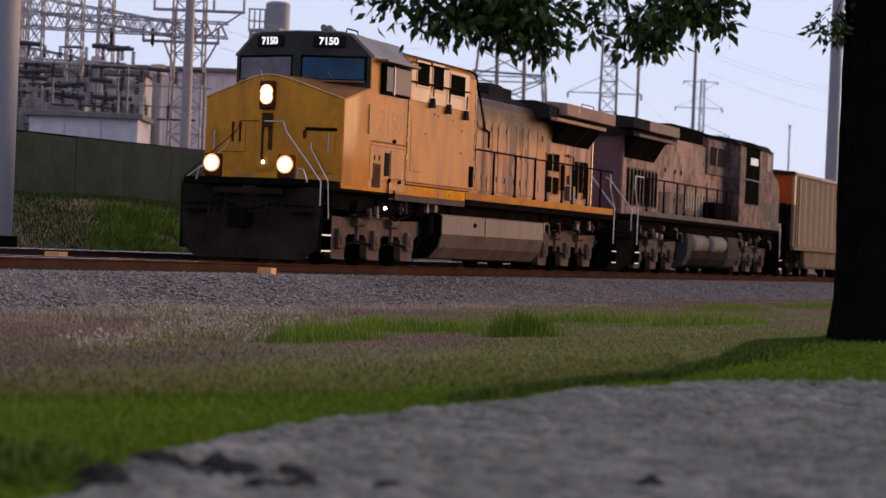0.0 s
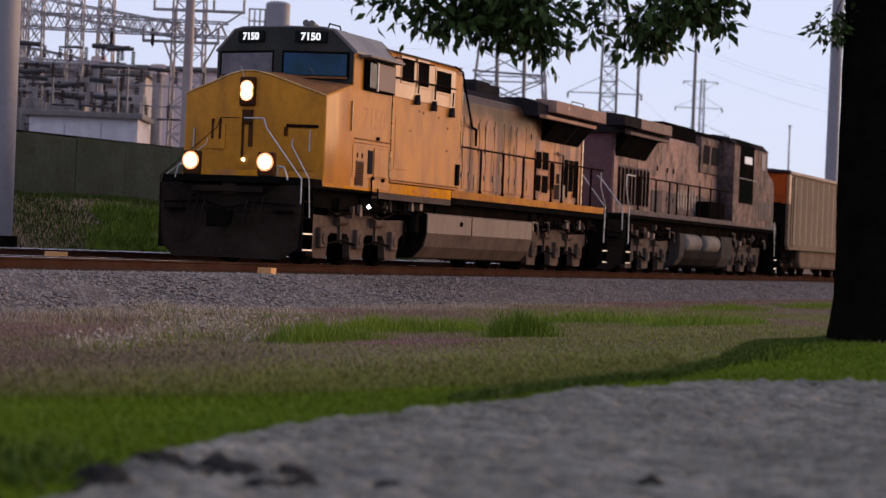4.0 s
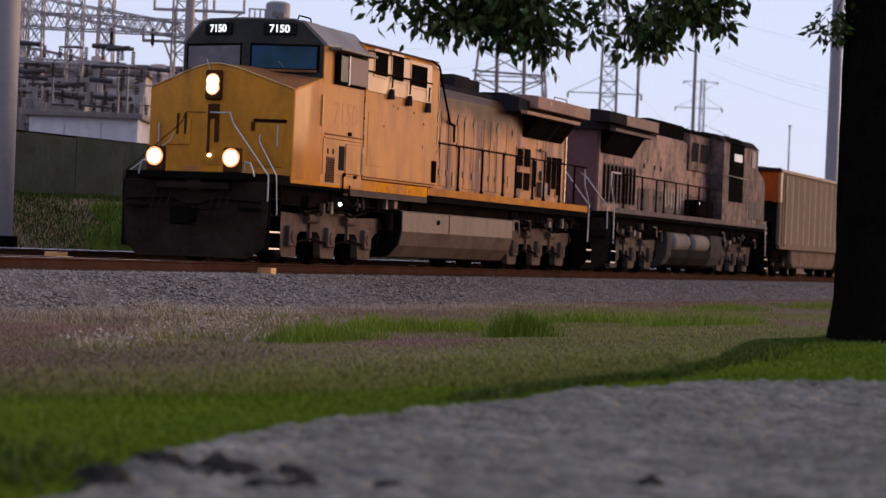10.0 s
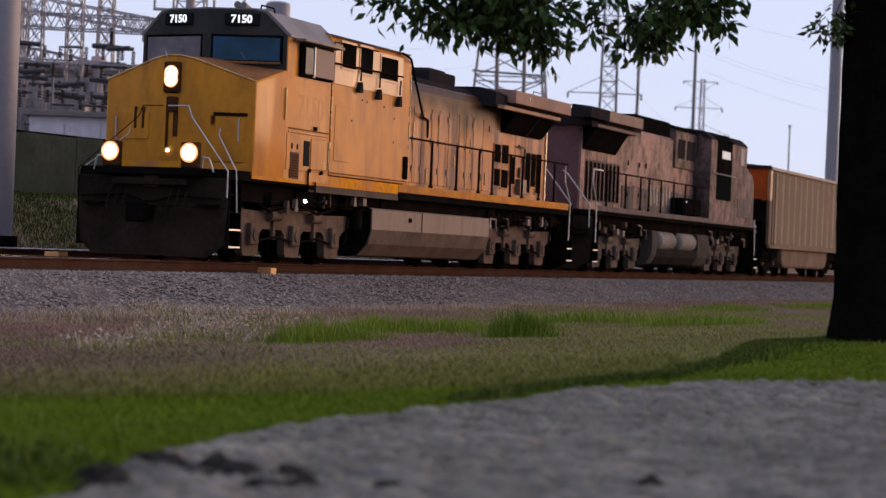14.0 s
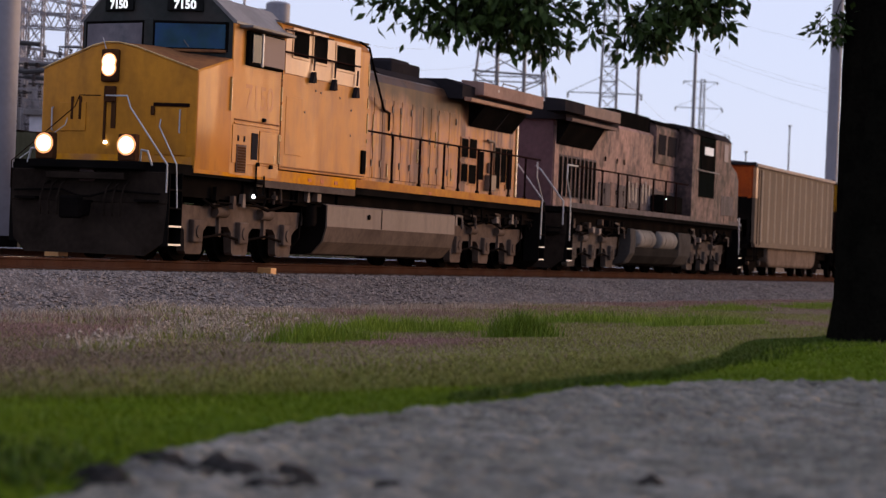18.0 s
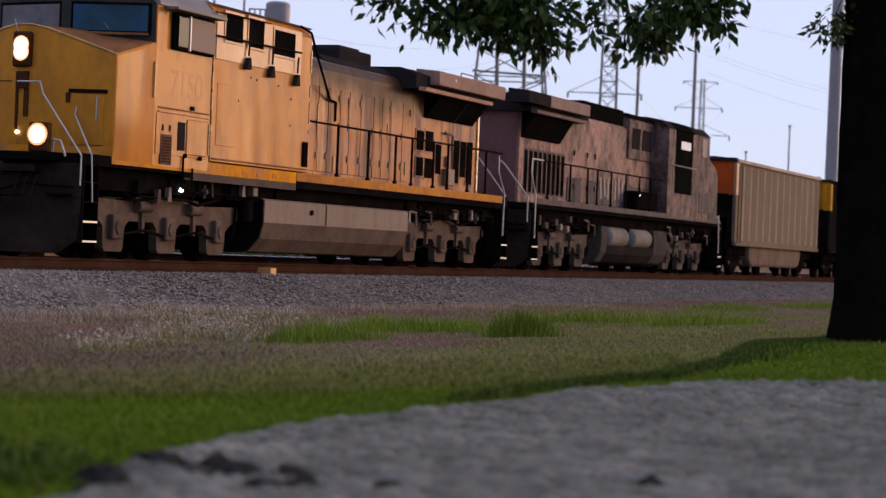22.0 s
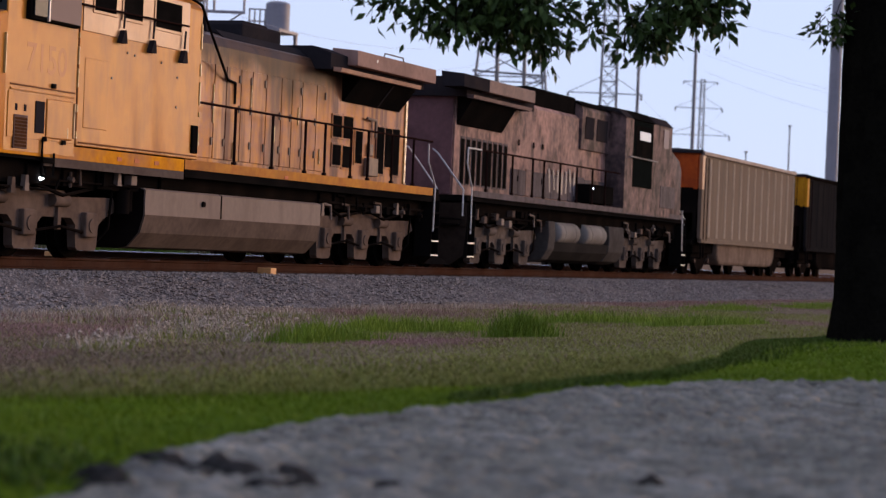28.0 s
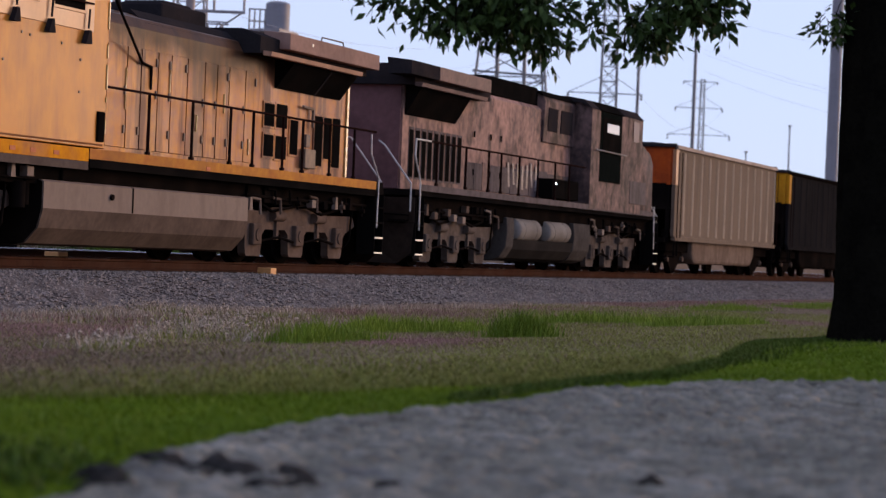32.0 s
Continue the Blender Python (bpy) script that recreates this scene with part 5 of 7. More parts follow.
def lead_locomotive():
    U = 9.8
    sh = (U, 0, 0)
    loco = thing("locomotive", "yellow diesel freight locomotive with lit headlights on the track", "locomotive", (NOSE + U, 0, 0))
    P = lambda name, s, m, label="", smooth=False, parent=loco: part(name, s, m, parent, label, sh, smooth)
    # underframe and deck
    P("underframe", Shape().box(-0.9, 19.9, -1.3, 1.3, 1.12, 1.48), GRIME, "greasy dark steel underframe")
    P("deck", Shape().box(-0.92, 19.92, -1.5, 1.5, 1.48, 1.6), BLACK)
    for y in (-1.5, 1.5):
        a, b = sorted((y, y * 1.012))
        P("side_sill", Shape().box(2.6, 7.3, a, b, 1.40, 1.53), SKIRT, "dusty brown-grey side sill")
        P("sill_stripe", Shape().box(0.0, 7.3, a, b, 1.534, 1.74), SILL, "orange-yellow reflective sill stripe")
        P("sill_stripe", Shape().box(7.34, 19.45, a, b, 1.58, 1.745), SILL_FADED, "orange-yellow reflective sill stripe")
        P("deck_edge", Shape().box(7.34, 19.45, a, b, 1.44, 1.576), BLACK)
    for u in (4.9, 5.5, 6.2, 11.5):
        P("reflector", Shape().box(u, u + 0.16, -1.526, -1.518, 1.59, 1.655), PINKMARK, "faded pink-white reflector strip")
    P("walkway", Shape().box(7.3, 19.9, -1.49, 1.49, 1.6, 1.74), BLACK)
    P("front_walkway", Shape().box(-0.9, 0.0, -1.49, 1.49, 1.6, 1.66), BLACK)
    # nose: a shallow wedge in plan, gabled towards the headlight
    A = [(-1.52, 3.30), (-0.42, 3.68), (-0.12, 3.74), (0.12, 3.74), (0.42, 3.68), (1.52, 3.30)]
    B = [(-1.52, 3.64), (-0.42, 3.80), (-0.12, 3.84), (0.12, 3.84), (0.42, 3.80), (1.52, 3.64)]
    bm = bmesh.new()
    grid = [[bm.verts.new((u, y, z)) for u, y, z in ring] for ring in (
        [(nose_sweep(y), y, 1.56) for y, z in A], [(nose_sweep(y), y, z) for y, z in A], [(1.42, y, z) for y, z in B], [(1.42, y, 1.56) for y, z in B])]
    for j in range(4):
        for i in range(5):
            bm.faces.new((grid[j][i], grid[j][i + 1], grid[(j + 1) % 4][i + 1], grid[(j + 1) % 4][i]))
    for i in (0, 5):
        bm.faces.new([grid[j][i] for j in range(4)])
    bmesh.ops.recalc_face_normals(bm, faces=bm.faces[:])
    bmesh.ops.bevel(bm, geom=[e for e in bm.edges if e.calc_face_angle(0) > 0.3], offset=0.05, segments=3, affect="EDGES", profile=0.5)
    bm.verts.index_update()
    s = Shape().add([q.co[:] for q in bm.verts], [[q.index for q in f.verts] for f in bm.faces])
    bm.free()
    nose = P("nose", s, YELLOW_NOSE, "yellow wide nose", True)
    nose.data.materials.append(YELLOW)
    nose.data.materials.append(NOSETOP)
    # sides keep the body yellow; the front has its light-toned copy
    for f in nose.data.polygons:
        f.material_index = 1 if abs(f.normal.y) > 0.8 else 2 if f.normal.z > 0.8 else 0
    N = lambda name, s, m, label="", smooth=False: P(name, swept(s, nose_sweep), m, label, smooth, nose)
    stripe = Shape()
    for g in (-1, 1):
        stripe.box(-0.012, 0.0, *sorted((g * 0.12, g * 1.46)), 1.64, 1.80)
    N("nose_stripe", stripe.box(-0.012, 0.0, -0.12, 0.12, 1.64, 1.80), SILL, "orange-yellow reflective stripe")
    N("nose_edge", Shape().tube([(0.0, y, z + 0.004) for y, z in A], 0.016), BRIGHT, "worn pale upper edge of the nose")
    N("nose_door", Shape().box(-0.022, 0.01, -1.36, -0.82, 1.82, 2.64, 0.01), YELLOW_NOSE)
    N("door_frame", Shape().box(-0.03, 0.01, -1.40, -0.78, 2.66, 2.72, 0.004), RAIL_DARK)
    N("door_hinge", Shape().box(-0.04, 0.0, -0.80, -0.74, 2.50, 2.66, 0.01), NOSEMARK)
    N("sand_box_cover", Shape().box(-0.02, 0.01, 0.5, 1.1, 2.2, 2.70, 0.01), YELLOW_NOSE)
    N("headlight_housing", Shape().box(-0.09, 0.02, -0.17, 0.17, 3.05, 3.62, 0.04), NOSEMARK)
    N("nose_conduit", Shape().box(-0.06, 0.0, -0.13, 0.10, 2.70, 2.98, 0.02).box(-0.03, 0.0, -0.13, -0.04, 2.25, 2.70, 0.01).box(-0.03, 0.0, 0.06, 0.11, 2.05, 2.70, 0.01), NOSEMARK, "dark panel below the headlight")
    for z in (3.405, 3.285):
        N("headlight_glow_ring", Shape().cyl((-0.096, 0.0, z), (-0.091, 0.0, z), 0.145, seg=24), GLOW_RING, "orange ring imitating the lamp's glow")
        N("headlight", Shape().cyl((-0.104, 0.0, z), (-0.097, 0.0, z), 0.115, seg=20), LENS, "bright warm headlight lens")
    N("lamp_antenna", Shape().cyl((-0.05, 0.08, 3.60), (-0.05, 0.16, 3.82), 0.008, seg=6), CHROME)
    for y in (0.60, 0.78):
        N("nose_grab", Shape().box(-0.03, 0.0, y, y + 0.06, 2.40, 2.80, 0.01), NOSEMARK)
    # cab, its front swept back from the centre post
    cab = P("cab", Shape().prism([(-1.52, 1.56), (-1.52, 4.27), (1.52, 4.27), (1.52, 1.56)], 1.36, 3.5, "x", 0.02), YELLOW, "yellow cab walls")
    C = lambda name, s, m, label="", smooth=False: P(name, swept(s, cab_sweep), m, label, smooth, cab)
    s = Shape()
    for g in (-1, 1):
        s.prism([(0.0, 4.26), (g * 1.56, 4.26), (g * 1.56, 4.30), (g * 1.12, 4.72), (g * 0.9, 4.77), (0.0, 4.77)], 1.06, 3.55, "x")
    C("cab_roof", s, ROOFGREY, "grey sloped cab roof")
    for g in (-1, 1):
        C("cab_front", Shape().prism([(0.0, 3.62), (g * 1.5, 3.62), (g * 1.5, 4.27), (g * 1.08, 4.69), (g * 0.88, 4.74), (0.0, 4.74)], 1.045, 1.30, "x"), CABFRONT, "soot-dark cab front above the nose")
    C("centre_post", Shape().box(1.02, 1.05, -0.09, 0.09, 3.78, 4.30, 0.01), CABFRONT)
    for y0, y1, gm in ((-1.38, -0.13, BLUEGLASS), (0.13, 1.38, GREYGLASS)):
        C("windshield_frame", Shape().box(1.025, 1.055, y0 - 0.05, y1 + 0.05, 3.74, 4.27, 0.012), BLACK)
        C("windshield", Shape().box(1.012, 1.026, y0, y1, 3.79, 4.22, 0.004), gm, "windshield glass with its reflection painted in")
        C("wiper", Shape().tube([(1.0, (y0 + y1) / 2, 3.80), (1.0, (y0 + y1) / 2 + 0.10, 3.93)], 0.008), GREY)
    C("cowl_trim", Shape().box(0.99, 1.04, -1.40, -0.12, 3.72, 3.77, 0.01).box(0.99, 1.04, 0.12, 1.40, 3.72, 3.77, 0.01), NOSETOP, "dusty red-brown cowl below the glass")
    for g in (-1, 1):
        b = C("number_board", Shape().box(0.985, 1.05, *sorted((g * 0.34, g * 0.98)), 4.44, 4.67, 0.02), BOARD, "black number board with white digits")
        words("7150", 0.205, DIGIT, "digits", b, pose(0.98 + cab_sweep(0.66) - U, g * 0.66, 4.55, 90, 0, -90 - g * 12.5))
    # side window with its deep frame
    P("window_frame", Shape().box(1.88, 3.40, -1.60, -1.5, 3.56, 4.18, 0.02), BLACK, "dark cab side window recess", parent=cab)
    P("window_pane", Shape().box(1.95, 2.32, -1.632, -1.615, 3.62, 4.12), GLASS, parent=cab)
    P("window_pane", Shape().box(2.42, 3.34, -1.636, -1.615, 3.60, 4.14), CABPANE, "sliding window with a pinkish reflection painted in", parent=cab)
    P("window_bar", Shape().box(2.34, 2.39, -1.65, -1.61, 3.56, 4.16, 0.008), CHROME, parent=cab)
    P("window_visor", Shape().box(1.6, 3.5, -1.78, -1.5, 4.2, 4.25, 0.01), GREY, "grey visor over the cab window", parent=cab)
    for u in (2.4, 2.9):
        P("roof_vent", Shape().box(u, u + 0.3, -0.6, -0.1, 4.76, 4.86, 0.02), GREY, parent=cab)
    P("horn", Shape().cyl((2.0, -0.4, 4.86), (1.7, -0.4, 4.88), 0.03, 0.07).cyl((2.05, -0.25, 4.86), (1.75, -0.25, 4.9), 0.03, 0.07).box(1.95, 2.1, -0.45, -0.2, 4.76, 4.86), GREY, parent=cab)
    P("roof_rail", Shape().tube([(1.3, -0.95, 4.76), (1.35, -0.95, 4.84), (1.9, -0.95, 4.84), (1.95, -0.95, 4.76)], 0.015), BLACK, parent=cab)
    # louvres, hatches and marks on the lower cab wall
    P("lower_door", Shape().box(1.45, 3.45, -1.532, -1.5, 1.78, 2.46, 0.006), YELLOW, parent=cab)
    P("louvre", Shape().box(1.62, 2.02, -1.545, -1.52, 1.62, 2.12, 0.006), LOUVRE, "brown-grey louvre", parent=cab)
    for k in range(9):
        P("louvre_slat", Shape().prism([(-1.545, 1.66 + 0.05 * k), (-1.556, 1.645 + 0.05 * k), (-1.545, 1.68 + 0.05 * k)], 1.65, 1.99, "x"), NOSEMARK, parent=cab)
    for u in (1.68, 1.94):
        P("small_slot", Shape().box(u - 0.03, u + 0.03, -1.54, -1.52, 2.18, 2.28), ROOF, parent=cab)
    P("hatch_slot", Shape().box(2.24, 2.50, -1.545, -1.52, 1.88, 2.36), ROOF, parent=cab)
    P("step_bracket", Shape().box(2.46, 2.48, -1.56, -1.53, 1.24, 1.80).box(2.82, 2.84, -1.56, -1.53, 1.24, 1.60).box(2.46, 2.84, -1.60, -1.53, 1.22, 1.26).box(2.46, 2.84, -1.56, -1.53, 1.44, 1.52), BLACK, "black step bracket below the cab", parent=cab)
    P("grab_line", Shape().box(1.5, 3.4, -1.54, -1.52, 2.48, 2.515, 0.008), YELLOW, "raised edge above the hatch", parent=cab)
    P("hatch", Shape().box(2.56, 3.36, -1.55, -1.52, 1.82, 2.42, 0.02), YELLOW, parent=cab)
    for u, z in ((2.52, 1.8), (3.1, 1.78), (2.74, 2.62)):
        P("latch", Shape().box(u - 0.04, u + 0.06, -1.56, -1.5, z - 0.035, z + 0.035), BLACK, parent=cab)
    P("door_seam", Shape().box(1.5, 3.44, -1.53, -1.51, 2.55, 2.575), SEAM, parent=cab)
    words("7150", 0.62, GHOST, "faded_numeral", cab, pose(2.55 - U, -1.5215, 2.98, 90, 0, 0), 0.0008)
    P("cab_seam", Shape().box(3.495, 3.525, -1.53, -1.5, 1.78, 4.2, 0.008), SEAM, parent=cab)
    # glints along the cab seam, painted as short pale strips
    for z0, z1 in ((1.86, 1.98), (2.28, 2.40), (2.66, 2.96), (3.02, 3.30), (3.44, 3.52)):
        P("glint_strip", Shape().box(3.49, 3.515, -1.545, -1.51, z0, z1, 0.008), BRIGHT, "pale strip painting a glint on the panel edge", parent=cab)
    # cabinet behind the cab
    ring2 = [(-1.52, 1.76), (-1.52, 4.32), (-1.42, 4.50), (-1.0, 4.56), (0.8, 4.56), (0.95, 4.4), (0.95, 1.76)]
    cabinet = P("equipment_cabinet", Shape().prism(ring2, 3.54, 7.8, "x", 0.015), YELLOW, "yellow full-width equipment cabinet")
    P("cabinet_roof", Shape().prism([(-1.46, 4.49), (-1.02, 4.57), (0.8, 4.57), (0.8, 4.61), (-1.03, 4.62), (-1.5, 4.52)], 3.6, 7.82, "x"), GREY, "dusty grey roof edge", parent=cabinet)
    P("upper_panel", Shape().box(3.6, 7.28, -1.534, -1.5, 3.56, 4.40, 0.01), GLOSSY, "glossy yellow grille panel", parent=cabinet)
    for a, b, z0, z1 in ((3.93, 4.62, 3.92, 4.40), (4.88, 5.52, 3.90, 4.41), (6.0, 6.93, 3.87, 4.32)):
        P("grille_frame", Shape().box(a - 0.05, b + 0.05, -1.55, -1.5, z0 - 0.05, z1 + 0.05, 0.01), GLOSSY, parent=cabinet)
        g = P("grille", Shape().box(a, b, -1.556, -1.54, z0, z1), BLACK, "black ventilation grille", parent=cabinet)
    for u, z in ((4.82, 3.52), (5.85, 3.46), (7.0, 3.40)):
        P("bracket", Shape().prism([(u - 0.11, z - 0.04), (u + 0.09, z - 0.04), (u + 0.05, z + 0.17), (u - 0.01, z + 0.17)], -1.62, -1.53), ROOF, parent=cabinet)
        P("bracket_rod", Shape().cyl((u + 0.02, -1.58, z + 0.2), (u + 0.05, -1.58, z + 0.5), 0.018, seg=6), ROOF, parent=cabinet)
    P("guard_rail", Shape().tube([(3.4, -1.60, 4.36), (5.7, -1.60, 4.39)], 0.014), RAIL_DARK, parent=cabinet)
    P("guard_rail", Shape().tube([(3.4, -1.60, 3.95), (7.12, -1.60, 3.99)], 0.018), RAIL_DARK, parent=cabinet)
    # painted glints down the cabinet's rear edge
    for z0, z1 in ((2.0, 2.22), (2.5, 2.58), (2.7, 3.1), (3.2, 3.42), (3.66, 4.1)):
        P("cabinet_edge", Shape().box(7.755, 7.79, -1.54, -1.5, z0, z1, 0.01), BRIGHT, "pale strip painting a glint on the cabinet edge", parent=cabinet)
    for u, z in ((5.1, 3.35), (5.35, 3.33), (6.3, 3.3), (4.6, 2.9), (6.9, 2.6), (6.9, 3.1)):
        P("panel_bolt", Shape().cyl((u, -1.535, z), (u, -1.515, z), 0.022, seg=8), SOOT, parent=cabinet)
    P("access_panel", Shape().box(3.72, 4.5, -1.528, -1.51, 2.05, 3.15, 0.012), YELLOW, parent=cabinet)
    P("cabinet_base_line", Shape().box(3.6, 7.7, -1.535, -1.51, 1.80, 1.825), SEAM, parent=cabinet)
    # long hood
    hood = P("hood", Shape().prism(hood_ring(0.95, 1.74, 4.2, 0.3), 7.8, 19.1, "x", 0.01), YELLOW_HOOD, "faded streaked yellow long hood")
    P("hood_roof", Shape().prism([(-0.88, 4.03), (-0.62, 4.19), (0, 4.235), (0.62, 4.19), (0.88, 4.03), (0.6, 4.26), (0, 4.30), (-0.6, 4.26)], 10.2, 14.9, "x"), ROOF, "soot-black hood roof", parent=hood)
    P("conduit", Shape().tube([(7.2, -1.54, 4.5), (7.7, -1.54, 4.42), (8.3, -1.40, 4.1), (9.9, -1.03, 3.32), (10.3, -1.0, 3.28), (10.32, -0.99, 2.9)], 0.024), BLACK, "black conduit pipe", parent=hood)
    rnd = random.Random(5)
    u = 8.1
    while u < 14.6:
        w = rnd.choice((0.5, 0.62, 0.7))
        d = P("hood_door", Shape().box(u, u + w - 0.03, -0.975, -0.94, 1.86, 3.56, 0.008), YELLOW_HOOD, parent=hood)
        for z in (2.1, 2.75, 3.3):
            if rnd.random() < 0.75:
                P("door_latch", Shape().box(u + w - 0.12, u + w - 0.07, -1.0, -0.97, z, z + 0.14), SOOT, parent=d)
        P("door_gap", Shape().box(u + w - 0.028, u + w - 0.002, -0.957, -0.945, 1.86, 3.56), BLACK, parent=hood)
        u += w
    for u0, z0, u1, z1 in ((15.0, 2.60, 15.45, 3.03), (15.55, 2.60, 16.05, 3.05), (15.02, 2.03, 15.45, 2.44), (15.55, 2.0, 16.05, 2.44), (16.22, 2.12, 16.58, 2.79), (17.41, 1.96, 17.8, 2.95), (17.87, 2.12, 18.25, 2.95), (18.3, 1.97, 18.7, 2.96)):
        f = P("vent_frame", Shape().box(u0 - 0.04, u1 + 0.04, -0.975, -0.94, z0 - 0.04, z1 + 0.04, 0.008), YELLOW_HOOD, parent=hood)
        P("vent", Shape().box(u0, u1, -0.982, -0.96, z0, z1), BLACK, "black vent opening", parent=f)
    P("valve_box", Shape().box(16.76, 17.28, -1.08, -0.95, 1.88, 2.26, 0.02).box(16.9, 17.1, -1.03, -0.95, 2.3, 2.55, 0.02).tube([(16.7, -1.02, 3.08), (17.2, -1.02, 3.06), (17.2, -1.02, 2.7)], 0.03), SOOT, "dark valve box and pipes", parent=hood)
    P("rear_edge", Shape().box(19.02, 19.12, -0.985, -0.9, 1.8, 3.75), BRIGHT, "bright strip on the hood corner", parent=hood)
    # more painted glints, on hood doors and cab panels
    for u, z0, z1 in ((8.32, 2.0, 2.55), (9.42, 2.5, 3.2), (10.3, 1.9, 2.2), (11.02, 2.9, 3.42), (12.1, 2.3, 2.6), (13.2, 2.7, 3.05), (14.3, 2.0, 2.3)):
        P("glint_strip", Shape().box(u, u + 0.028, -1.0, -0.96, z0, z1, 0.008), BRIGHT, "pale strip painting a glint on the door edge", parent=hood)
    for u, z0, z1 in ((3.40, 1.85, 2.4), (3.2, 1.84, 2.0), (1.3, 2.7, 3.3)):
        P("glint_strip", Shape().box(u, u + 0.025, -1.556, -1.51, z0, z1, 0.008), BRIGHT, "pale strip painting a glint on the panel edge", parent=cab)
    # exhaust stack
    P("exhaust_housing", Shape().box(11.5, 13.3, -0.52, 0.52, 4.2, 4.54, 0.05).box(11.8, 12.9, -0.4, 0.4, 4.53, 4.60, 0.03), ROOF, "black exhaust stack housing")
    P("roof_hoop", Shape().tube([(8.2, -0.5, 4.22), (8.25, -0.5, 4.44), (9.9, -0.5, 4.48), (10.0, -0.5, 4.22)], 0.05), ROOF)
    # radiator section
    rad = P("radiator_cab", Shape().prism([(-0.93, 3.88), (-1.3, 3.88), (-1.3, 4.2), (-0.9, 4.34), (0.9, 4.34), (1.3, 4.2), (1.3, 3.88), (0.93, 3.88)], 14.0, 19.2, "x"), ROOF, "dark radiator section")
    for g in (-1, 1):
        P("radiator_wing", Shape().prism([(g * 1.0, 4.03), (g * 1.52, 4.02), (g * 1.52, 4.33), (g * 0.95, 4.38)], 14.85, 19.36, "x", 0.015), WING, "dusty red-grey radiator wing", parent=rad)
        P("wing_lip", Shape().prism([(g * 1.34, 3.84), (g * 1.50, 3.83), (g * 1.52, 3.91), (g * 1.34, 3.93)], 14.05, 18.5, "x"), LIP, "tan wing edge painted lighter, as lit", parent=rad)
        P("intake_grille", Shape().prism([(g * 0.94, 3.36), (g * 0.94, 3.90), (g * 1.34, 3.90), (g * 1.34, 3.80), (g * 0.985, 3.34)], 15.45, 18.6, "x"), BLACK, "black radiator intake screen", parent=rad)
        P("grille_bar", Shape().prism([(g * 0.98, 3.36), (g * 1.34, 3.82), (g * 1.36, 3.80), (g * 1.0, 3.34)], 17.25, 17.32, "x"), ROOF, parent=rad)
    for u in (15.9,):
        P("wing_lamp_stud", Shape().cyl((u, -1.53, 4.2), (u, -1.515, 4.2), 0.035, seg=10), CHROME, parent=rad)
    P("roof_grab", Shape().tube([(16.8, -1.3, 4.36), (16.85, -1.3, 4.45), (17.9, -1.3, 4.45), (17.95, -1.3, 4.36)], 0.015), GREY, parent=rad)
    # handrails
    side_rail(loco, (7.57, 9.37, 10.99, 12.51, 13.47, 14.80, 15.72, 17.05, 18.3), 7.02, 19.44, -1.47, 1.7, 2.76, U)
    side_rail(loco, (7.9, 9.9, 11.9, 13.9, 15.9, 17.9), 7.02, 19.44, 1.47, 1.7, 2.76, U)
    P("post_box", Shape().box(7.5, 7.72, -1.56, -1.44, 1.86, 2.34, 0.02), GRIME, "dark box on the handrail post")
    for g in (-1, 1):
        # near rail pale, far rail thin and dark: sunlit and unlit sides by colour
        P("front_handrail", Shape().tube([(-0.55, g * 0.05, 2.80), (-0.55, g * 0.46, 2.80), (-0.56, g * 0.54, 2.60), (-0.98, g * 1.5, 1.62), (-0.98, g * 1.5, 1.15)], 0.015 if g < 0 else 0.009, 8), CHROME if g < 0 else RAIL_DARK, "worn front handrail", True)
        P("front_handrail", Shape().tube([(-0.05, g * 0.90, 2.66), (-0.20, g * 0.92, 2.30), (-0.72, g * 1.54, 1.64), (-0.70, g * 1.57, 0.9)], 0.014 if g < 0 else 0.009, 8), CHROME, "worn front handrail", True)
        P("grab_iron", Shape().tube([(-0.03, g * 1.25, 2.2), (-0.10, g * 1.25, 2.22), (-0.10, g * 1.25, 2.6), (-0.03, g * 1.25, 2.62)], 0.014), CHROME)
        P("end_hose_loop", Shape().tube([(-0.92, g * 0.95, 1.66), (-0.98, g * 1.0, 1.86), (-0.98, g * 1.12, 1.84), (-0.95, g * 1.2, 1.6)], 0.02), CHROME)
        P("rear_handrail", Shape().tube([(19.85, g * 0.55, 2.70), (19.85, g * 0.75, 2.66), (19.9, g * 1.45, 1.75), (19.9, g * 1.45, 1.2)], 0.02, 8), CHROME, "pale rear handrail", True)
        P("rear_handrail", Shape().tube([(19.14, g * 1.5, 2.70), (19.16, g * 1.5, 2.3), (19.55, g * 1.53, 1.8), (19.52, g * 1.53, 0.8)], 0.02, 8), CHROME, "pale rear handrail", True)
        for u0, u1 in ((-0.92, -0.42), (19.42, 19.9)):
            step_well(loco, u0, u1, g, U)
    P("front_platform", Shape().box(-1.16, -0.9, -1.08, 1.08, 1.52, 1.66, 0.02), BLACK, "dark platform lip under the lights")
    for y in (-0.79, 0.79):
        P("ditch_light_bracket", Shape().box(-1.13, -0.96, y - 0.17, y + 0.17, 1.66, 2.12, 0.03), NOSEMARK, "dark lamp housing")
        P("ditch_light_glow_ring", Shape().cyl((-1.139, y, 1.93), (-1.131, y, 1.93), 0.178, seg=24), GLOW_RING, "orange ring imitating the lamp's glow")
        P("ditch_light", Shape().cyl((-1.147, y, 1.93), (-1.137, y, 1.93), 0.138, seg=20), LENS, "bright warm ditch light")
    P("marker_light", Shape().cyl((-0.35, 0.05, 2.0), (-0.30, 0.05, 2.0), 0.024, seg=12), LENS_WHITE, "small white marker light")
    P("ground_light", Shape().ball((2.73, -1.40, 1.22), 0.038, 10, 8), LENS_WHITE, "white ground light")
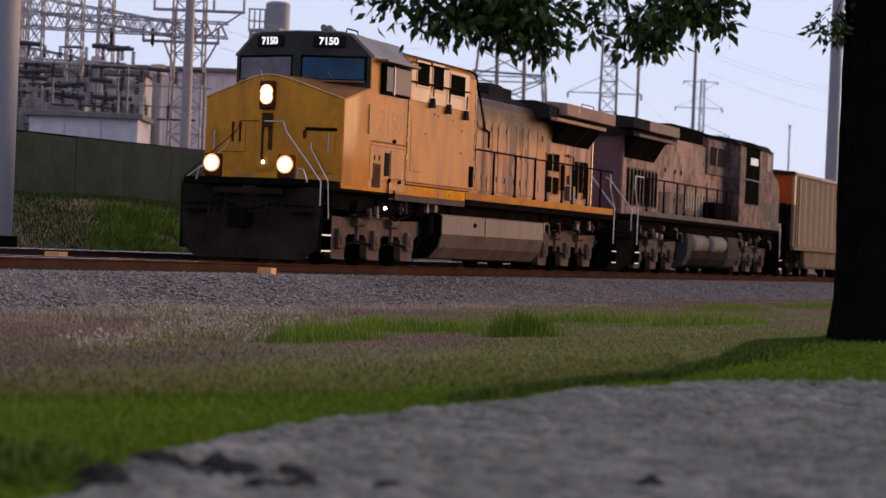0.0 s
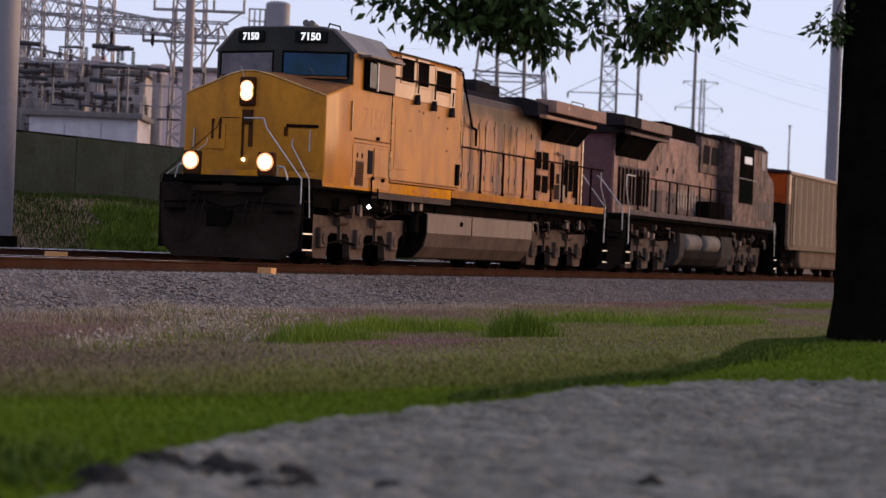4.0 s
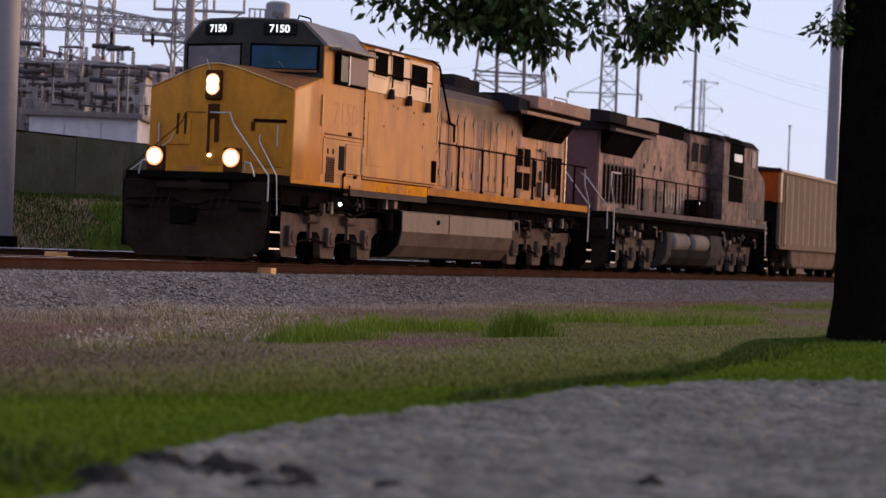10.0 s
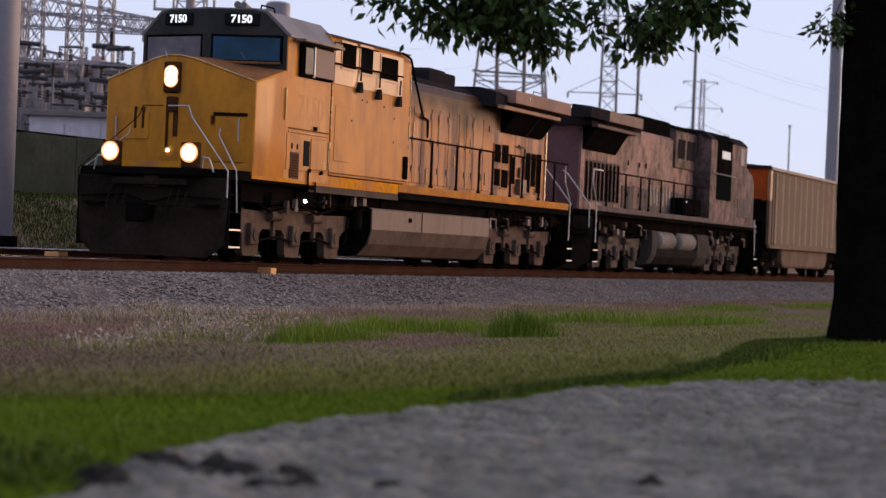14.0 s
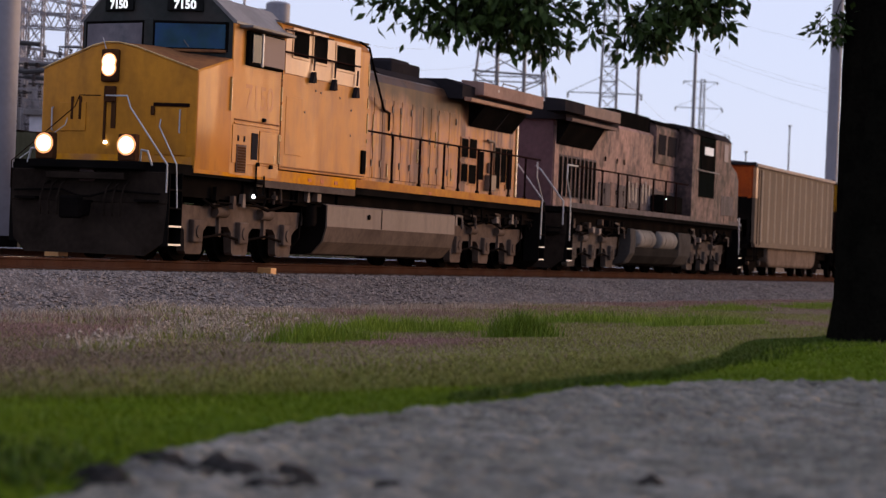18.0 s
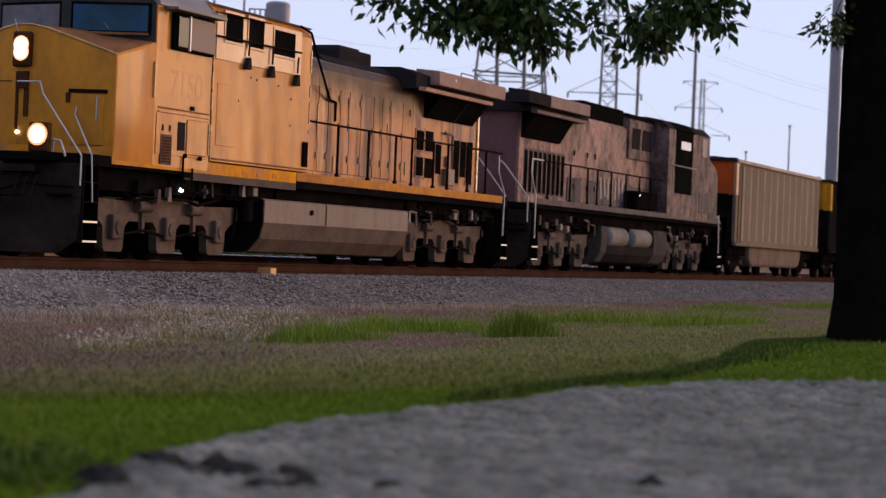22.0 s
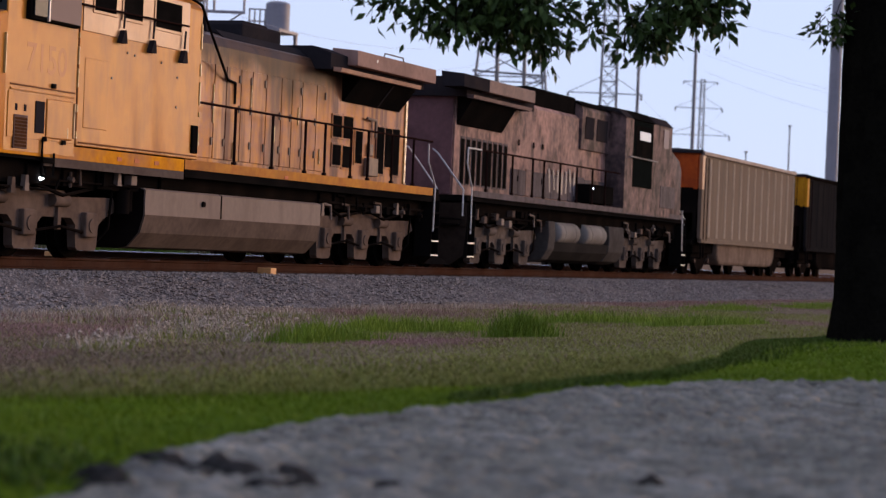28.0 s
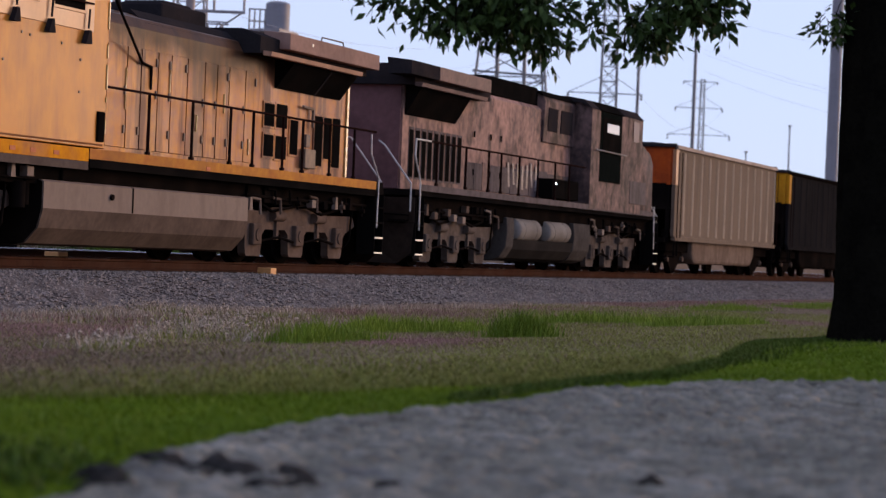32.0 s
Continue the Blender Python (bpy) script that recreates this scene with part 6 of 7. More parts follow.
    end_gear(loco, -0.95, -1, U)
    end_gear(loco, 19.95, 1, U)
    P("red_knuckle_guard", Shape().box(-1.02, -0.96, -0.14, 0.16, 1.3, 1.62, 0.03), REDMARK, "dull red coupler lever plate")
    # fuel tank and underfloor gear
    half = [(-1.0, 0.19), (-1.16, 0.22), (-1.38, 0.46), (-1.46, 0.76), (-1.46, 1.17), (-1.40, 1.2)]
    prof = half + [(-y, z) for y, z in reversed(half)]
    tank = P("fuel_tank", Shape().prism(prof, 6.05, 13.40, "x"), TANK, "dusty grey steel fuel tank")
    # downward faces of the tank: their shade is put into a darker colour
    half = [(-0.98, 0.184), (-1.165, 0.215), (-1.388, 0.458), (-1.47, 0.758), (-1.2, 0.76)]
    P("tank_skirt", Shape().prism(half + [(-y, z) for y, z in reversed(half)], 6.04, 13.41, "x"), TANK_SHADE, "lower tank plating painted darker, as in shade", parent=tank)
    # black plates put the shade on the tank's end faces into colour
    for u in (6.03, 13.41):
        P("tank_end", Shape().prism([(y * 0.985, z * 0.99 + 0.004) for y, z in prof], u - 0.008, u + 0.008, "x"), GRIME, "black tank end plate imitating shade", parent=tank)
    P("tank_gap", Shape().prism([(y * 1.003, z) for y, z in [(-1.40, 0.72), (-1.46, 0.77), (-1.46, 1.17), (-1.40, 1.2), (1.40, 1.2), (1.46, 1.17), (1.46, 0.77), (1.40, 0.72)]], 8.92, 8.97, "x"), GRIME, parent=tank)
    P("filler_cap", Shape().cyl((8.2, -1.46, 1.0), (8.2, -1.5, 1.0), 0.05), GRIME, parent=tank)
    for i in range(7):
        u = 13.6 + i * 0.75 if i < 2 else 0.2 + i * 1.1
        P("underfloor_box", Shape().box(u, u + 0.55, -1.35, -1.0, 1.12, 1.44, 0.02), GRIME)
    P("air_pipe", Shape().tube([(1.2, -1.38, 1.06), (3.2, -1.38, 1.04), (3.3, -1.38, 1.2), (5.9, -1.38, 1.2)], 0.02), GRIME)
    P("air_pipe", Shape().tube([(13.5, -1.36, 1.25), (15.2, -1.36, 1.22), (19.3, -1.36, 1.24)], 0.03), GRIME)
    P("air_dryer", Shape().cyl((5.55, -1.3, 0.75), (5.55, -1.3, 1.15), 0.12, seg=16).cyl((5.8, -1.25, 0.8), (5.8, -1.25, 1.15), 0.09, seg=14), GRIME, smooth=True)
    underfloor_clutter(loco, 1.0, 6.0, 9, U, 3)
    underfloor_clutter(loco, 13.5, 19.2, 13, U, 4)
    loco_truck(loco, (0.78, 2.68, 4.62), U, TRUCK)
    loco_truck(loco, (14.3, 16.25, 18.2), U, TRUCK)
    return loco, U


SILL_FADED = mat("faded_stripe_paint", (0.47, 0.225, 0.045), (0.34, 0.14, 0.045), rough=0.5, scale=1.2, fine=8, dirt=(0.2, 0.09, 0.05), dirt_amount=0.7, spec=0.0)
SKIRT = mat("dusty_side_sill_paint", (0.105, 0.082, 0.072), (0.075, 0.058, 0.05), rough=0.7, scale=1.0, fine=8, dirt=(0.05, 0.035, 0.03), dirt_amount=0.6, spec=0.0)
LOUVRE = mat("brown_grey_louvre_paint", (0.12, 0.07, 0.055), (0.075, 0.045, 0.038), rough=0.7, scale=3, fine=12, spec=0.05)
NOSEMARK = mat("worn_brown_nose_fittings", (0.075, 0.032, 0.014), (0.04, 0.018, 0.01), rough=0.7, scale=4, fine=14, spec=0.0)
TANK_SHADE = mat("shaded_lower_tank", (0.125, 0.092, 0.075), (0.085, 0.063, 0.052), rough=0.8, scale=1.3, fine=9, dirt=(0.03, 0.022, 0.018), dirt_amount=0.6, spec=0.0)
# pinkish reflection on the sliding window, as base colour
CABPANE = glass("sliding_window_reflection", (0.155, 0.105, 0.105), 0.5, 0.08, 0.0)
# paints glints on panel edges, and the worn edge of the nose
BRIGHT = mat("glint_and_worn_edge_paint", (0.58, 0.36, 0.12), rough=0.25, scale=3, fine=14, dirt=(0.2, 0.1, 0.04), dirt_amount=0.8, streak=3, spec=0.8)
SEAM = mat("panel_seam_gap", (0.15, 0.06, 0.025), rough=0.6, scale=3, fine=20, spec=0.0)
SOOT = mat("exhaust_soot_film", (0.07, 0.05, 0.045), (0.16, 0.10, 0.07), rough=0.7, scale=1.6, fine=8, bump=0.05)
PINKMARK = mat("faded_reflector", (0.5, 0.19, 0.10), rough=0.6, scale=6, fine=20, spec=0.0)
GHOST = mat("faded_red_numerals", (0.41, 0.158, 0.028), (0.335, 0.123, 0.027), rough=0.34, scale=1.4, fine=5, dirt=(0.30, 0.10, 0.04), dirt_amount=0.7, streak=2, bump=0.03, spec=0.03, coat=0.13, wave=0.8)
REDMARK = mat("dull_red_paint", (0.035, 0.010, 0.008), rough=0.6, scale=4, fine=20)
CABFRONT = mat("soot_dark_cab_front_paint", (0.030, 0.034, 0.033), (0.018, 0.020, 0.020), rough=0.6, scale=2, fine=10, dirt=(0.06, 0.045, 0.04), dirt_amount=0.5, bump=0.05, spec=0.1)
ROOFGREY = mat("dusty_cab_roof_paint", (0.165, 0.155, 0.16), (0.11, 0.10, 0.105), rough=0.55, scale=1.5, fine=9, dirt=(0.05, 0.042, 0.04), dirt_amount=0.6, bump=0.04, spec=0.3)
NOSETOP = mat("dusty_red_brown_cowl", (0.22, 0.105, 0.045), (0.13, 0.06, 0.035), rough=0.8, scale=2, fine=10, spec=0.0)
lead, LEAD_U = lead_locomotive()


def trail_locomotive():
    """Second locomotive, coupled back to front: its cab faces the cars."""
    U = 31.5
    sh = (U, 0, 0)
    loco = thing("locomotive", "weathered grey and dull pink diesel locomotive running backwards", "locomotive", (NOSE + U, 0, 0))
    P = lambda name, s, m, label="", smooth=False, parent=loco: part(name, s, m, parent, label, sh, smooth)
    P("underframe", Shape().box(21.9, 41.6, -1.3, 1.3, 1.12, 1.55), GRIME, "greasy dark steel underframe")
    P("deck", Shape().box(21.75, 41.9, -1.5, 1.5, 1.55, 1.68), BLACK)
    for y in (-1.5, 1.5):
        a, b = sorted((y, y * 1.012))
        P("side_sill", Shape().box(22.0, 41.3, a, b, 1.66, 1.80), FADED_LOW, "weathered grey side sill")
    # long hood
    hood = P("hood", Shape().prism(hood_ring(0.97, 1.68, 4.27, 0.16), 22.2, 34.6, "x", 0.01), FADED_PINK, "weathered pinkish grey long hood")
    P("hood_end", Shape().box(22.14, 22.2, -0.93, 0.93, 1.7, 4.1, 0.01), MAROON, "weathered maroon hood end", parent=hood)
    rnd = random.Random(15)
    u = 26.3
    while u < 34.2:
        w = rnd.choice((0.6, 0.75))
        d = P("hood_door", Shape().box(u, u + w - 0.03, -0.999, -0.94, 1.86, 2.5 + rnd.choice((0, 0, 0.04)), 0.008), FADED_LOW if rnd.random() < 0.8 else FADED, parent=hood)
        for z in (2.2, 3.1) if rnd.random() < 0.35 else ():
            P("door_latch", Shape().box(u + w - 0.12, u + w - 0.07, -1.02, -0.99, z, z + 0.14), GRIME, parent=d)
        u += w
    for k in range(9):
        u = 22.62 + k * 0.39
        f = P("vent_frame", Shape().box(u - 0.03, u + 0.29, -0.98, -0.94, 1.94, 3.08, 0.006), FADED_LOW, parent=hood)
        P("vent", Shape().box(u, u + 0.24, -0.987, -0.96, 1.98, 3.02), BLACK, "black vent opening", parent=f)
    # faded remains of lettering, plain bars
    for k in range(7):
        u = 29.4 + k * 0.36 + rnd.uniform(-0.04, 0.04)
        lean = rnd.choice((-0.12, 0.0, 0.0, 0.1))
        z0, z1 = 2.06 + rnd.uniform(-0.06, 0.06), 2.66 + rnd.uniform(-0.12, 0.08)
        P("faded_mark", Shape().prism([(u, z0), (u + 0.13, z0), (u + 0.13 + lean, z1), (u + lean, z1)], -1.006, -1.0), PALE, "faded pale lettering remains", parent=hood)
    P("exhaust_housing", Shape().box(28.0, 32.0, -0.85, 0.85, 4.2, 4.68, 0.05), BLACK, "black exhaust stack housing")
    # radiator section
    rad = P("radiator_cab", Shape().prism([(-0.93, 3.96), (-1.3, 3.96), (-1.3, 4.26), (-0.9, 4.42), (0.9, 4.42), (1.3, 4.26), (1.3, 3.96), (0.93, 3.96)], 22.0, 27.0, "x"), ROOF, "dark radiator section")
    for g in (-1, 1):
        P("radiator_wing", Shape().prism([(g * 1.0, 4.12), (g * 1.52, 4.12), (g * 1.52, 4.42), (g * 0.95, 4.48)], 21.2, 22.95, "x", 0.015), ROOF, "dark radiator wing end", parent=rad)
        P("radiator_wing", Shape().prism([(g * 1.0, 4.12), (g * 1.52, 4.12), (g * 1.52, 4.42), (g * 0.95, 4.48)], 22.96, 26.4, "x", 0.015), WING2, "weathered grey radiator wing", parent=rad)
        P("wing_lip", Shape().prism([(g * 1.34, 3.92), (g * 1.50, 3.91), (g * 1.52, 3.99), (g * 1.34, 4.01)], 21.9, 26.2, "x"), WING2, parent=rad)
        P("intake_grille", Shape().prism([(g * 0.94, 3.34), (g * 0.94, 3.98), (g * 1.34, 3.98), (g * 1.34, 3.90), (g * 0.985, 3.32)], 22.3, 25.5, "x"), BLACK, "black radiator intake screen", parent=rad)
    # blower section, cab and nose at the far end
    blower = P("blower_housing", Shape().prism([(-1.03, 3.3), (-1.06, 4.38), (-0.95, 4.58), (0.95, 4.58), (1.06, 4.38), (1.03, 3.3)], 32.0, 34.9, "x", 0.02), FADED, "weathered grey blower housing")
    P("blower_roof", Shape().prism([(-1.04, 4.46), (-0.93, 4.61), (0.93, 4.61), (1.04, 4.46), (0.8, 4.57), (-0.8, 4.57)], 31.95, 34.7, "x"), BLACK, "soot-dark roof edge", parent=blower)
    for a, b in ((32.3, 33.1), (33.4, 34.4)):
        P("blower_grille", Shape().prism([(-1.03, 3.6), (-1.05, 4.2), (-1.075, 4.2), (-1.055, 3.6)], a, b, "x"), ROOF, parent=blower)
    cab = P("cab", Shape().prism([(-1.52, 1.68), (-1.52, 4.36), (-1.28, 4.58), (-0.8, 4.66), (0.8, 4.66), (1.28, 4.58), (1.52, 4.36), (1.52, 1.68)], 34.7, 39.8, "x", 0.02), FADED, "weathered grey cab walls")
    P("cab_roof", Shape().prism([(-1.54, 4.36), (-1.29, 4.60), (-0.8, 4.68), (0.8, 4.68), (1.29, 4.60), (1.54, 4.36), (1.2, 4.52), (-1.2, 4.52)], 34.6, 39.86, "x"), ROOF, "soot-dark cab roof", parent=cab)
    P("cab_doorway", Shape().box(35.5, 37.58, -1.535, -1.5, 2.45, 4.34, 0.01), DOORGREEN, "near-black raised panel on the cab side", parent=cab)
    P("cab_upper_shade", Shape().prism([(-1.53, 4.34), (-1.28, 4.585), (-1.30, 4.61), (-1.56, 4.36)], 35.4, 37.7, "x"), BLACK, parent=cab)
    P("side_window", Shape().box(35.7, 37.4, -1.55, -1.53, 3.3, 4.2), BLACK, parent=cab)
    P("window_pane", Shape().box(36.05, 37.2, -1.56, -1.545, 3.80, 4.05), PALEPANE, "window with a pale reflection painted in", parent=cab)
    P("mirror_rail", Shape().tube([(34.9, -1.6, 3.28), (37.9, -1.6, 3.26)], 0.02), GREY, parent=cab)
    P("windshield", Shape().box(39.8, 39.82, -1.4, -0.15, 3.8, 4.3), GLASS, parent=cab)
    P("windshield", Shape().box(39.8, 39.82, 0.15, 1.4, 3.8, 4.3), GLASS, parent=cab)
    P("side_pane", Shape().box(38.75, 39.35, -1.54, -1.51, 3.72, 4.28), REDPANE, parent=cab)
    nose = [(39.7, 1.68), (39.7, 3.76), (40.85, 3.46), (41.15, 3.2), (41.2, 1.68)]
    P("nose", Shape().prism(nose, -1.5, 1.5, "y", 0.06), FADED, "weathered grey wide nose", True)
    P("nose_panel", Shape().box(38.6, 40.3, -1.535, -1.5, 1.95, 2.6, 0.008), FADED_LOW, parent=loco)
    P("control_box", Shape().box(31.8, 34.1, -1.40, -1.0, 1.85, 2.36, 0.03), BLACK, "black box on the walkway")
    P("marker_light", Shape().ball((31.95, -1.42, 2.24), 0.035, 10, 8), LENS_WHITE, "small white light")
    side_rail(loco, (23.1, 25.0, 26.58, 27.49, 28.85, 30.33, 31.75, 32.98), 22.0, 34.4, -1.47, 1.76, 2.76, U)
    side_rail(loco, (23.5, 25.5, 27.5, 29.5, 31.5, 33.5), 22.0, 34.4, 1.47, 1.76, 2.76, U)
    for g in (-1, 1):
        P("rear_handrail", Shape().tube([(22.6, g * 1.5, 2.76), (21.72, g * 1.5, 2.76), (21.68, g * 1.5, 2.4), (22.0, g * 1.52, 1.85), (21.98, g * 1.53, 0.8)], 0.02, 8), CHROME, "pale rear handrail", True)
        P("rear_handrail", Shape().tube([(21.78, g * 0.6, 2.72), (21.76, g * 0.75, 2.62), (21.7, g * 1.42, 1.8), (21.7, g * 1.42, 1.2)], 0.02, 8), CHROME, "pale rear handrail", True)
        P("front_handrail", Shape().tube([(41.3, g * 1.4, 2.0), (41.9, g * 1.45, 1.7), (41.9, g * 1.45, 1.1)], 0.02, 8), CHROME, "pale front handrail", True)
        P("grab_iron", Shape().tube([(41.35, g * 1.52, 1.95), (41.38, g * 1.53, 0.7)], 0.02, 8), CHROME, "pale grab iron", True)
        for u0, u1 in ((21.78, 22.28), (41.35, 41.85)):
            step_well(loco, u0, u1, g, U)
    end_gear(loco, 21.75, -1, U)
    end_gear(loco, 41.9, 1, U)
    # tank with air reservoirs on the side
    prof = [(-0.95, 0.2), (-1.2, 0.28), (-1.38, 0.5), (-1.42, 0.74), (-1.0, 0.78), (-0.9, 1.25), (0.9, 1.25), (1.0, 0.78), (1.42, 0.74), (1.38, 0.5), (1.2, 0.28), (0.95, 0.2)]
    tank = P("fuel_tank", Shape().prism(prof, 28.3, 34.9, "x"), TANK2, "dusty grey rounded fuel tank")
    for a, b, tone in ((28.2, 28.75, TANK_PALE), (33.7, 35.2, TANK_PALE)):
        P("tank_end", Shape().prism([(-1.0, 0.2), (-1.25, 0.28), (-1.42, 0.55), (-1.45, 0.9), (-1.42, 1.26), (1.42, 1.26), (1.45, 0.9), (1.42, 0.55), (1.25, 0.28), (1.0, 0.2)], a, b, "x", 0.03), tone, "dusty grey tank end", parent=tank)
    for a, b in ((28.95, 30.9), (31.35, 33.4)):
        s = Shape().cyl((a + 0.2, -1.24, 0.98), (b - 0.2, -1.24, 0.98), 0.28, seg=20)
        s.ball((a + 0.2, -1.24, 0.98), 0.28, 20, 8, sx=0.6).ball((b - 0.2, -1.24, 0.98), 0.28, 20, 8, sx=0.6)
        P("air_reservoir", s, AIR, "pale grey air reservoir", True)
        for e in (a + 0.5, b - 0.56):
            P("reservoir_strap", Shape().cyl((e, -1.24, 0.98), (e + 0.06, -1.24, 0.98), 0.286, seg=20), AIR)
    for u in (22.8, 25.9, 26.9, 27.6, 35.4, 36.8, 39.0):
        P("underfloor_box", Shape().box(u, u + 0.55, -1.35, -1.0, 1.12, 1.44, 0.02), GRIME)
    P("air_pipe", Shape().tube([(22.6, -1.36, 1.25), (27.0, -1.36, 1.22), (28.2, -1.36, 1.3)], 0.03), GRIME)
    underfloor_clutter(loco, 22.5, 28.0, 12, U, 5)
    underfloor_clutter(loco, 35.3, 41.0, 12, U, 6)
    loco_truck(loco, (23.35, 25.15, 27.0), U, TRUCK2)
    loco_truck(loco, (36.1, 37.9, 39.8), U, TRUCK2)
    return loco, U


def coal_hopper(u0, length, body, ribs, end, corner, chord, underside, label):
    """Coal hopper car: ribbed sides, sloped coloured ends, heaped load, belly, two trucks."""
    U = u0 + length / 2
    sh = (U, 0, 0)
    u1 = u0 + length
    car = thing("coal_hopper_car", label, "hopper car", (NOSE + U, 0, 0), "coal hopper cars behind the locomotives")
    P = lambda name, s, m, label="", smooth=False, parent=car: part(name, s, m, parent, label, sh, smooth)
    for g in (-1, 1):
        side = P("side_wall", Shape().box(u0, u1, *sorted((g * 1.44, g * 1.48)), 1.08, 3.84), body, "ribbed side wall")
        P("top_chord", Shape().box(u0, u1, *sorted((g * 1.42, g * 1.56)), 3.79, 3.91, 0.015), chord, "steel top chord", parent=side)
        P("side_sill", Shape().box(u0, u1, *sorted((g * 1.42, g * 1.55)), 1.0, 1.14, 0.015), body, parent=side)
        n = 13
        for k in range(n + 1):
            u = u0 + 0.12 + k * (length - 0.24) / n
            P("rib", Shape().prism([(u - 0.09, g * 1.48), (u - 0.05, g * 1.502), (u + 0.05, g * 1.502), (u + 0.09, g * 1.48)], 1.2, 3.72, "z"), corner if k == 0 and g < 0 else ribs, parent=side)
        P("corner_post", Shape().box(u0 - 0.02, u0 + 0.34, *sorted((g * 1.40, g * 1.515)), 2.7, 3.78, 0.01), corner, "coloured corner post", parent=side)
        P("corner_post", Shape().box(u0 - 0.02, u0 + 0.3, *sorted((g * 1.40, g * 1.512)), 1.14, 2.698, 0.01), body, parent=side)
        for ua in (u0 + 0.02, u1 - 0.06):
            P("ladder", Shape().tube([(ua, g * 1.6, 1.1), (ua, g * 1.6, 3.7)], 0.015).tube([(ua + 0.4 * (1 if ua < U else -1), g * 1.6, 1.1), (ua + 0.4 * (1 if ua < U else -1), g * 1.6, 3.7)], 0.015), RAIL_DARK)
    for e, d in ((u0, 1), (u1, -1)):
        m = end
        P("end_wall", Shape().prism([(e, 2.75), (e + d * 0.04, 2.75), (e + d * 0.04, 3.84), (e, 3.84)], -1.44, 1.44), m, "coloured end wall")
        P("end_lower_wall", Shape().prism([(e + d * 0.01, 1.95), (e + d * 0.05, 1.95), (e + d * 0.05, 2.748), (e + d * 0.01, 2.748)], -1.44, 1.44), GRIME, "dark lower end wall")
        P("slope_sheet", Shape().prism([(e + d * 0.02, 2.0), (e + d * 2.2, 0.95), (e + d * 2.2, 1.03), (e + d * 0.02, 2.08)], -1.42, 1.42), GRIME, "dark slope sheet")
        for y in (-1.3, -0.45, 0.45, 1.3):
            P("end_post", Shape().box(*sorted((e - d * 0.05, e)), y - 0.06, y + 0.06, 1.1, 2.7), GRIME)
            P("end_post", Shape().box(*sorted((e - d * 0.05, e)), y - 0.06, y + 0.06, 2.702, 3.8), m)
        P("end_cap", Shape().box(*sorted((e - d * 0.1, e + d * 0.1)), -1.5, 1.5, 3.84, 3.95, 0.015), ROOF, "dark top rim")
        P("end_platform", Shape().box(*sorted((e - d * 0.3, e + d * 1.6)), -1.3, 1.3, 0.95, 1.1), GRIME)
        P("hand_brake", Shape().box(*sorted((e - d * 0.22, e - d * 0.08)), 0.5, 0.95, 2.2, 2.7, 0.02), ROOF)
        coupler(car, e - d * 0.3, -d, U)
    # heaped coal
    s = Shape()
    nx, nyy = 36, 8
    rr = random.Random(int(u0))
    vs = []
    for i in range(nx + 1):
        for j in range(nyy + 1):
            x, y = u0 + 0.08 + (length - 0.16) * i / nx, -1.40 + 2.8 * j / nyy
            h = 3.82 + 0.30 * (math.sin(math.pi * i / nx) ** 0.2 if 0 < i < nx else 0) * math.sin(math.pi * j / nyy) ** 0.6 * (j % nyy > 0) + rr.uniform(-0.03, 0.03)
            vs.append((x, y, h))
    s.add(vs, [(i * (nyy + 1) + j, (i + 1) * (nyy + 1) + j, (i + 1) * (nyy + 1) + j + 1, i * (nyy + 1) + j + 1) for i in range(nx) for j in range(nyy)])
    P("coal_load", s, COAL, "heaped black coal", True)
    P("belly", Shape().prism([(u0 + 2.75, 1.1), (u0 + 2.8, 0.66), (u0 + 2.95, 0.46), (u0 + 3.3, 0.32), (u1 - 3.4, 0.32), (u1 - 3.0, 0.42), (u1 - 2.75, 0.62), (u1 - 2.7, 1.1)], -1.4, 1.4, "y", 0.1), underside, "rounded hopper belly")
    P("centre_sill", Shape().box(u0, u1, -0.25, 0.25, 0.75, 1.1), GRIME)
    for e, d in ((u0, 1), (u1, -1)):
        P("bolster_frame", Shape().box(*sorted((e + d * 0.1, e + d * 2.9)), -1.25, 1.25, 0.68, 1.08, 0.02), GRIME, "dark underframe above the truck")
        P("brake_cylinder", Shape().cyl((e + d * 0.5, -1.1, 1.25), (e + d * 1.0, -1.1, 1.25), 0.14, seg=14), GRIME, smooth=True)
        P("brake_rod", Shape().tube([(e + d * 1.0, -1.1, 1.25), (e + d * 2.3, -1.12, 1.1)], 0.03), GRIME)
        P("end_step", Shape().box(*sorted((e + d * 0.02, e + d * 0.4)), -1.55, -1.2, 0.5, 0.54).box(*sorted((e + d * 0.02, e + d * 0.05)), -1.55, -1.5, 0.5, 1.1).box(*sorted((e + d * 0.37, e + d * 0.4)), -1.55, -1.5, 0.5, 1.1), GRIME, "dark corner step")
    for a in (u0 + 1.55, u1 - 1.55):
        for g in (-1, 1):
            y0, y1 = sorted((g * 1.0, g * 1.12))
            fr = P("side_frame", Shape().prism([(a - 1.15, 0.42), (a - 1.15, 0.62), (a - 0.5, 0.78), (a + 0.5, 0.78), (a + 1.15, 0.62), (a + 1.15, 0.42), (a + 0.75, 0.40), (a + 0.35, 0.16), (a - 0.35, 0.16), (a - 0.75, 0.40)], y0, y1), GRIME, "dark cast truck side frame")
            for w in (a - 0.9, a + 0.9):
                P("bearing_cap", Shape().cyl((w, g * 1.1, 0.46), (w, g * 1.2, 0.46), 0.09, seg=12), TRUCK, parent=fr)
        P("truck_bolster", Shape().box(a - 0.2, a + 0.2, -1.05, 1.05, 0.45, 0.75), GRIME)
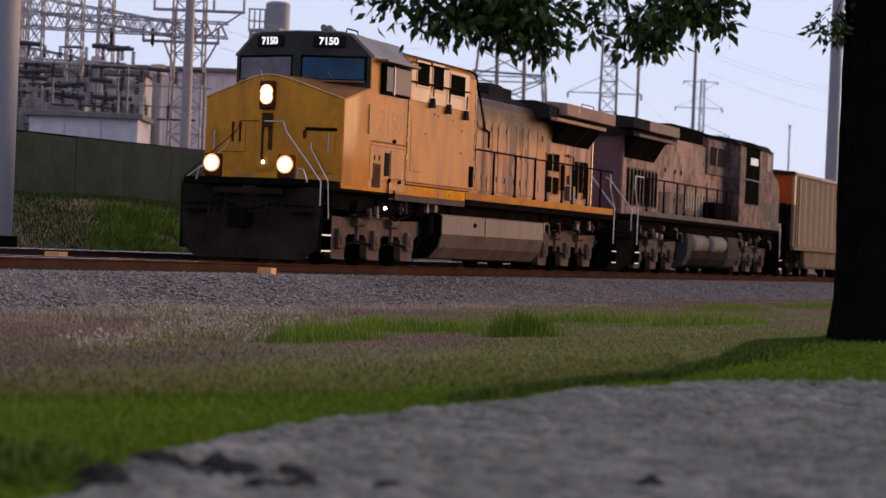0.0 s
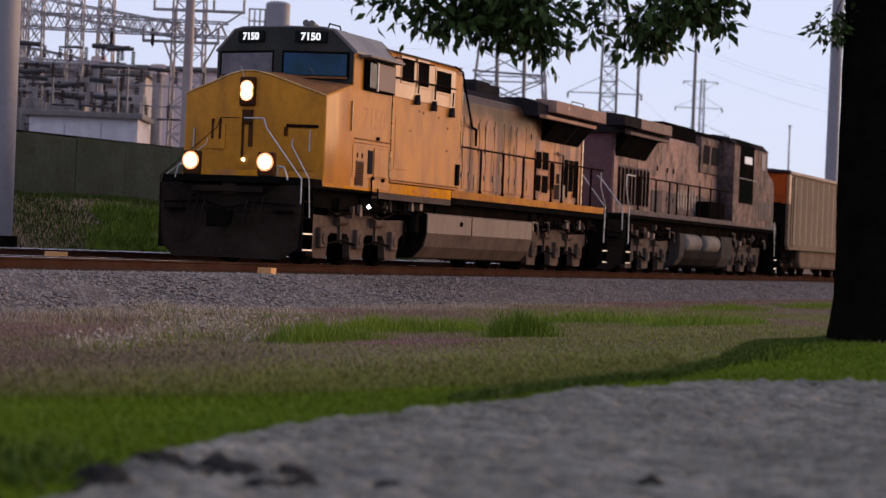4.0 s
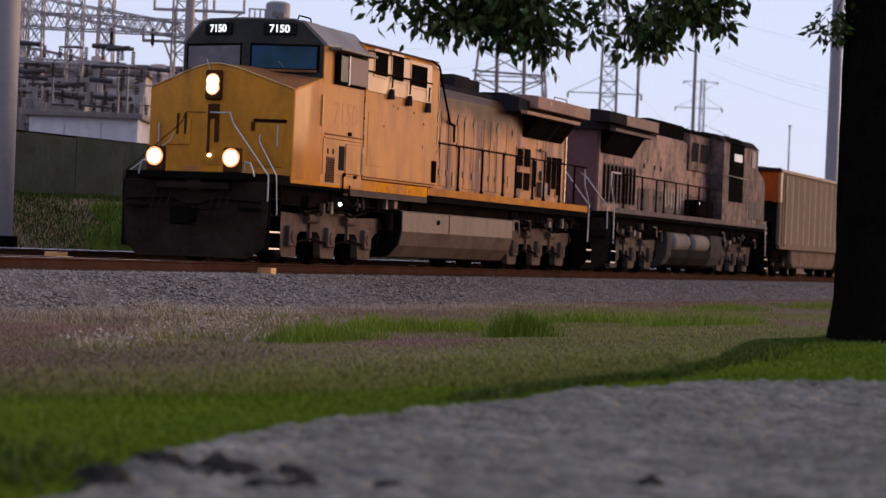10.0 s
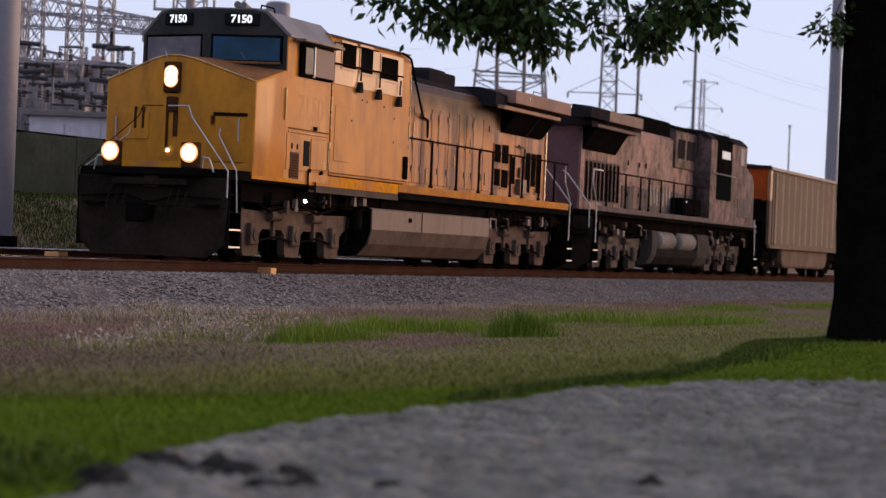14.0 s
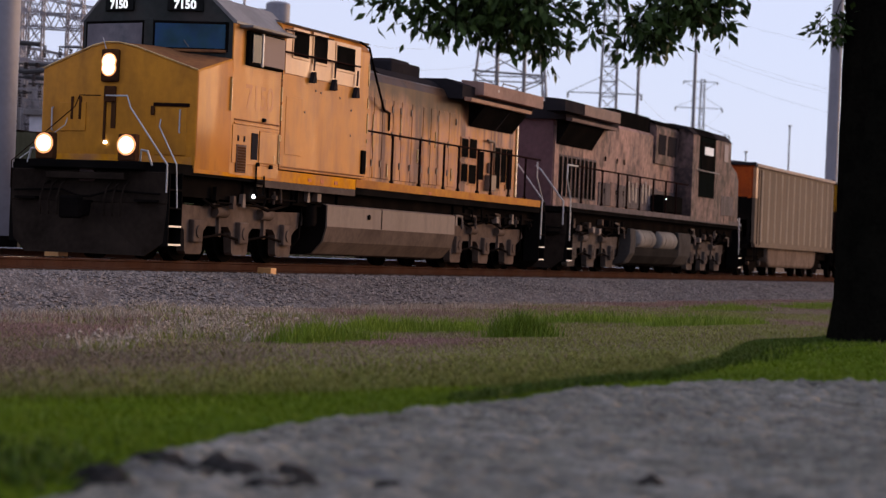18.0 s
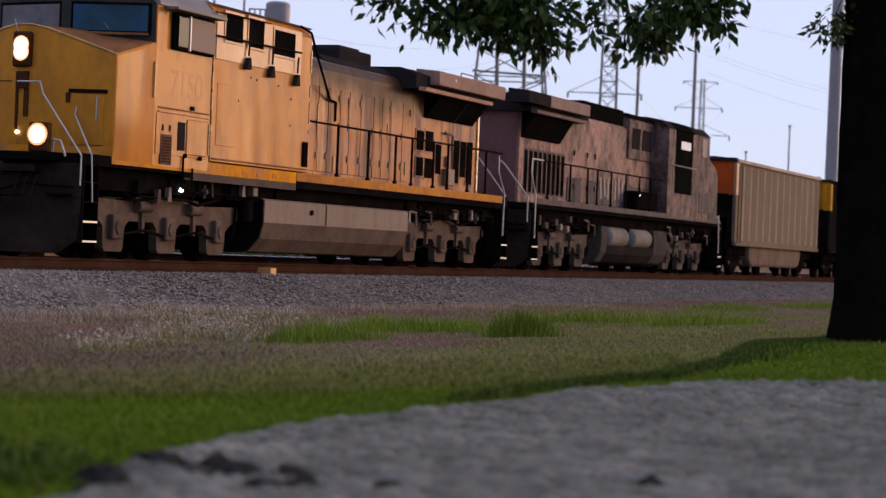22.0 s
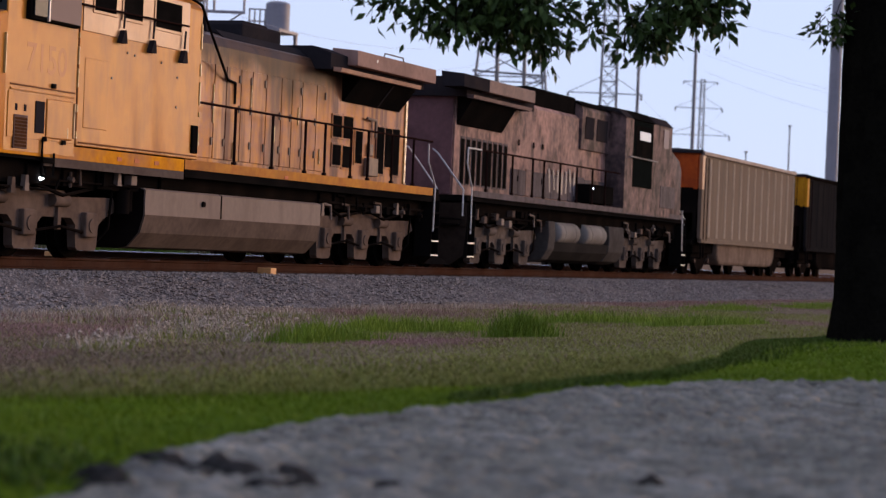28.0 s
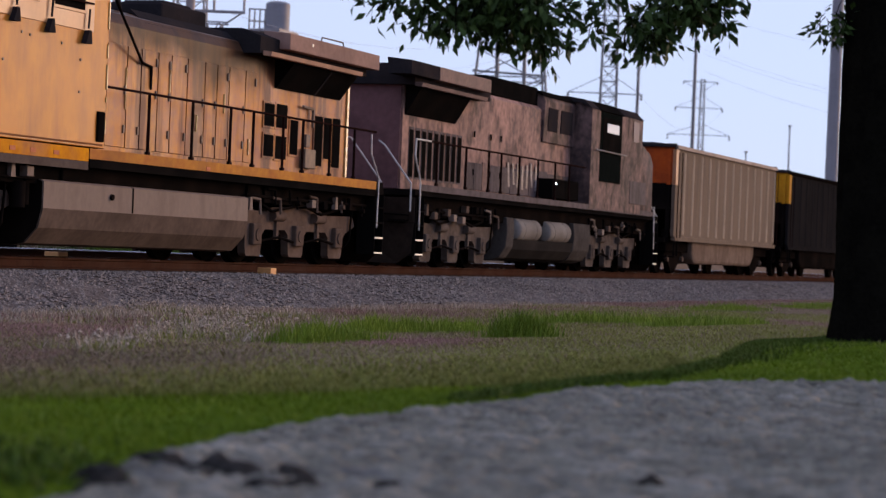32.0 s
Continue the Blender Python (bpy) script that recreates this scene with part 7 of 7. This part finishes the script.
        for w in (a - 0.9, a + 0.9):
            wheelset(car, w, 0.457, U)
    return car, U


# tan car's top chord: the light on it is put into pale paint
PALECHORD = mat("lit_pale_chord_paint", (0.30, 0.23, 0.205), (0.2, 0.152, 0.136), rough=0.6, scale=1.5, fine=8, dirt=(0.1, 0.075, 0.06), dirt_amount=0.6, spec=0.1)
TANRIB = mat("pale_rib_paint", (0.36, 0.29, 0.225), (0.27, 0.215, 0.165), rough=0.6, scale=1.5, fine=8, dirt=(0.16, 0.12, 0.09), dirt_amount=0.6, streak=4, spec=0.0)
# belly: streaked copy of the tan, its tone set for the light there
BELLY = mat("dirty_light_toned_belly_paint", (0.175, 0.130, 0.102), (0.115, 0.083, 0.066), rough=0.8, scale=0.8, fine=7, dirt=(0.04, 0.03, 0.025), dirt_amount=0.6, streak=3, bump=0.05, spec=0.0)
ORANGE_POST = mat("orange_corner_post", (0.34, 0.13, 0.04), (0.24, 0.11, 0.05), rough=0.5, scale=1.5, fine=10, dirt=(0.3, 0.2, 0.15), dirt_amount=0.5)
WING2 = mat("weathered_wing_paint", (0.19, 0.125, 0.112), (0.12, 0.083, 0.077), rough=0.6, scale=1.4, fine=10, dirt=(0.07, 0.05, 0.05), dirt_amount=0.6, spec=0.05)
PALE = mat("pale_paint_remains", (0.26, 0.215, 0.21), (0.10, 0.08, 0.085), rough=0.6, scale=5, fine=16, dirt=(0.1, 0.08, 0.08), dirt_amount=0.9)
# pale reflection in the rear cab's window, as base colour
PALEPANE = glass("pale_window_reflection", (0.35, 0.35, 0.37), 0.3)
TANK2 = mat("dark_dusty_tank", (0.022, 0.020, 0.019), rough=0.7, scale=1.4, fine=9, dirt=(0.036, 0.031, 0.029), dirt_amount=0.6, bump=0.04, spec=0.0)
TANK_PALE = mat("dusty_pale_tank_plate", (0.075, 0.066, 0.062), (0.045, 0.04, 0.038), rough=0.75, scale=1.6, fine=9, dirt=(0.03, 0.026, 0.024), dirt_amount=0.7, bump=0.05, spec=0.0)
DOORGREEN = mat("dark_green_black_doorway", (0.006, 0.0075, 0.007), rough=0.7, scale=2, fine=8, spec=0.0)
REDPANE = glass("red_brown_reflecting_pane", (0.09, 0.035, 0.03), 0.3, 0.1, 0.0)
AIR = mat("pale_grey_reservoir_paint", (0.20, 0.182, 0.168), rough=0.8, spec=0.0, scale=2, fine=12, dirt=(0.10, 0.088, 0.08), dirt_amount=0.6, bump=0.04)
trail, TRAIL_U = trail_locomotive()
car1, CAR1_U = coal_hopper(43.75, 14.3, TAN, TANRIB, ORANGE, ORANGE_POST, PALECHORD, BELLY, "tan steel coal hopper car with orange ends, heaped with coal")
car2, CAR2_U = coal_hopper(60.4, 14.3, CARBLACK, CARBLACK, CARYELLOW, CARYELLOW, GRIME, GRIME, "dark coal hopper car with yellow ends, heaped with coal")
VEHICLES = [(lead, LEAD_U), (trail, TRAIL_U), (car1, CAR1_U), (car2, CAR2_U)]


# ---- ties of both tracks ----
tie_mesh = Shape().box(-0.115, 0.115, -1.3, 1.3, -0.34, -0.18, 0.012).mesh("tie", TIE)
rnd = random.Random(31)
for i in range(230):
    x = 18 + i * 0.5
    ob = new("tie", tie_mesh)
    ob.parent = near_track
    ob.location = (x + rnd.uniform(-0.03, 0.03), rnd.uniform(-0.06, 0.06), rnd.uniform(-0.008, 0.006))
far_ties = Shape()
for i in range(230):
    x = 18 + i * 0.5
    far_ties.box(x - 0.115, x + 0.115, 3.05, 5.65, -0.25, -0.09)
part("far_ties", far_ties, TIE, far_track)["kind"] = "stuff"
part("tie", Shape().box(39.85, 40.10, -1.46, -1.18, -0.20, -0.08, 0.01), FRESH, near_track, "fresh orange-brown timber block")
part("tie", Shape().box(38.2, 38.55, 2.1, 2.4, -0.2, 0.06, 0.01), FRESH, near_track, "fresh orange-brown timber block")


# ---- travel of the train ----
TRAVEL = [(0, -0.04), (1, 0.184), (2, 0.413), (3, 0.646), (4, 0.888), (5, 1.133), (6, 1.38), (7, 1.637), (8, 1.878), (9, 2.119), (10, 2.406), (11, 2.77), (12, 3.17), (13, 3.635), (14, 4.142), (15, 4.685),
          (16, 5.255), (17, 5.853), (18, 6.506), (19, 7.218), (20, 7.954), (21, 8.69), (22, 9.461), (23, 10.275), (24, 11.061), (25, 11.836), (26, 12.62), (27, 13.41), (28, 14.203), (29, 15.043), (30, 15.875), (31, 16.737), (32, 17.538)]


def gone(t):
    """Metres that the train has rolled at t seconds."""
    return float(np.interp(t, [a for a, _ in TRAVEL], [b for _, b in TRAVEL]))


def motions():
    for vehicle, u in VEHICLES:
        walk(vehicle, [(t, pose(NOSE + u - s, 0, 0)) for t, s in TRAVEL])
    for ob, (x, y, z), r in AXLES:
        walk(ob, [(0.5 * i, Matrix.Translation((x, y, z)) @ Matrix.Rotation(-gone(0.5 * i) / r, 4, "Y")) for i in range(65)])


motions()
